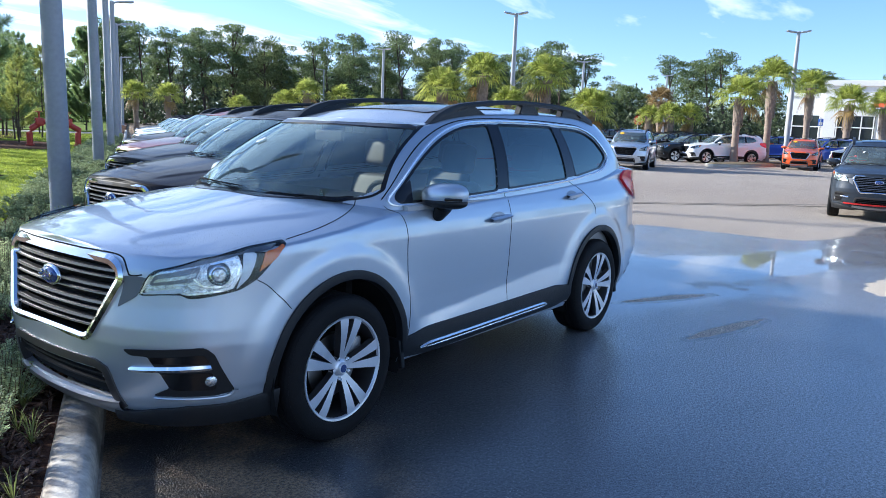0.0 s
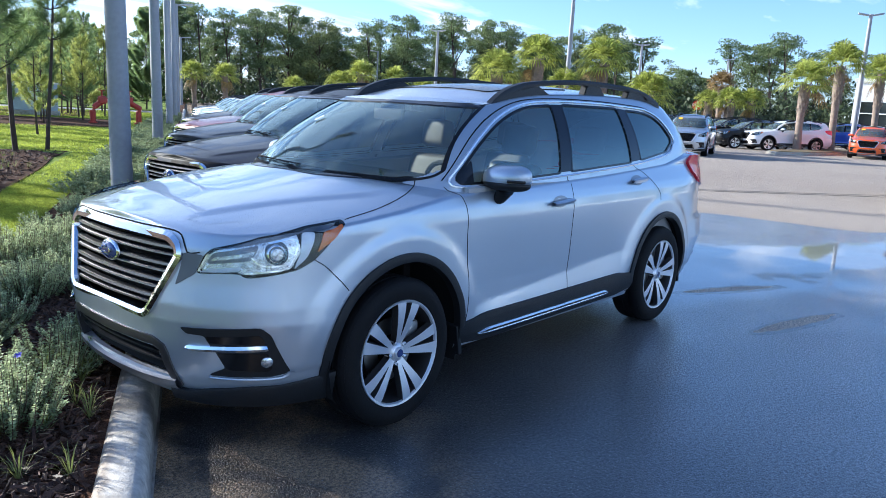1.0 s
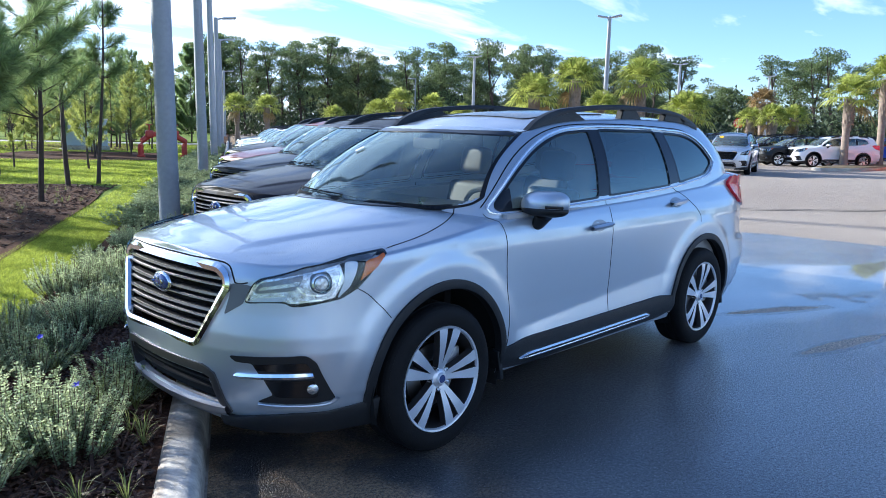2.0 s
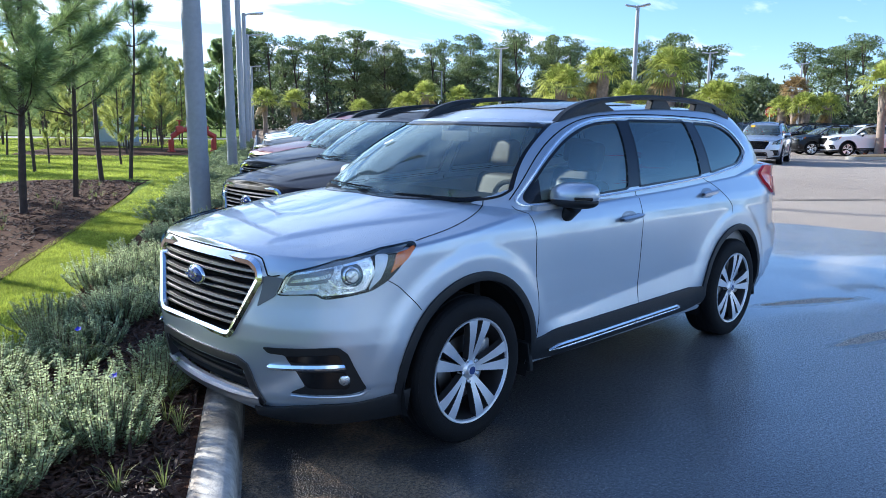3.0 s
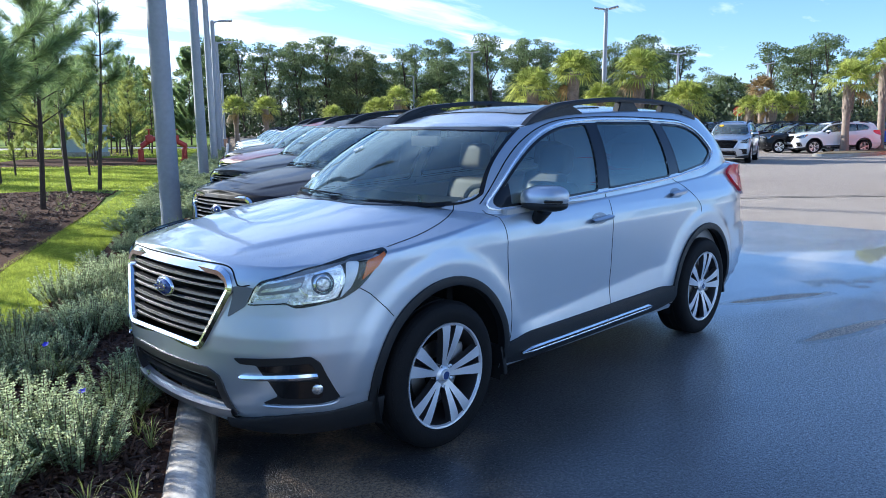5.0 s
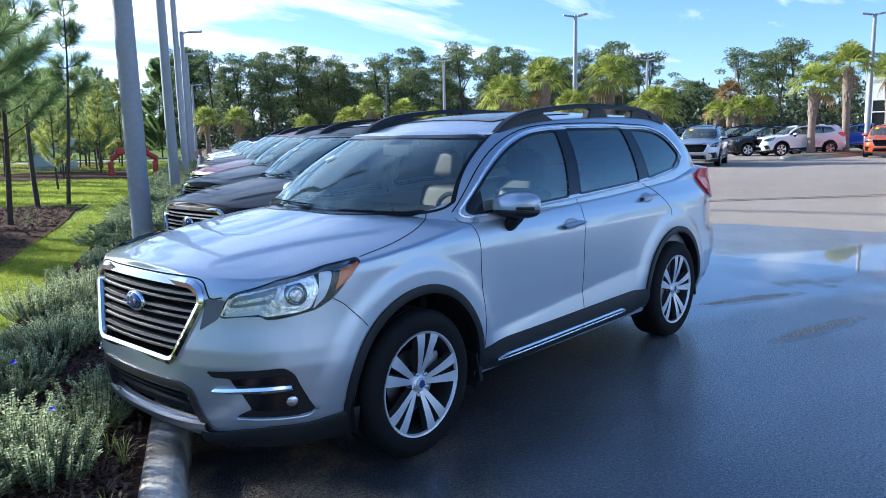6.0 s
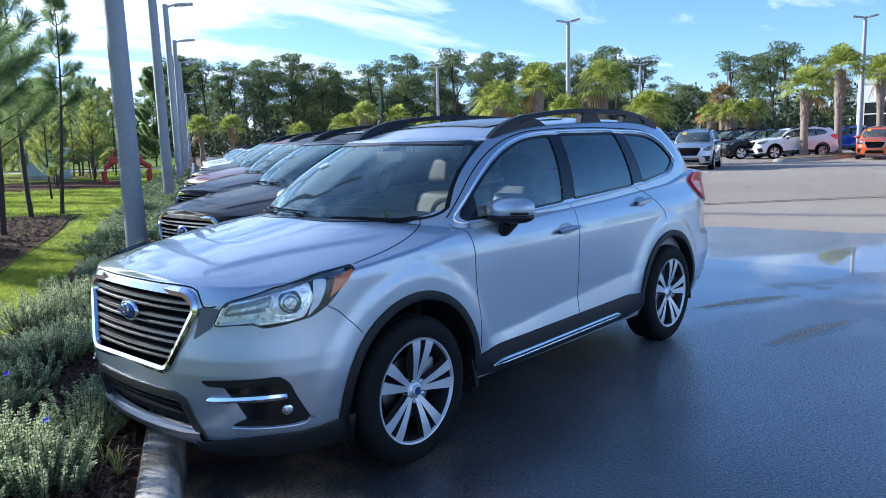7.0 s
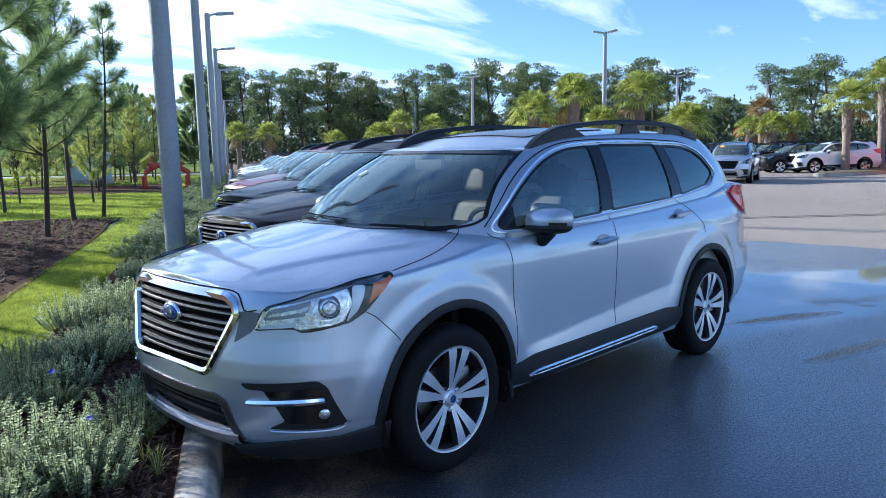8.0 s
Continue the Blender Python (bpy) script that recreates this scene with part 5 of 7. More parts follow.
    for z in (0.40, 0.44):
        part("intake_bar", SKIN.ribbon("F", [(y, z) for y in np.linspace(-0.41, 0.41, 22)], 0.010, -0.012, 0.03), M_PLASTIC, root)
    part("skid_lip", SKIN.ribbon("F", [(y, 0.312 - 0.02 * (1 - (y / 0.45) ** 2)) for y in np.linspace(-0.45, 0.45, 34)], 0.05, 0.020, 0.03, round_top=0.006), M_LIP, root, "satin grey skid plate lip")
    c = catmull(PLAN, 400)
    c = c[(c[:, 1] > 0.415) & (c[:, 0] < -0.36)]
    for side in (-1, 1):
        bm, prev = bmesh.new(), None
        for x, y in c[::2]:
            top = np.interp(x, [-0.92, -0.86, -0.77, -0.63, -0.51, -0.36], [0.285, 0.312, 0.330, 0.332, 0.347, 0.362])
            row = []
            for z, up in ((0.225, 0.002), (0.236, 0.014), (top - 0.012, 0.016), (top, 0.010), (top + 0.002, -0.02)):
                q, nn, _, _ = SKIN.tree.find_nearest(Vector((x, side * y, max(z, 0.24))))
                out = Vector((q.x - 0.3, q.y, 0)).normalized()
                row.append(bm.verts.new(Vector((q.x, q.y, z)) + out * up))
            if prev:
                for k in range(4):
                    bm.faces.new((prev[k], prev[k + 1], row[k + 1], row[k]))
            prev = row
        part("valance", bm, M_PLASTIC, root)
    # rear bumper cladding
    part("rear_cladding", SKIN.ribbon("T", [(y, 0.34) for y in np.linspace(-0.80, 0.80, 30)], 0.22, 0.01, 0.03), M_PLASTIC, root)
    # cabin
    dash = part("dashboard", box_bm(0.50, 1.36, 0.24, (0.66, 0, 1.02), 0.08, 3, rot=Matrix.Rotation(radians(-6), 4, "Y")), M_DASH, root)
    shelf = [(0.105, 0), (0.155, 0.3), (0.29, 0.58), (0.43, 0.69), (0.80, 0.70)]
    bm = bmesh.new()
    f = bm.faces.new([bm.verts.new((x, y, 1.155 - 0.03 * x)) for x, y in shelf + [(x, -y) for x, y in shelf[:0:-1]]])
    r = bmesh.ops.extrude_face_region(bm, geom=[f])
    for v in r["geom"]:
        if isinstance(v, bmesh.types.BMVert):
            v.co.z -= 0.06
    part("dash_top", bm, M_DASH, root)
    bm = bmesh.new()
    rows = []
    for a in np.linspace(0, 2 * math.pi, 29)[:-1]:
        c = Vector((0, math.cos(a) * 0.185, math.sin(a) * 0.185))
        rows.append([bm.verts.new(c + (c.normalized() * math.cos(b) + Vector((1, 0, 0)) * math.sin(b)) * 0.016) for b in np.linspace(0, 2 * math.pi, 9)[:-1]])
    for i in range(28):
        for k in range(8):
            bm.faces.new((rows[i][k], rows[(i + 1) % 28][k], rows[(i + 1) % 28][(k + 1) % 8], rows[i][(k + 1) % 8]))
    box_bm(0.03, 0.34, 0.05, (0.01, 0, 0), 0.01, bm=bm)
    bmesh.ops.transform(bm, matrix=Matrix.Translation((0.98, -0.37, 1.06)) @ Matrix.Rotation(radians(-22), 4, "Y"), verts=bm.verts[:])
    part("steering_wheel", bm, M_DASH, root)
    for sx_, sy_ in ((1.28, -0.37), (1.28, 0.37), (2.22, -0.37), (2.22, 0.37)):
        seat(root, sx_, sy_)
    part("interior_mirror", box_bm(0.03, 0.24, 0.07, (0.80, 0, 1.50), 0.015), M_DASH, root)
    part("camera_housing", box_bm(0.12, 0.34, 0.06, (0.90, 0, 1.555), 0.02), M_DASH, root)
    for yy in (-0.13, 0.13):
        part("camera_eye", box_bm(0.006, 0.05, 0.034, (0.835, yy, 1.545), 0.002), M_WHITE, root)
    part("headliner", box_bm(1.9, 0.9, 0.02, (2.35, 0, 1.60), 0.005), M_LINING, root)
    part("screen_sticker", SKIN.patch("F", [(0.385, 1.440), (0.350, 1.468), (0.315, 1.460), (0.342, 1.432)], 0.006, 0, 0.1), M_WHITE, g)
    return root


def price_sticker():
    """A yellow oval sticker at the top of a windscreen."""
    oval = [(0.40 + 0.10 * math.cos(a), 1.535 + 0.045 * math.sin(a)) for a in np.linspace(0, 2 * math.pi, 18)[:-1]]
    return part("price_sticker", SKIN.patch("F", oval, 0.012, 0, 0.2), M_YELLOW, None)


hero = suv("car", "silver sport utility car with wet bonnet and black roof rails", "silver")

# ---------------------------------------------------------------- ground


def sheet(name, pts, z, mat, label="", kind="structure", depth=0.0):
    bm = bmesh.new()
    f = bm.faces.new([bm.verts.new((x, y, z)) for x, y in pts])
    if depth:
        r = bmesh.ops.extrude_face_region(bm, geom=[f])
        for v in r["geom"]:
            if isinstance(v, bmesh.types.BMVert):
                v.co.z -= depth
    ob = part(name, bm, mat, smooth=False)
    return tagged(ob, label, "", "", kind)


def strip_kerb(name, s0, s1, n0, n1, z, mat, label, depth=0.12):
    pts = [kerb_point(*p) for p in ((s0, n0), (s0, n1), (s1, n1), (s1, n0))]
    return sheet(name, [(p.x, p.y) for p in pts], z, mat, label, depth=depth)


far_edge = 1500
sheet("ground", [(-far_edge, -far_edge), (far_edge, -far_edge), (far_edge, far_edge), (-far_edge, far_edge)], 0.0, M_ASPHALT,
      "asphalt car park, wet and dark near the cars, dry and pale further off")
strip_kerb("planting_bed", -30, 140, -2.12, -0.78, 0.125, M_MULCH, "dark bark mulch bed behind the kerb")
strip_kerb("lawn", -30, 47, -40, -2.10, 0.13, M_SOIL, "mown lawn beyond the planting bed")
strip_kerb("lawn_far", 54, 140, -60, -2.10, 0.13, M_SOIL, "mown lawn beyond the road")
strip_kerb("road", 47, 54, -90, -2.10, 0.06, M_CONCRETE, "pale concrete drive crossing the lawn")


# a thin dark line across the dry paving
jn = [(12.6, 4.85), (13.9, 3.46), (15.75, 1.90), (17.9, 0.35), (19.5, -0.7)]
sheet("joint", [(x, y) for x, y in jn] + [(x + 0.05, y + 0.06) for x, y in jn[::-1]], 0.004, material("dark_line", (0.10, 0.09, 0.08), 0.8, vary=0.3, scale=3), "thin dark line across the dry asphalt")


def bed_shape(s0, s1, n0, n1, seed):
    """A mulch bed with a wavering edge, laid just proud of the lawn."""
    r = rng_of(seed)
    pts = []
    for a in np.linspace(0, 2 * math.pi, 40)[:-1]:
        c, d = math.copysign(abs(math.cos(a)) ** 0.45, math.cos(a)), math.copysign(abs(math.sin(a)) ** 0.45, math.sin(a))
        q = kerb_point((s0 + s1) / 2 + c * (s1 - s0) / 2 + r.normal(0, 0.06), (n0 + n1) / 2 + d * (n1 - n0) / 2 + r.normal(0, 0.05))
        pts.append((q.x, q.y))
    return sheet("mulch_bed", pts, 0.15, M_MULCH, "dark bark mulch round the young pines", depth=0.03)


bed_shape(-6, 14.3, -6.1, -2.84, 3)
bed_shape(25.5, 33, -9.5, -2.9, 4)
bed_shape(35, 45, -12, -5.2, 5)


def kerb():
    """Concrete kerb in three-metre lengths with tooled joints, a rounded nose and a gutter lip."""
    prof = [(-0.835, -0.02), (-0.835, 0.128), (-0.822, 0.146), (-0.80, 0.154), (-0.735, 0.156), (-0.70, 0.150), (-0.675, 0.134), (-0.660, 0.105), (-0.645, 0.0), (-0.645, -0.02)]
    ob = tagged(new("kerb"), "pale concrete kerb, damp and stained", "kerb", "", "structure")
    s, k = -12.0, 0
    while s < 60:
        e = s + 3.0 if s < 30 else s + 30
        bm = bmesh.new()
        rows = []
        steps = 13 if s < 9 else 2
        for t in np.linspace(s + 0.006, e - 0.006, steps):
            rows.append([bm.verts.new(kerb_point(t, n + 0.004 * noise.noise((t * 2.1, n * 6, 0)), z + 0.004 * noise.noise((t * 1.7, n * 9, 4)))) for n, z in prof])
        for r0, r1 in zip(rows, rows[1:]):
            for i in range(len(prof) - 1):
                bm.faces.new((r0[i], r0[i + 1], r1[i + 1], r1[i]))
        bm.faces.new(rows[0]), bm.faces.new(rows[-1][::-1])
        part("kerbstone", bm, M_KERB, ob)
        s = e
    return ob


kerb()
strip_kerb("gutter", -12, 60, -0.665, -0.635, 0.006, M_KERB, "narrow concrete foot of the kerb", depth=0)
bm = bmesh.new()
for a, b in (((13.0, 3.9), (19.5, -1.45)), ((19.5, -1.45), (30, -11))):
    d = (Vector(b) - Vector(a)).normalized()
    q = Vector((-d.y, d.x)) * 0.035
    bm.faces.new([bm.verts.new((*p, 0.004)) for p in (Vector(a) - q, Vector(b) - q, Vector(b) + q, Vector(a) + q)])
tagged(part("tar_seam", bm, M_RUBBER, smooth=False), "narrow dark strip across the dry asphalt", "seam", "", "structure")

# ---------------------------------------------------------------- lamp posts


def lamp_post(height, arms, r0=0.17, r1=0.105, reach=0.35, name="street_lamp", label="", long=0.72, tilt=4):
    """A tapered round pole with flat lamp heads on short arms. arms: compass angles in degrees."""
    ob = new(name)
    n = 14
    bm = tube_bm([(0, 0, height * k / n) for k in range(n + 1)], [r0 + (r1 - r0) * k / n for k in range(n + 1)], 20)
    part("pole", bm, M_POLE, ob)
    part("base", lathe_bm([(r0 + 0.10, -0.1), (r0 + 0.10, 0.02), (r0 + 0.06, 0.06), (r0, 0.07)], 20, "z"), M_POLE, ob)
    part("cap", lathe_bm([(r1, height), (r1 * 0.9, height + 0.04), (0.001, height + 0.06)], 16, "z"), M_POLE, ob)
    for a in arms:
        d = Vector((math.sin(radians(a)), math.cos(radians(a)), 0))
        arm = part("arm", tube_bm([d * (r1 * 0.5) + Vector((0, 0, height - 0.10)), d * (reach * 0.5) + Vector((0, 0, height - 0.02)), d * reach + Vector((0, 0, height + 0.02))], [0.05, 0.045, 0.04], 10), M_POLEMETAL, ob)
        m = Matrix.Translation(d * (reach + long * 0.47) + Vector((0, 0, height + 0.04))) @ Matrix.Rotation(radians(-a), 4, "Z") @ Matrix.Rotation(radians(tilt), 4, "X")
        bm = box_bm(0.34, long, 0.085, (0, 0, 0), 0.03, 3)
        bmesh.ops.transform(bm, matrix=m, verts=bm.verts[:])
        head = part("lamp_head", bm, M_POLEMETAL, ob)
        bm = box_bm(0.26, long * 0.7, 0.01, (0, 0.03, -0.046), 0)
        bmesh.ops.transform(bm, matrix=m, verts=bm.verts[:])
        part("diffuser", bm, M_WHITE, head)
    return tagged(ob, label, "lamp post", "car park lamp posts")


first = lamp_post(6.9, [121], 0.139, 0.111, label="tall grey concrete lamp post in the planting bed")
EYE_S = -4.26
for k in (0, 1, 2, 3, 4, 7):
    lean = (-0.36, -0.60) if k < 3 else (-0.15, -0.25)          # the nearer posts lean a little towards the lawn
    p = kerb_point(EYE_S + 10.9 + 10.75 * k, (-1.325, -1.245, -1.17, -1.14, -1.10, 0, 0, -1.10)[k], 0.12)
    if k:
        copy_thing(first, pose(*p, *lean))
    else:
        first.matrix_basis = pose(*p, *lean)
EYE = Vector((-2.6, -3.43, 0))


def polar(az, d, z=0.0):
    az += 0.34
    return EYE + Vector((math.sin(radians(az)) * d, math.cos(radians(az)) * d, z))


twin = lamp_post(8.0, [160, 340], 0.16, 0.10, reach=0.14, long=0.56, tilt=11, label="tall grey lamp post with two flat heads")
twin.matrix_basis = pose(*polar(57.9, 45))
for az, d in ((48.3, 70), (77.15, 52), (68.9, 90), (63.0, 75)):
    copy_thing(twin, pose(*polar(az, d)))
single = lamp_post(8.0, [300], 0.13, 0.09, label="slender grey lamp post with one flat head")
single.matrix_basis = pose(*polar(44.0, 103))

# ---------------------------------------------------------------- other cars


SMALL = {"camera_housing", "camera_eye", "wheel_nut", "wheel_tag", "grille_wing", "lamp_facet", "spoke_flank", "brake_disc", "brake_caliper", "wheel_well_back", "tread", "badge_star", "handle_cup", "panel_gap", "bonnet_gap", "wiper", "slat_edge",
         "running_light", "lamp_ring", "fog_line", "mirror_band", "mirror_glass", "cushion", "interior_mirror", "steering_wheel", "door_lining", "intake_bar", "hub_cap",
         "window_seal", "mud_flap", "screen_sticker", "roof_seam", "reversing_lens", "brake", "wheel_housing", "bulkhead", "badge", "reflector", "cowl", "fog_strip", "screen_edge"}


def copy_plain(ob, m):
    """A copy for cars far off: without the parts that are too small to be seen there."""
    made = {}
    for o in (ob, *ob.children_recursive):
        kind = o.name.split(".")[0]
        if kind in SMALL and o is not ob:
            continue
        if o.parent in (None,) or o is ob or o.parent in made:
            made[o] = o.copy()
            scene.collection.objects.link(made[o])
            made[o].parent = made.get(o.parent)
            made[o].matrix_parent_inverse = o.matrix_parent_inverse
    made[ob].matrix_basis = m
    return made[ob]


def repainted(src, m, paint, label, scale=1.0, group="", whole=False):
    """The same model of car in another colour at another place."""
    ob = copy_thing(src, m) if whole else copy_plain(src, m)
    ob.scale = (scale, scale, scale) if np.isscalar(scale) else scale
    for o in ob.children_recursive:
        if o.type == "MESH" and o.data.materials and o.data.materials[0] == PAINT["silver"]:
            o.material_slots[0].link = "OBJECT"
            o.material_slots[0].material = PAINT[paint]
    return tagged(ob, label, "car", group)


ROW = [("dark", "dark brown-black sport utility car parked beside the silver one"), ("grey", "grey sport utility car in the parked row"),
       ("maroon", "maroon sport utility car in the parked row"), ("dark", "black sport utility car in the parked row"),
       ("teal", "blue-grey sport utility car in the parked row"), ("silver", "silver sport utility car far along the row"),
       ("white", "white sport utility car far along the row"), ("silver", "silver sport utility car far along the row"),
       ("white", "white sport utility car far along the row"), ("grey", "grey sport utility car far along the row")]
rr = rng_of(5)
BACK = (0.22, 0.34, 0.44, 0.52, 0.60, 0.70, 0.75, 0.80, 0.85, 0.90)          # how far short of the kerb each one stopped
for i, (paint, label) in enumerate(ROW, 1):
    p = KS * (3.2 * i) + Vector((BACK[i - 1] + rr.uniform(-0.03, 0.03), 0.05, 0))
    low = (1, 1, 1) if i < 5 else (0.96, 0.97, 0.86)
    repainted(hero, pose(p.x, p.y, 0, 0, 0, rr.uniform(-0.6, 0.6)), paint, label, low, "angled row of parked cars", i < 3)

LOT = [(66.9, 36, 16, "silver", "silver sport utility car facing the lane"), (71.1, 48, -48, "black", "black crossover car in the far row"),
       (73.05, 48, -42, "white", "white luxury sport utility car beside the palm island"), (78.25, 46, 8, "orange", "bright orange crossover car facing the lane"),
       (82.9, 19.8, 8, "teal", "dark grey crossover car facing the lane"), (76.2, 58, -48, "blue", "bright blue car behind the palm island"),
       (79.7, 53, -40, "blue", "blue car in front of the white building"), (69.6, 52, -48, "dark", "dark car in the second row"),
       (67.4, 54, -48, "teal", "dark blue-grey car in the second row"), (75.3, 64, -48, "grey", "grey car in the second row"),
       (73.9, 57, -48, "grey", "grey car in the second row"), (76.5, 66, -50, "maroon", "maroon car in the second row"),
       (72.3, 63, -48, "silver", "silver car in the third row"), (70.7, 66, -48, "black", "black car in the third row"),
       (68.9, 68, -48, "teal", "blue-grey car in the third row"), (82.2, 50, -30, "white", "white car beside the white building"),
       (66.4, 66, -48, "grey", "grey car in the third row"), (64.9, 64, -48, "dark", "dark car in the third row")]
for az, d, turn, paint, label in LOT:
    sc = 0.95 if paint in ("black", "teal", "orange") else 1.0
    p = polar(az, d) - Matrix.Rotation(radians(turn), 3, "Z") @ Vector((1.5 * sc, 0, 0))
    made = repainted(hero, pose(p.x, p.y, 0, 0, 0, turn), paint, label, sc, "cars across the car park", d < 20)
    if label.startswith(("silver sport", "bright orange", "white car")):
        price_sticker().parent = made
    if made.name.startswith("car") and label.startswith("dark grey crossover"):
        part("bumper_stripe", SKIN.ribbon("F", [(y, 0.36 + 0.02 * abs(y)) for y in np.linspace(-0.62, 0.62, 24)], 0.022, 0.03, 0.0), M_SIGNRED, made, "thin red bumper stripe")
p = polar(22.5, 78, 0.14)
repainted(hero, pose(p.x, p.y, p.z, 0, 0, -60), "red", "red car on the drive beyond the lawn")

# ---------------------------------------------------------------- building and signs


def dealership():
    """A flat-roofed white showroom with a parapet, dark framed windows and square piers."""
    ob = tagged(new("building"), "white flat-roofed showroom with dark framed windows", "building")
    c = polar(79.2, 80)
    turn = Matrix.Translation(c) @ Matrix.Rotation(radians(-85), 4, "Z")
    def put(name, sx_, sy_, sz_, at_, mat, parent=ob, bevel=0.02):
        bm = box_bm(sx_, sy_, sz_, at_, bevel)
        bmesh.ops.transform(bm, matrix=turn, verts=bm.verts[:])
        return part(name, bm, mat, parent, smooth=False)
    # own axes: x along the front, y inwards
    put("wall", 36, 18, 6.6, (18, 9, 3.3), M_STUCCO)
    put("parapet", 36.6, 18.6, 0.5, (18, 9, 6.85), M_STUCCO)
    put("wing", 3.4, 14, 5.7, (-1.7, 8.5, 2.85), M_STUCCO)
    put("wing_coping", 3.6, 14.3, 0.3, (-1.75, 8.5, 5.85), M_STUCCO)
    put("canopy", 24, 1.2, 0.3, (15, -0.6, 4.5), M_STUCCO)
    put("sign_panel", 2.4, 0.12, 1.0, (5.2, -0.08, 4.9), PAINT["orange"])
    for i in range(7):
        x = -1.6 + i * 4.3
        w = put("window", 3.2 if i else 2.6, 0.10, 3.7, (x, -0.06 if i else 1.46, 2.15), M_WINDARK)
        yy = -0.12 if i else 1.40
        for dx in (-1.5, -0.5, 0.5, 1.5) if i else (-1.2, 0, 1.2):
            put("window_frame", 0.10, 0.10, 3.6, (x + dx, yy, 2.15), M_WHITE, w, 0)
        for dz in (0.35, 2.85, 3.95):
            put("window_frame", 3.2 if i else 2.6, 0.12, 0.10, (x, yy - 0.02, dz), M_WHITE, w, 0)
        if i:
            put("pier", 0.5, 0.4, 4.4, (x + 2.1, -0.8, 2.2), M_STUCCO)
    return ob


dealership()
# a wall out of view, added to put a bright streak in the paint
bm = box_bm(46, 0.4, 1.1, (0, 0, 0.55), 0.03)
bmesh.ops.transform(bm, matrix=Matrix.Translation(polar(128, 48)) @ Matrix.Rotation(radians(-128), 4, "Z"), verts=bm.verts[:])
tagged(part("wall_south", bm, M_STUCCO, smooth=False), "unseen low white wall added for the car paint to reflect", "wall", "", "structure")


def sign_post(at_, face, height, round_sign):
    ob = new("stop_sign" if round_sign else "parking_sign")
    part("post", tube_bm([(0, 0, 0), (0, 0, height)], 0.03, 8), M_POLEMETAL, ob)
    if round_sign:
        bm = bmesh.new()
        a = [bm.verts.new((0, 0.38 * math.cos(radians(22.5 + 45 * k)), height - 0.3 + 0.38 * math.sin(radians(22.5 + 45 * k)))) for k in range(8)]
        f = bm.faces.new(a)
        r = bmesh.ops.extrude_face_region(bm, geom=[f])
        for v in r["geom"]:
            if isinstance(v, bmesh.types.BMVert):
                v.co.x -= 0.02
        part("plate", bm, M_SIGNRED, ob, smooth=False)
        cu = bpy.data.curves.new("word", "FONT")
        cu.body, cu.size, cu.align_x, cu.align_y = "STOP", 0.30, "CENTER", "CENTER"
        cu.extrude = 0.002
        cu.materials.append(M_WHITE)
        tx = new("lettering", cu)
        tx.parent = ob
        tx.matrix_basis = Matrix.Translation((-0.026, 0, height - 0.3)) @ Euler((radians(90), 0, radians(-90))).to_matrix().to_4x4()
    else:
        p = part("plate", box_bm(0.03, 0.30, 0.45, (0, 0, height - 0.25), 0.01), M_SIGNBLUE, ob)
        part("plate_band", box_bm(0.006, 0.22, 0.2, (-0.02, 0, height - 0.32), 0), M_WHITE, p)
    ob.matrix_basis = pose(*at_, 0, 0, face)
    return ob


tagged(sign_post(polar(67.15, 62), 15, 2.85, True), "red octagonal stop sign on a steel post", "sign")
for az, d in ((75.9, 53), (79.1, 56)):
    tagged(sign_post(polar(az, d), 10, 3.0, False), "blue and white parking sign on a post", "sign", "parking signs")

# palm island
isl = [polar(a, d) for a, d in ((72.0, 42), (72.6, 41.4), (74.5, 43), (77.0, 48), (79.5, 56), (79.0, 58), (76.5, 52), (74.0, 47), (72.4, 44))]
sheet("island_kerb", [(p.x, p.y) for p in isl], 0.15, M_CONCRETE, "pale kerb of the palm island", depth=0.16)
ctr = sum(isl, Vector()) / len(isl)
sheet("island", [(ctr.x + (p.x - ctr.x) * 0.95, ctr.y + (p.y - ctr.y) * 0.93) for p in isl], 0.18, material("dry_island_grass", (0.16, 0.12, 0.06), 0.9, vary=0.35, scale=2, bump=0.8, bump_scale=30), "dry brown grass on the palm island", depth=0.04)


def backflow():
    """Red painted pipework that rises, bends and returns to the ground, beside the drive."""
    ob = tagged(new("water_backflow_pipes"), "red painted backflow pipes standing on the mulch", "pipework")
    for off in (0.0, 1.7):
        part("riser", tube_bm([(off, 0, 0), (off, 0, 0.5), (off + 0.05, 0, 0.64), (off + (0.35 if off == 0 else -0.35), 0, 0.86)], [0.11, 0.11, 0.11, 0.11], 14), M_REDPIPE, ob)
        part("flange", lathe_bm([(0.17, -0.0), (0.17, 0.05), (0.11, 0.05)], 16, "z", at=(off, 0, 0.02)), M_REDPIPE, ob)
        x = off + (0.35 if off == 0 else -0.35)
        part("valve_body", box_bm(0.3, 0.26, 0.3, (x, 0, 0.92), 0.06, 3), M_REDPIPE, ob)
        part("valve_stem", tube_bm([(x, 0, 0.95), (x, 0, 1.3)], 0.035, 8), M_REDPIPE, ob)
        bm = lathe_bm([(0.12, 1.28), (0.14, 1.295), (0.12, 1.31)], 18, "z", at=(x, 0, 0))
        part("hand_wheel", bm, M_REDPIPE, ob)
    part("cross_pipe", tube_bm([(0.35, 0, 0.92), (1.35, 0, 0.92)], 0.10, 14), M_REDPIPE, ob)
    ob.matrix_basis = pose(11.3, 26.6, 0.14, 0, 0, -16)
    return ob


backflow()


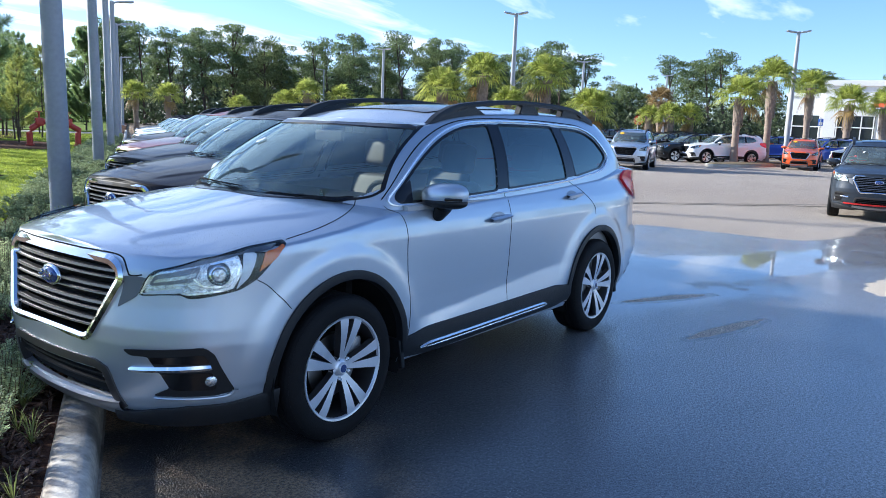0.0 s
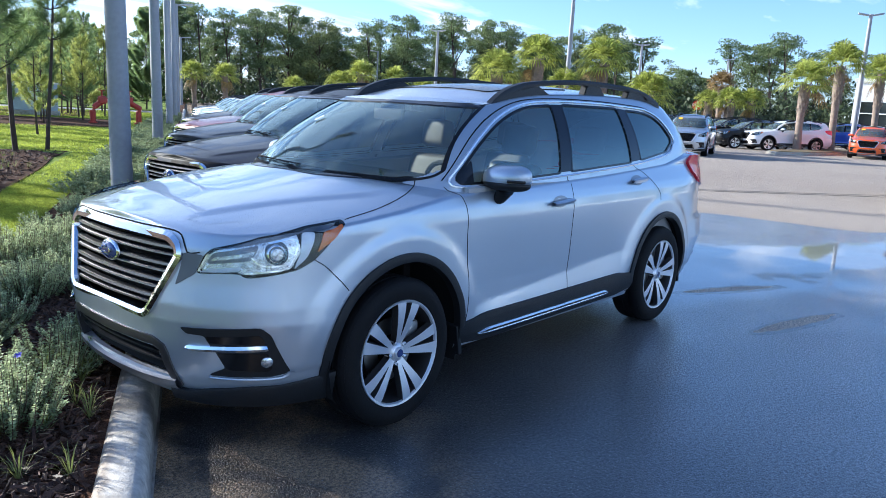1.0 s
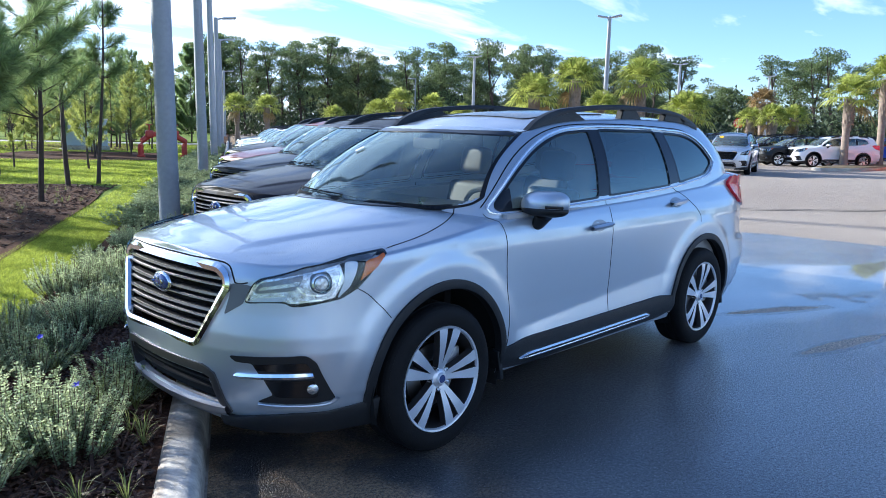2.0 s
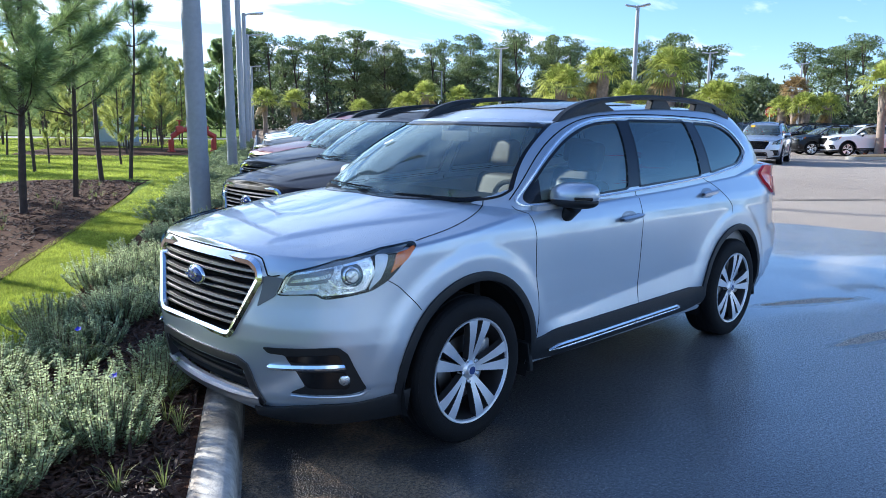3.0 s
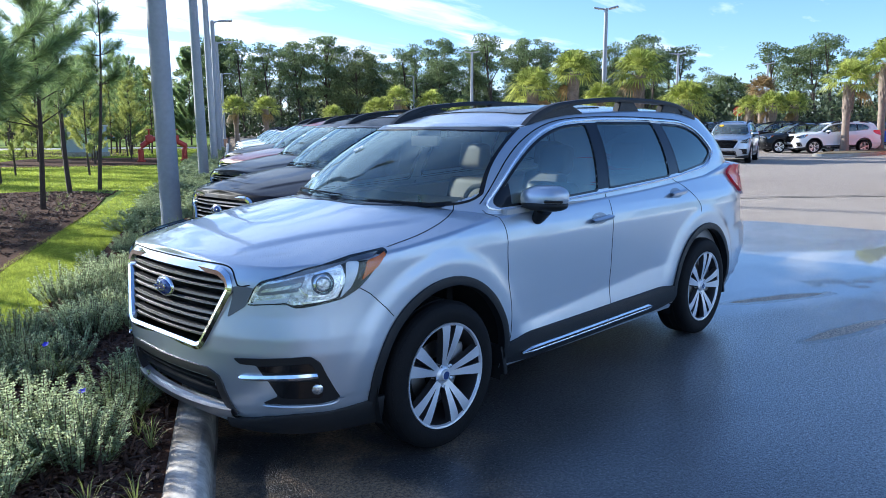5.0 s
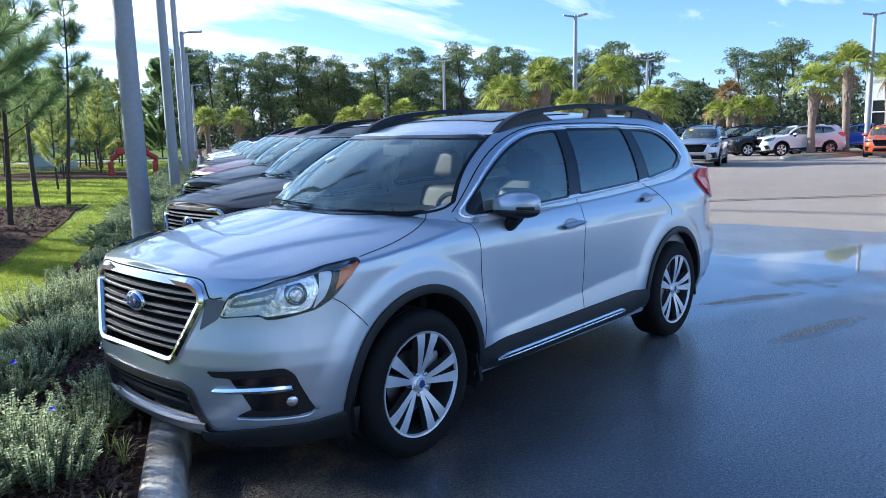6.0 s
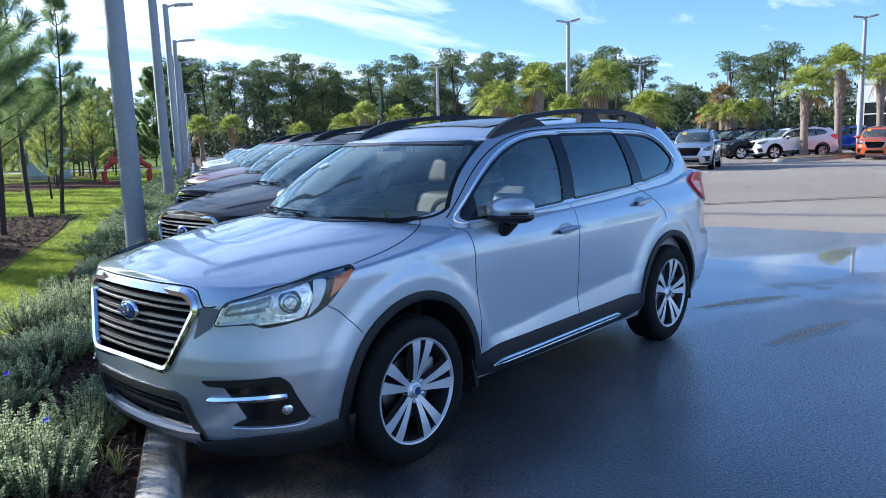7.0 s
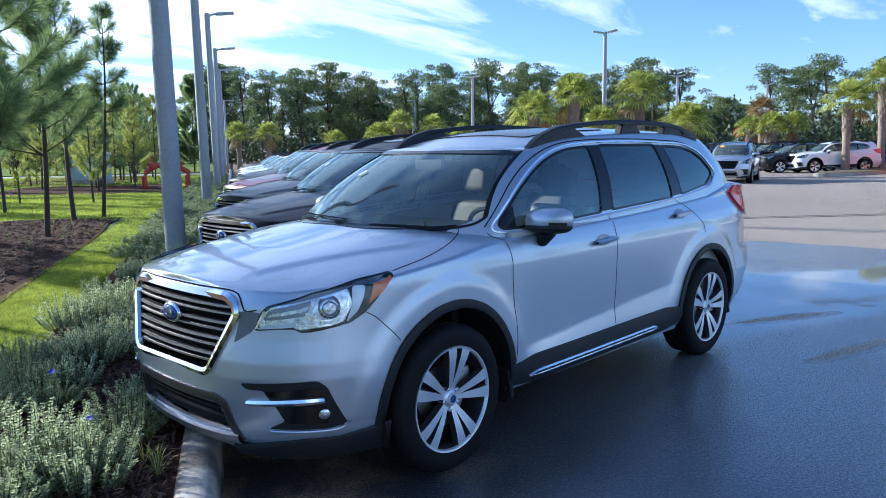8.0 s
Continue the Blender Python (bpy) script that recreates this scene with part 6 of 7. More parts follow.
def monument_sign(at_, face):
    """A low pale sign panel on a plinth, its number a plain bar."""
    ob = tagged(new("monument_sign"), "low pale blue sign panel standing on the lawn", "sign")
    part("plinth", box_bm(2.0, 0.40, 0.22, (0, 0, 0.11), 0.02), M_CONCRETE, ob)
    panel = part("panel", box_bm(1.85, 0.26, 1.20, (0, 0, 0.82), 0.03), M_PALEBLUE, ob)
    part("coping", box_bm(1.95, 0.32, 0.08, (0, 0, 1.46), 0.015), M_STUCCO, ob)
    part("lettering_bar", box_bm(0.42, 0.02, 0.14, (0.45, -0.138, 0.62), 0.003), M_GLOSSBLACK, panel)
    ob.matrix_basis = pose(*at_, 0, 0, face)


def banner(at_, face):
    """A tall narrow flag on a thin pole, white with a red and a blue field."""
    ob = tagged(new("banner"), "tall narrow white banner with red and blue fields", "banner")
    part("pole", tube_bm([(0, 0, 0), (0, 0, 2.3)], [0.02, 0.012], 8), M_POLEMETAL, ob)
    part("base", lathe_bm([(0.2, 0), (0.2, 0.03), (0.03, 0.05)], 14, "z"), M_POLEMETAL, ob)
    for name, z0, z1, mat in (("flag", 0.35, 1.45, M_WHITE), ("red_field", 1.45, 1.80, M_SIGNRED), ("blue_field", 1.80, 2.25, M_SIGNBLUE)):
        part(name, box_bm(0.42, 0.012, z1 - z0, (0.22, 0, (z0 + z1) / 2), 0.003), mat, ob)
    ob.matrix_basis = pose(*at_, 0, 0, face)


monument_sign(polar(21.1, 40, 0.13), -22)
banner(polar(19.7, 41, 0.13), -20)

# ---------------------------------------------------------------- plants


def leaves_mesh(name, centres, normals, length, width, mat, r, parent=None, jitter=0.5, kite=True):
    """Many small leaves: one kite-shaped quad each."""
    n = len(centres)
    a = normals + r.normal(0, jitter, (n, 3))
    a /= np.linalg.norm(a, axis=1)[:, None]
    b = np.cross(a, r.normal(0, 1, (n, 3)))
    b /= np.linalg.norm(b, axis=1)[:, None] + 1e-9
    ln = (length * r.uniform(0.7, 1.3, n))[:, None]
    wd = (width * r.uniform(0.7, 1.3, n))[:, None]
    v = np.empty((n, 4, 3))
    v[:, 0] = centres
    v[:, 1] = centres + a * ln * 0.5 + b * wd * 0.5
    v[:, 2] = centres + a * ln
    v[:, 3] = centres + a * ln * 0.5 - b * wd * 0.5
    f = np.arange(n * 4).reshape(n, 4)
    return tagged(mesh_object(name, v.reshape(-1, 3), f, mat, parent), kind="stuff")


def broad_tree(height, spread, seed, trunk_r=0.22, clumps=46, per=170, low=0.30, mat=None, leaf=0.25, label="", tall=False):
    """A tree with a leaning trunk, limbs and an uneven crown of leaf clumps."""
    r = rng_of(seed)
    ob = new("tree")
    lean = r.normal(0, 0.03, 2)
    pts = [Vector((lean[0] * height * t + 0.15 * math.sin(3 * t + seed), lean[1] * height * t + 0.15 * math.cos(2.4 * t + seed), height * 0.92 * t)) for t in np.linspace(0, 1, 8)]
    bm = tube_bm(pts, [trunk_r * (1 - 0.85 * t) for t in np.linspace(0, 1, 8)], 7)
    cs = []
    for k in range(clumps):
        t = low + (1 - low) * r.random() ** (0.75 if tall else 1.0)
        w = spread * (0.35 + 0.75 * math.sin(math.pi * min(1, (t - low) / (1 - low) * 0.8 + 0.18))) * (r.random() ** 0.55)
        if tall:
            w *= 0.65 + 0.5 * (t > 0.7)
        a = r.uniform(0, 2 * math.pi)
        c = np.array([lean[0] * height * t + math.cos(a) * w, lean[1] * height * t + math.sin(a) * w, height * t])
        cs.append((c, r.uniform(0.5, 1.0) * spread * 0.33))
        if k % 3 == 0:
            i = min(6, int(max(0.15, t - 0.15) * 7))
            tube_bm([pts[i], (pts[i] + Vector(c)) / 2 + Vector((0, 0, 0.2)), Vector(c)], [trunk_r * 0.35, trunk_r * 0.2, 0.02], 5, bm=bm)
    part("trunk", bm, M_BARK, ob)
    cen, nor = [], []
    for c, rad in cs:
        d = r.normal(0, 1, (per, 3))
        d /= np.linalg.norm(d, axis=1)[:, None]
        rr_ = rad * r.random(per)[:, None] ** 0.4
        cen.append(c + d * rr_ * np.array([1.15, 1.15, 0.62]))
        nor.append(d + np.array([0, 0, 0.3]))
    leaves_mesh("crown", np.vstack(cen), np.vstack(nor), leaf, leaf * 0.55, mat or M_FOLI, r, ob, 0.7)
    return tagged(ob, label or "dark green broadleaf tree in the wood", "tree", "trees of the far wood")


# the far wood: several kinds of tree, repeated at different turns and sizes
kinds = [broad_tree(14, 3.6, 11, label="tall dark pine in the far wood", low=0.30, clumps=60, tall=True),
         broad_tree(13, 3.4, 12, low=0.22, clumps=60, label="olive green oak in the far wood", mat=M_FOLI3),
         broad_tree(14.2, 2.6, 13, low=0.52, clumps=24, per=120, tall=True, label="tall thin-crowned pine in the far wood"),
         broad_tree(11, 3.8, 14, low=0.12, clumps=64, label="full dark oak in the far wood"),
         broad_tree(9, 3.4, 15, low=0.08, clumps=60, label="low bushy tree at the wood's edge")]
rw = rng_of(77)
spots = []
for az in np.arange(28.5, 63.0, 1.0):
    spots.append((az + rw.uniform(-0.4, 0.4), rw.uniform(100, 116), int(rw.choice([0, 0, 1, 2, 2, 3])), rw.uniform(0.85, 1.04)))
for az in np.arange(28.0, 97.0, 1.1):
    spots.append((az + rw.uniform(-0.5, 0.5), rw.uniform(118, 134), int(rw.choice([1, 3, 3, 4])), rw.uniform(0.74, 0.96) if az < 66 else rw.uniform(0.56, 0.68)))
for az in np.arange(99.0, 352.0, 3.2):               # unseen trees added round the rest for the paint to reflect
    spots.append((az + rw.uniform(-1, 1), rw.uniform(112, 134), int(rw.choice([0, 1, 3, 3])), rw.uniform(0.85, 1.05)))
for az, d, k, sc in ((69.5, 112, 2, 0.98), (70.4, 118, 0, 1.0), (72.2, 114, 2, 0.96), (73.2, 112, 2, 1.06), (71.4, 120, 2, 1.05), (74.4, 118, 2, 0.92), (75.6, 120, 1, 0.85), (78.0, 122, 0, 0.95), (79.2, 120, 2, 0.9),
                     (83.5, 124, 2, 0.95), (85.0, 122, 0, 0.92), (88, 120, 2, 0.95), (91, 118, 0, 0.95), (60.9, 104, 0, 1.06), (62.6, 110, 2, 0.92), (64.2, 118, 4, 0.95), (66.0, 118, 4, 1.05), (67.3, 116, 4, 0.9)):
    spots.append((az, d, k, sc))
used = set()
for az, d, k, sc in spots:
    m = pose(*polar(az, d), 0, 0, rw.uniform(0, 360))
    if k in used:
        ob = copy_thing(kinds[k], m)
    else:
        ob, _ = kinds[k], used.add(k)
        ob.matrix_basis = m
    ob.scale = (sc * rw.uniform(0.9, 1.15), sc * rw.uniform(0.9, 1.15), sc * (0.91 if az < 60 else 0.85))
# undergrowth that closes the wood near the ground
r = rng_of(31)
cen = []
for az in np.arange(-16, 100, 0.22):
    d = r.uniform(96, 122)
    p = polar(az, d)
    h = r.uniform(2.0, 6.0)
    n = 90
    q = r.normal(0, 1, (n, 3)) * np.array([1.1, 1.1, h * 0.32]) + np.array([p.x, p.y, h * 0.5])
    cen.append(q)
cen = np.vstack(cen)
cen[:, 2] = np.abs(cen[:, 2])
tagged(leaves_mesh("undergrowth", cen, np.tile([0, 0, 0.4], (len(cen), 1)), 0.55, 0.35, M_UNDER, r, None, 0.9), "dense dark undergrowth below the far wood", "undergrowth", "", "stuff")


def palm(height, crown, seed, dry=False, fans=25):
    """A cabbage palm: trunk crossed with old leaf stubs under a round head of fan fronds."""
    r = rng_of(seed)
    ob = new("palm_tree")
    pts = [Vector((0.05 * math.sin(t * 3 + seed), 0.05 * math.cos(t * 2 + seed), height * t)) for t in np.linspace(0, 1, 9)]
    part("trunk", tube_bm(pts, [0.27, 0.22, 0.20, 0.195, 0.20, 0.22, 0.27, 0.28, 0.19], 12), M_PALMTRUNK, ob)
    bm = bmesh.new()
    for k in range(70):
        t = 0.55 + 0.43 * k / 70
        a = k * 2.4
        o = Vector((math.cos(a), math.sin(a), 0))
        base = Vector((0, 0, height * t)) + o * 0.21
        tube_bm([base, base + o * 0.06 + Vector((0, 0, 0.14)), base + o * 0.08 + Vector((0, 0, 0.26))], [0.034, 0.026, 0.012], 5, bm=bm)
    part("leaf_base", bm, M_PALMTRUNK, ob)
    top = np.array([0, 0, height])
    for wet in (0, 1):
        vs, fs = [], []
        count = fans if not wet else 1
        for k in range(count):
            a = k * 2.399 + r.uniform(-0.3, 0.3)
            up = (1.45 - 1.80 * (k / count)) if not wet else r.uniform(-1.1, -0.5)
            o = np.array([math.cos(a) * math.cos(up), math.sin(a) * math.cos(up), math.sin(up)])
            side = np.cross(o, [0, 0, 1]); side /= np.linalg.norm(side) + 1e-9
            nor = np.cross(side, o)
            stem = crown * r.uniform(0.42, 0.55)
            c = top + o * stem
            n0 = len(vs)
            vs += [top + side * 0.02, top - side * 0.02, c]
            fs.append((n0, n0 + 1, n0 + 2))
            blades = 20
            for j in range(blades):
                b = (j / (blades - 1) - 0.5) * 3.6
                d = o * math.cos(b) + side * math.sin(b)
                ln = crown * 0.66 * (0.75 + 0.25 * math.cos(b)) * r.uniform(0.85, 1.1)
                w = np.cross(d, nor); w /= np.linalg.norm(w) + 1e-9
                mid = c + d * ln * 0.55 + nor * 0.02
                tip = c + d * ln + np.array([0, 0, -0.30 * ln - 0.14 * r.random()])
                n0 = len(vs)
                wd = 0.027 * crown
                vs += [c, mid + w * wd, tip, mid - w * wd]
                fs.append((n0, n0 + 1, n0 + 2, n0 + 3))
        mesh_object("dry_fronds" if wet else "fronds", vs, fs, M_PALMDRY if (wet or dry) else M_PALM, ob)
    return tagged(ob, "cabbage palm with yellow-green fan fronds", "palm tree", "palms in the car park")


PALMS = [(52.75, 38, 3.5, 1.45), (55.7, 38, 4.35, 1.4), (60.35, 38, 4.25, 1.5), (63.7, 41, 2.9, 1.5), (73.9, 47, 4.1, 1.55), (75.9, 50, 5.3, 1.6), (78.3, 58, 5.4, 1.5),
         (80.7, 54, 4.2, 1.5), (82.8, 52, 4.0, 1.4), (42.8, 55, 3.7, 1.25), (41.3, 55, 2.9, 1.2), (45.3, 55, 3.4, 1.2), (31.05, 70, 3.4, 1.4), (33.15, 68, 3.3, 1.4),
         (67.9, 56, 3.0, 1.1), (69.3, 55, 3.1, 1.2), (70.7, 56, 3.1, 1.2), (38, 60, 2.6, 1.1), (47.5, 60, 3.0, 1.1), (57.7, 41, 3.1, 1.2)]
for i, (az, d, z, cr) in enumerate(PALMS):
    palm(z - 0.35, cr, 100 + i).matrix_basis = pose(*polar(az, d), 0, 0, i * 77)
dead = palm(3.9, 1.2, 140, dry=True)
dead.matrix_basis = pose(*polar(68.6, 58))
tagged(dead, "cabbage palm with dead brown fronds")


def pine(height, seed, density=0.62, mat=None, start=0.27, reach=1.15, blade=0.22):
    """A young slash pine: bare lower stem, whorls of rising boughs and long needles in brushes."""
    r = rng_of(seed)
    ob = new("young_pine")
    lean = r.normal(0, 0.025, 2)
    stem = [Vector((lean[0] * height * t + 0.05 * math.sin(5 * t + seed), lean[1] * height * t + 0.05 * math.cos(4 * t + seed), height * t)) for t in np.linspace(0, 1, 10)]
    bm = tube_bm(stem, [0.042 * height / 4 * (1 - 0.88 * t) for t in np.linspace(0, 1, 10)], 8)
    cen, nor = [], []
    z = start
    while z < 0.99:
        base = np.array([lean[0] * height * z, lean[1] * height * z, height * z])
        for b in range(int(r.integers(3, 6))):
            a = r.uniform(0, 2 * math.pi)
            L_ = reach * (1.12 - z) ** 0.75 * r.uniform(0.5, 1.15) + 0.12
            up = r.uniform(0.15, 0.75) + 0.4 * z
            d = np.array([math.cos(a) * math.cos(up), math.sin(a) * math.cos(up), math.sin(up)])
            tip = base + d * L_ + np.array([0, 0, 0.10 * L_])
            mid = base + d * L_ * 0.5 - np.array([0, 0, 0.04])
            tube_bm([Vector(base), Vector(mid), Vector(tip)], [0.014, 0.010, 0.004], 4, bm=bm, cap=False)
            n = int(210 * density * (0.4 + L_))
            t = (0.30 + 0.74 * r.random(n) ** 0.7)[:, None]        # brushes towards the tips
            p = base * (1 - t) ** 2 + mid * 2 * t * (1 - t) + tip * t ** 2
            cen.append(p)
            nor.append(np.tile(d * 0.75, (n, 1)))
        z += r.uniform(0.045, 0.095)
    n = int(160 * density)
    cen.append(np.array([lean[0] * height, lean[1] * height, height]) + np.c_[np.zeros((n, 2)), r.uniform(-0.35, 0.05, n)])
    nor.append(np.tile([0, 0, 0.8], (n, 1)))
    part("stem", bm, M_BARK, ob)
    leaves_mesh("needle_foliage", np.vstack(cen), np.vstack(nor), blade, 0.017 if mat else 0.008, mat or M_NEEDLE, r, ob, 0.55)
    return tagged(ob, "slender young pine in the mulch bed", "pine tree", "young pines beyond the lawn")


pines = [pine(5.6, 201, 2.1, None, 0.26, 1.4, 0.25), pine(5.0, 202, 1.8, None, 0.34, 1.05, 0.25), pine(5.4, 203, 2.0, None, 0.30, 1.25, 0.25), pine(4.6, 204, 1.8, None, 0.30, 1.15, 0.25), pine(5.2, 205, 1.7, None, 0.50, 0.66, 0.24)]
# the last two are added out of view, to shade bonnet, bed and asphalt
near = [(4.57, 14.21, 4), (3.75, 13.75, 1), (2.13, 10.77, 2), (0.78, 8.84, 0), (3.46, 17.67, 3), (0.2, 13.4, 3), (-0.8, 11.4, 2), (-1.35, 5.8, 0), (-3.0, 6.9, 1)]
light = [pine(6.0, 211, 0.85, M_FOLI2, 0.2, 1.3, 0.24), pine(5.4, 212, 0.85, M_FOLI2, 0.18, 1.4, 0.24), pine(6.5, 213, 0.9, M_NEEDLE, 0.15, 1.3, 0.22)]
for o in light:
    tagged(o, "bushy yellow-green young pine further across the lawn", "pine tree", "young pines beyond the lawn")
placed = [(x, y, pines[k]) for x, y, k in near]
rp = rng_of(12)
for x, y in ((7.27, 25.62), (8.47, 29.8), (10.86, 29.8), (15.0, 37.3), (16.1, 38.3)):
    placed.append((x, y, light[int(rp.integers(0, 3))]))
for k in range(64):
    az, d = rp.uniform(4, 26.5), rp.uniform(24, 62)
    p = polar(az, d)
    if (p - KS * p.dot(KS)).dot(KN) < -4:
        placed.append((p.x, p.y, light[int(rp.integers(0, 3))]))
for k in range(30):
    az, d = rp.uniform(-4, 27.5), rp.uniform(60, 95)
    p = polar(az, d)
    placed.append((p.x, p.y, light[int(rp.integers(0, 3))]))
full = pine(6.6, 221, 4.0, M_NEEDLE, 0.06, 2.0, 0.30)
tagged(full, "dense dark green conifer beyond the red pipes", "conifer tree", "young pines beyond the lawn")
full.matrix_basis = pose(*polar(27.9, 60, 0.12))
seen = set()
for x, y, src in placed:
    m = pose(x, y, 0.12, 0, 0, rp.uniform(0, 360))
    away = math.hypot(x - EYE.x, y - EYE.y)
    sc = rp.uniform(0.9, 1.08) if away < 23 else (1.6 + away * rp.uniform(0.045, 0.072)) / 5.9
    if src in seen:
        ob = copy_thing(src, m)
    else:
        ob, _ = src, seen.add(src)
        ob.matrix_basis = m
    ob.scale = (sc, sc, sc)


def sage(seed, stems=44, height=0.40, spread=0.26, tips=True, leaf=0.021, rows=19):
    """A low grey-green shrub: many upright stems with pairs of small leaves, paler at the tips to put in sunlight."""
    r = rng_of(seed)
    ob = new("sage_shrub")
    bm = bmesh.new()
    low_c, low_n, top_c, top_n = [], [], [], []
    for k in range(stems):
        a, w = r.uniform(0, 2 * math.pi), spread * math.sqrt(r.random())
        h = height * r.uniform(0.55, 1.12) * (1.05 - 0.35 * w / spread)
        b = np.array([math.cos(a) * w * 0.55, math.sin(a) * w * 0.55, 0])
        tip = np.array([math.cos(a) * w * 1.08, math.sin(a) * w * 1.08, h]) + r.normal(0, 0.018, 3)
        mid = (b + tip) / 2 + np.array([math.cos(a), math.sin(a), 0]) * 0.03 * r.random()
        tube_bm([Vector(b), Vector(mid), Vector(tip)], [0.004, 0.003, 0.0015], 3, bm=bm, cap=False)
        for t in np.linspace(0.22, 1.0, rows):
            p = b * (1 - t) ** 2 + mid * 2 * t * (1 - t) + tip * t ** 2
            turn = r.uniform(0, math.pi) + t * 9
            for s in (0, 1, 2, 3):
                ang = turn + s * 1.57
                d = np.array([math.cos(ang), math.sin(ang), 0.55])
                (top_c if t > 0.72 else low_c).append(p)
                (top_n if t > 0.72 else low_n).append(d)
    tagged(part("stem", bm, M_TWIG, ob), kind="stuff")
    leaves_mesh("foliage", np.array(low_c), np.array(low_n), leaf, leaf * 0.55, M_SAGE, r, ob, 0.3)
    leaves_mesh("tip_foliage", np.array(top_c), np.array(top_n), leaf * 0.8, leaf * 0.5, M_SAGE2 if tips else M_SAGE, r, ob, 0.3)
    return tagged(ob, "low grey-green sage shrub in the mulch", "shrub", "shrubs in the planting bed")


shrubs = [sage(301, 60), sage(302, 74, 0.44, 0.30), sage(303, 50, 0.35, 0.24), sage(304, 66, 0.38, 0.30, tips=False), sage(305, 54, 0.32, 0.27, tips=False)]
light_shrubs = [sage(311, 30, 0.38, 0.34, False, 0.05, 8), sage(312, 34, 0.34, 0.34, False, 0.05, 8)]
rs = rng_of(41)
seen = set()
spots = []
s = -3.6
while s < 46:
    close = s < 7
    step = 0.40 if close else 0.55
    for n in ((-1.24, -1.55, -1.86) if close else (-1.2, -1.55, -1.88)):
        if rs.random() < (0.27 if close else 0.04) or (s < -0.9 and n > -1.5):
            continue
        spots.append((s + rs.uniform(-0.15, 0.15), n + rs.uniform(-0.13, 0.13), close))
    s += step
spots += [(-1.15, -1.56, True), (-1.38, -1.72, True), (-1.62, -1.60, True), (-0.80, -1.22, True), (-0.86, -1.52, True), (-0.55, -1.36, True), (-1.05, -1.78, True)]
for s, n, close in spots:
    pool = shrubs if close else light_shrubs
    if math.hypot(s - (EYE_S + 10.9), n + 1.325) < 0.4:
        continue
    src = pool[int(rs.integers(0, len(pool)))]
    m = pose(*kerb_point(s, n, 0.12), 0, 0, rs.uniform(0, 360))
    if src in seen:
        ob = copy_thing(src, m)
    else:
        ob, _ = src, seen.add(src)
        ob.matrix_basis = m
    sc = rs.uniform(0.75, 1.05)
    ob.scale = (sc, sc, sc * rs.uniform(0.56, 0.80))

# blue flowers among the shrubs
def flower(x, y, z):
    ob = tagged(new("flower"), "small blue flower among the sage", "flower", "blue flowers")
    bm = bmesh.new()
    for k in range(5):
        a = 2 * math.pi * k / 5
        c = Vector((math.cos(a), math.sin(a), 0.25))
        w = Vector((-math.sin(a), math.cos(a), 0))
        bm.faces.new([bm.verts.new(p) for p in (Vector(), c * 0.012 + w * 0.009, c * 0.021, c * 0.012 - w * 0.009)])
    part("petals", bm, M_FLOWER, ob, smooth=False)
    part("stalk", tube_bm([(0, 0, -z + 0.13), (0.004, 0, -z / 2 + 0.06), (0, 0, 0)], 0.002, 4), M_NEEDLE, ob)
    ob.matrix_basis = pose(x, y, z, 20, -25, 0)


for p in ((-1.34, 0.14, 0.38), (-1.9, 0.45, 0.36), (-1.2, 1.0, 0.40)):
    flower(*p)

# bark chips in the open mulch, grass blades, fallen twigs
r = rng_of(51)


def scatter_chips(count, s0, s1, n0, n1):
    vs, fs = [], []
    for k in range(count):
        c = np.array(kerb_point(r.uniform(s0, s1), r.uniform(n0, n1), 0.132 + r.uniform(0, 0.012)))
        a, tl = r.uniform(0, math.pi), r.normal(0, 0.36, 2)
        L_, W_, T_ = 0.010 + 0.055 * r.random() ** 1.7, r.uniform(0.004, 0.015), r.uniform(0.003, 0.011)
        d = np.array([math.cos(a), math.sin(a), tl[0]])
        w = np.array([-math.sin(a), math.cos(a), tl[1]])
        up = np.array([0, 0, 1.0])
        n0_ = len(vs)
        e = r.uniform(0.25, 1.0, 4)
        for sx_, sy_, sz_ in ((-1, -e[0], 0), (1, -e[1], 0), (0.9, e[2], 0), (-0.8, e[3], 0), (-0.8, -0.8 * e[0], 1), (0.85, -0.7 * e[1], 1), (0.7, 0.8 * e[2], 1), (-0.6, 0.8 * e[3], 1)):
            vs.append(c + d * sx_ * L_ + w * sy_ * W_ + up * sz_ * T_)
        for f in ((4, 5, 6, 7), (0, 1, 5, 4), (1, 2, 6, 5), (2, 3, 7, 6), (3, 0, 4, 7)):
            fs.append(tuple(n0_ + i for i in f))
    return mesh_object("bark_chips", vs, fs, M_CHIP)


tagged(scatter_chips(9000, -3.2, 2.6, -1.75, -0.875), "loose dark bark chips on the bed", "mulch", "", "stuff")
bed2 = scatter_chips(4200, 4, 14, -5.8, -2.95)
bed2.location.z = 0.02
tagged(bed2, "loose dark bark chips round the pines", "mulch", "", "stuff")


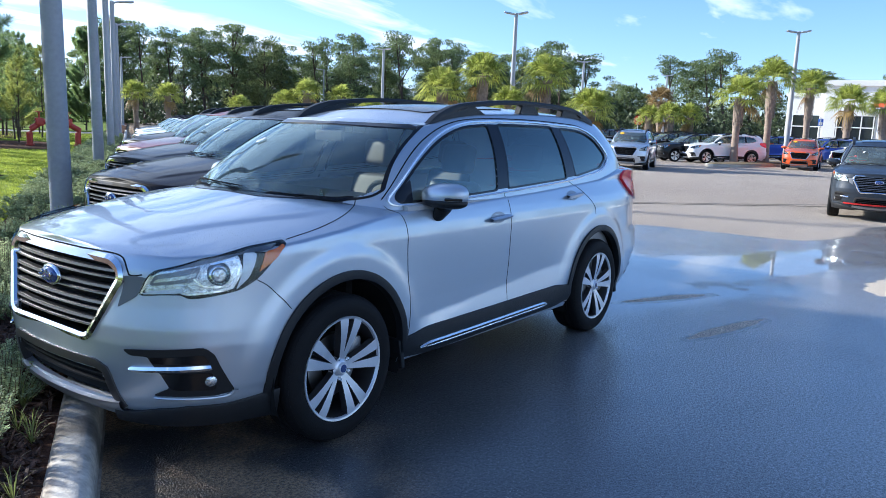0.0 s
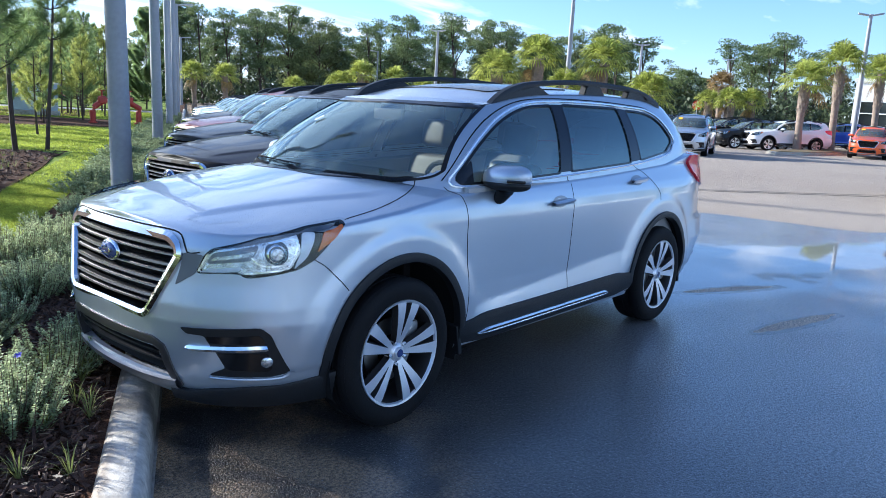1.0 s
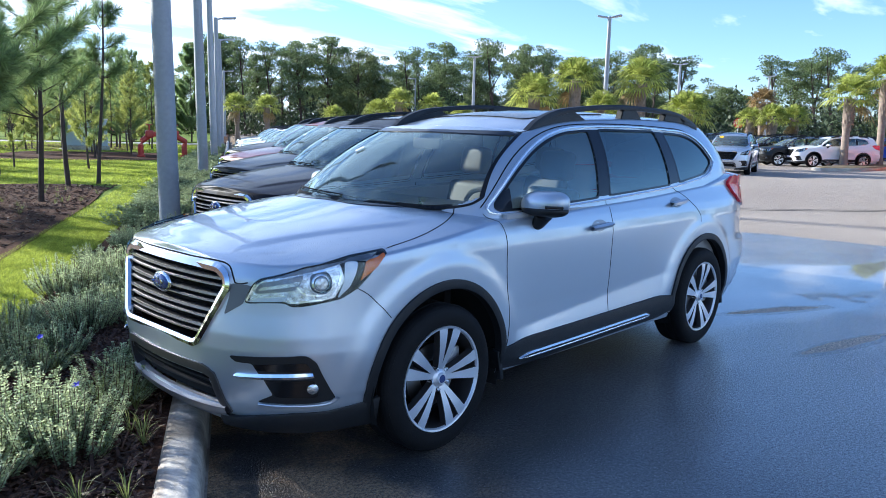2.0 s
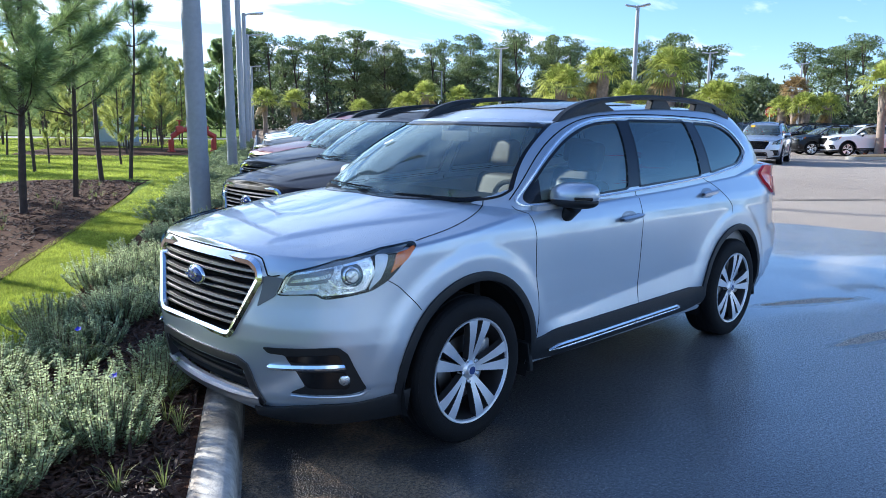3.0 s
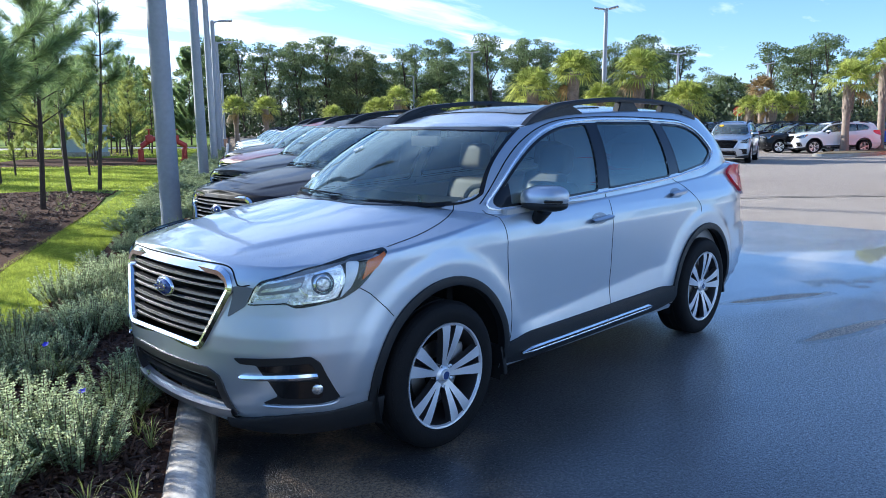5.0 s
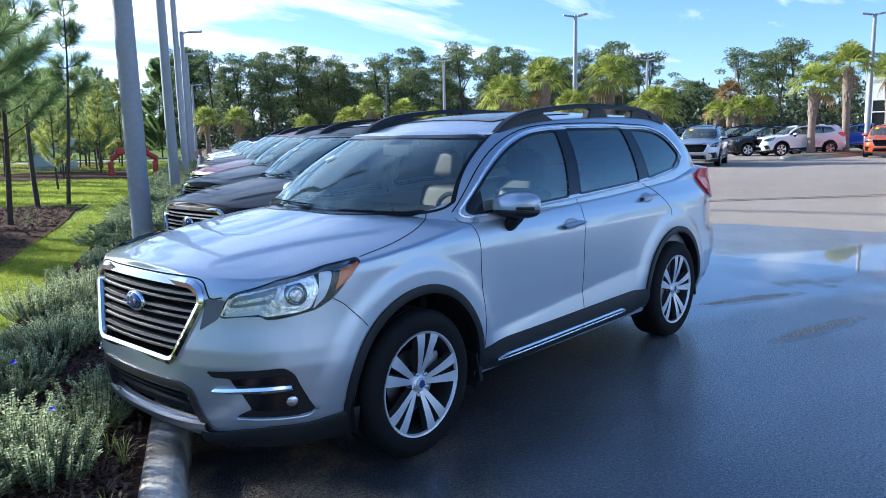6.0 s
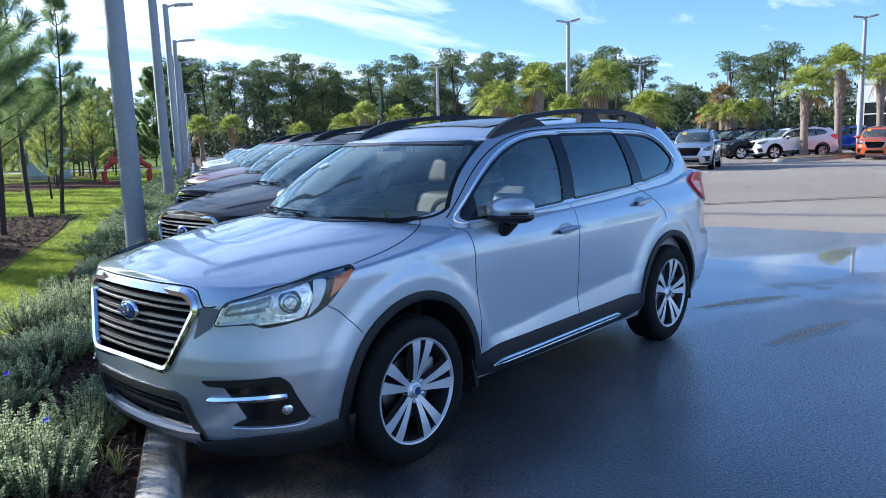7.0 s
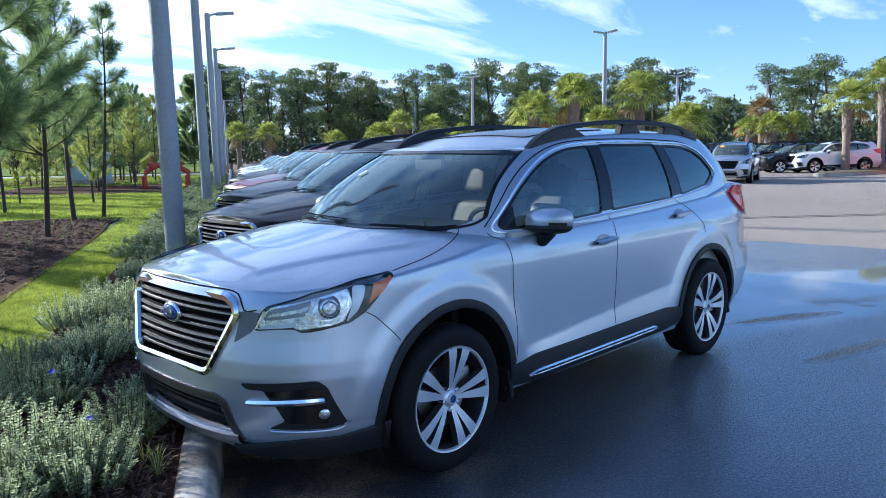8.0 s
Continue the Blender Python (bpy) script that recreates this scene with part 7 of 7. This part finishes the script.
def grass(name, count, s0, s1, n0, n1, h, w, seed, z=0.125, skip=None):
    q = rng_of(seed)
    s, n = q.uniform(s0, s1, count), q.uniform(n0, n1, count)
    if skip is not None:
        ok = ~skip(s, n)
        s, n = s[ok], n[ok]
    m = len(s)
    p = np.outer(s, np.array(KS)) + np.outer(n, np.array(KN))
    p[:, 2] = z
    a = q.uniform(0, 2 * math.pi, m)
    d = np.c_[np.cos(a), np.sin(a), np.zeros(m)]
    hh = (h * q.uniform(0.5, 1.25, m))[:, None]
    lean = np.c_[q.normal(0, 0.45, (m, 2)), np.ones(m)]
    v = np.empty((m, 3, 3))
    v[:, 0], v[:, 1], v[:, 2] = p - d * w, p + d * w, p + lean * hh
    return mesh_object(name, v.reshape(-1, 3), np.arange(m * 3).reshape(m, 3), M_GRASS)


def in_bed(s, n):
    return ((s < 14.2) & (n < -2.87) & (n > -6.05)) | ((s > 25.7) & (s < 32.8) & (n < -3) & (n > -9.3))


for nm, args in (("grass", (95000, 0.0, 8, -3.1, -2.03, 0.036, 0.003, 61)), ("grass", (110000, 8, 24, -8, -2.05, 0.042, 0.006, 62)),
                 ("grass", (80000, 15, 47, -16, -2.1, 0.06, 0.013, 63)), ("grass", (9000, 4, 16, -14, -6.0, 0.08, 0.012, 64))):
    tagged(grass(nm, *args, skip=in_bed), "mown sunlit grass blades", "grass", "", "stuff")
# weeds: taller tufts in the bed
tufts = [(-1.3, -0.92), (-0.3, -1.0), (-2.6, -1.3), (0.4, -1.5), (-0.6, -1.75), (1.5, -2.0), (9.5, -3.9), (7.5, -4.4), (11, -3.6), (6.2, -3.7), (8.4, -3.6), (7.0, -3.9),
         (10.2, -4.3), (12.5, -3.9), (5.4, -4.0), (13.6, -3.7), (8.9, -4.8)]
qt = rng_of(390)
tufts += [(qt.uniform(-2.4, 0.2), qt.uniform(-1.35, -0.88)) for k in range(16)] + [(qt.uniform(4.5, 13.5), qt.uniform(-5.2, -3.0)) for k in range(18)]
for k, (s, n) in enumerate(tufts):
    q = rng_of(400 + k)
    vs, fs = [], []
    for j in range(18):
        a = q.uniform(0, 2 * math.pi)
        o = np.array([math.cos(a), math.sin(a), 0])
        w = np.array([-math.sin(a), math.cos(a), 0]) * 0.0022
        h, out = q.uniform(0.05, 0.15), q.uniform(0.03, 0.12)
        n0 = len(vs)
        vs += [-w, w, o * out * 0.5 + w + [0, 0, h * 0.75], o * out * 0.5 - w + [0, 0, h * 0.75], o * out + [0, 0, h]]
        fs += [(n0, n0 + 1, n0 + 2, n0 + 3), (n0 + 3, n0 + 2, n0 + 4)]
    ob = tagged(new("grass_tuft"), "tuft of weedy grass growing through the mulch", "grass", "weeds in the mulch")
    tagged(mesh_object("blade", vs, fs, M_WEED, ob), kind="stuff")
    ob.matrix_basis = pose(*kerb_point(s, n, 0.13))

# dry stalks and fallen twigs on the open mulch
q = rng_of(480)
bm = bmesh.new()
for k in range(150):
    c = kerb_point(q.uniform(-2.6, 0.9), q.uniform(-1.55, -0.88), 0.150)
    a, ln = q.uniform(0, 2 * math.pi), q.uniform(0.03, 0.11)
    d = Vector((math.cos(a), math.sin(a), q.uniform(-0.08, 0.45)))
    tube_bm([c, c + d * ln * 0.5 + Vector((0, 0, 0.004)), c + d * ln], [0.0016, 0.0014, 0.0008], 4, bm=bm)
tagged(part("fallen_twigs", bm, M_STRAW), "dry pale twigs scattered on the bark mulch", "twigs", "", "stuff")
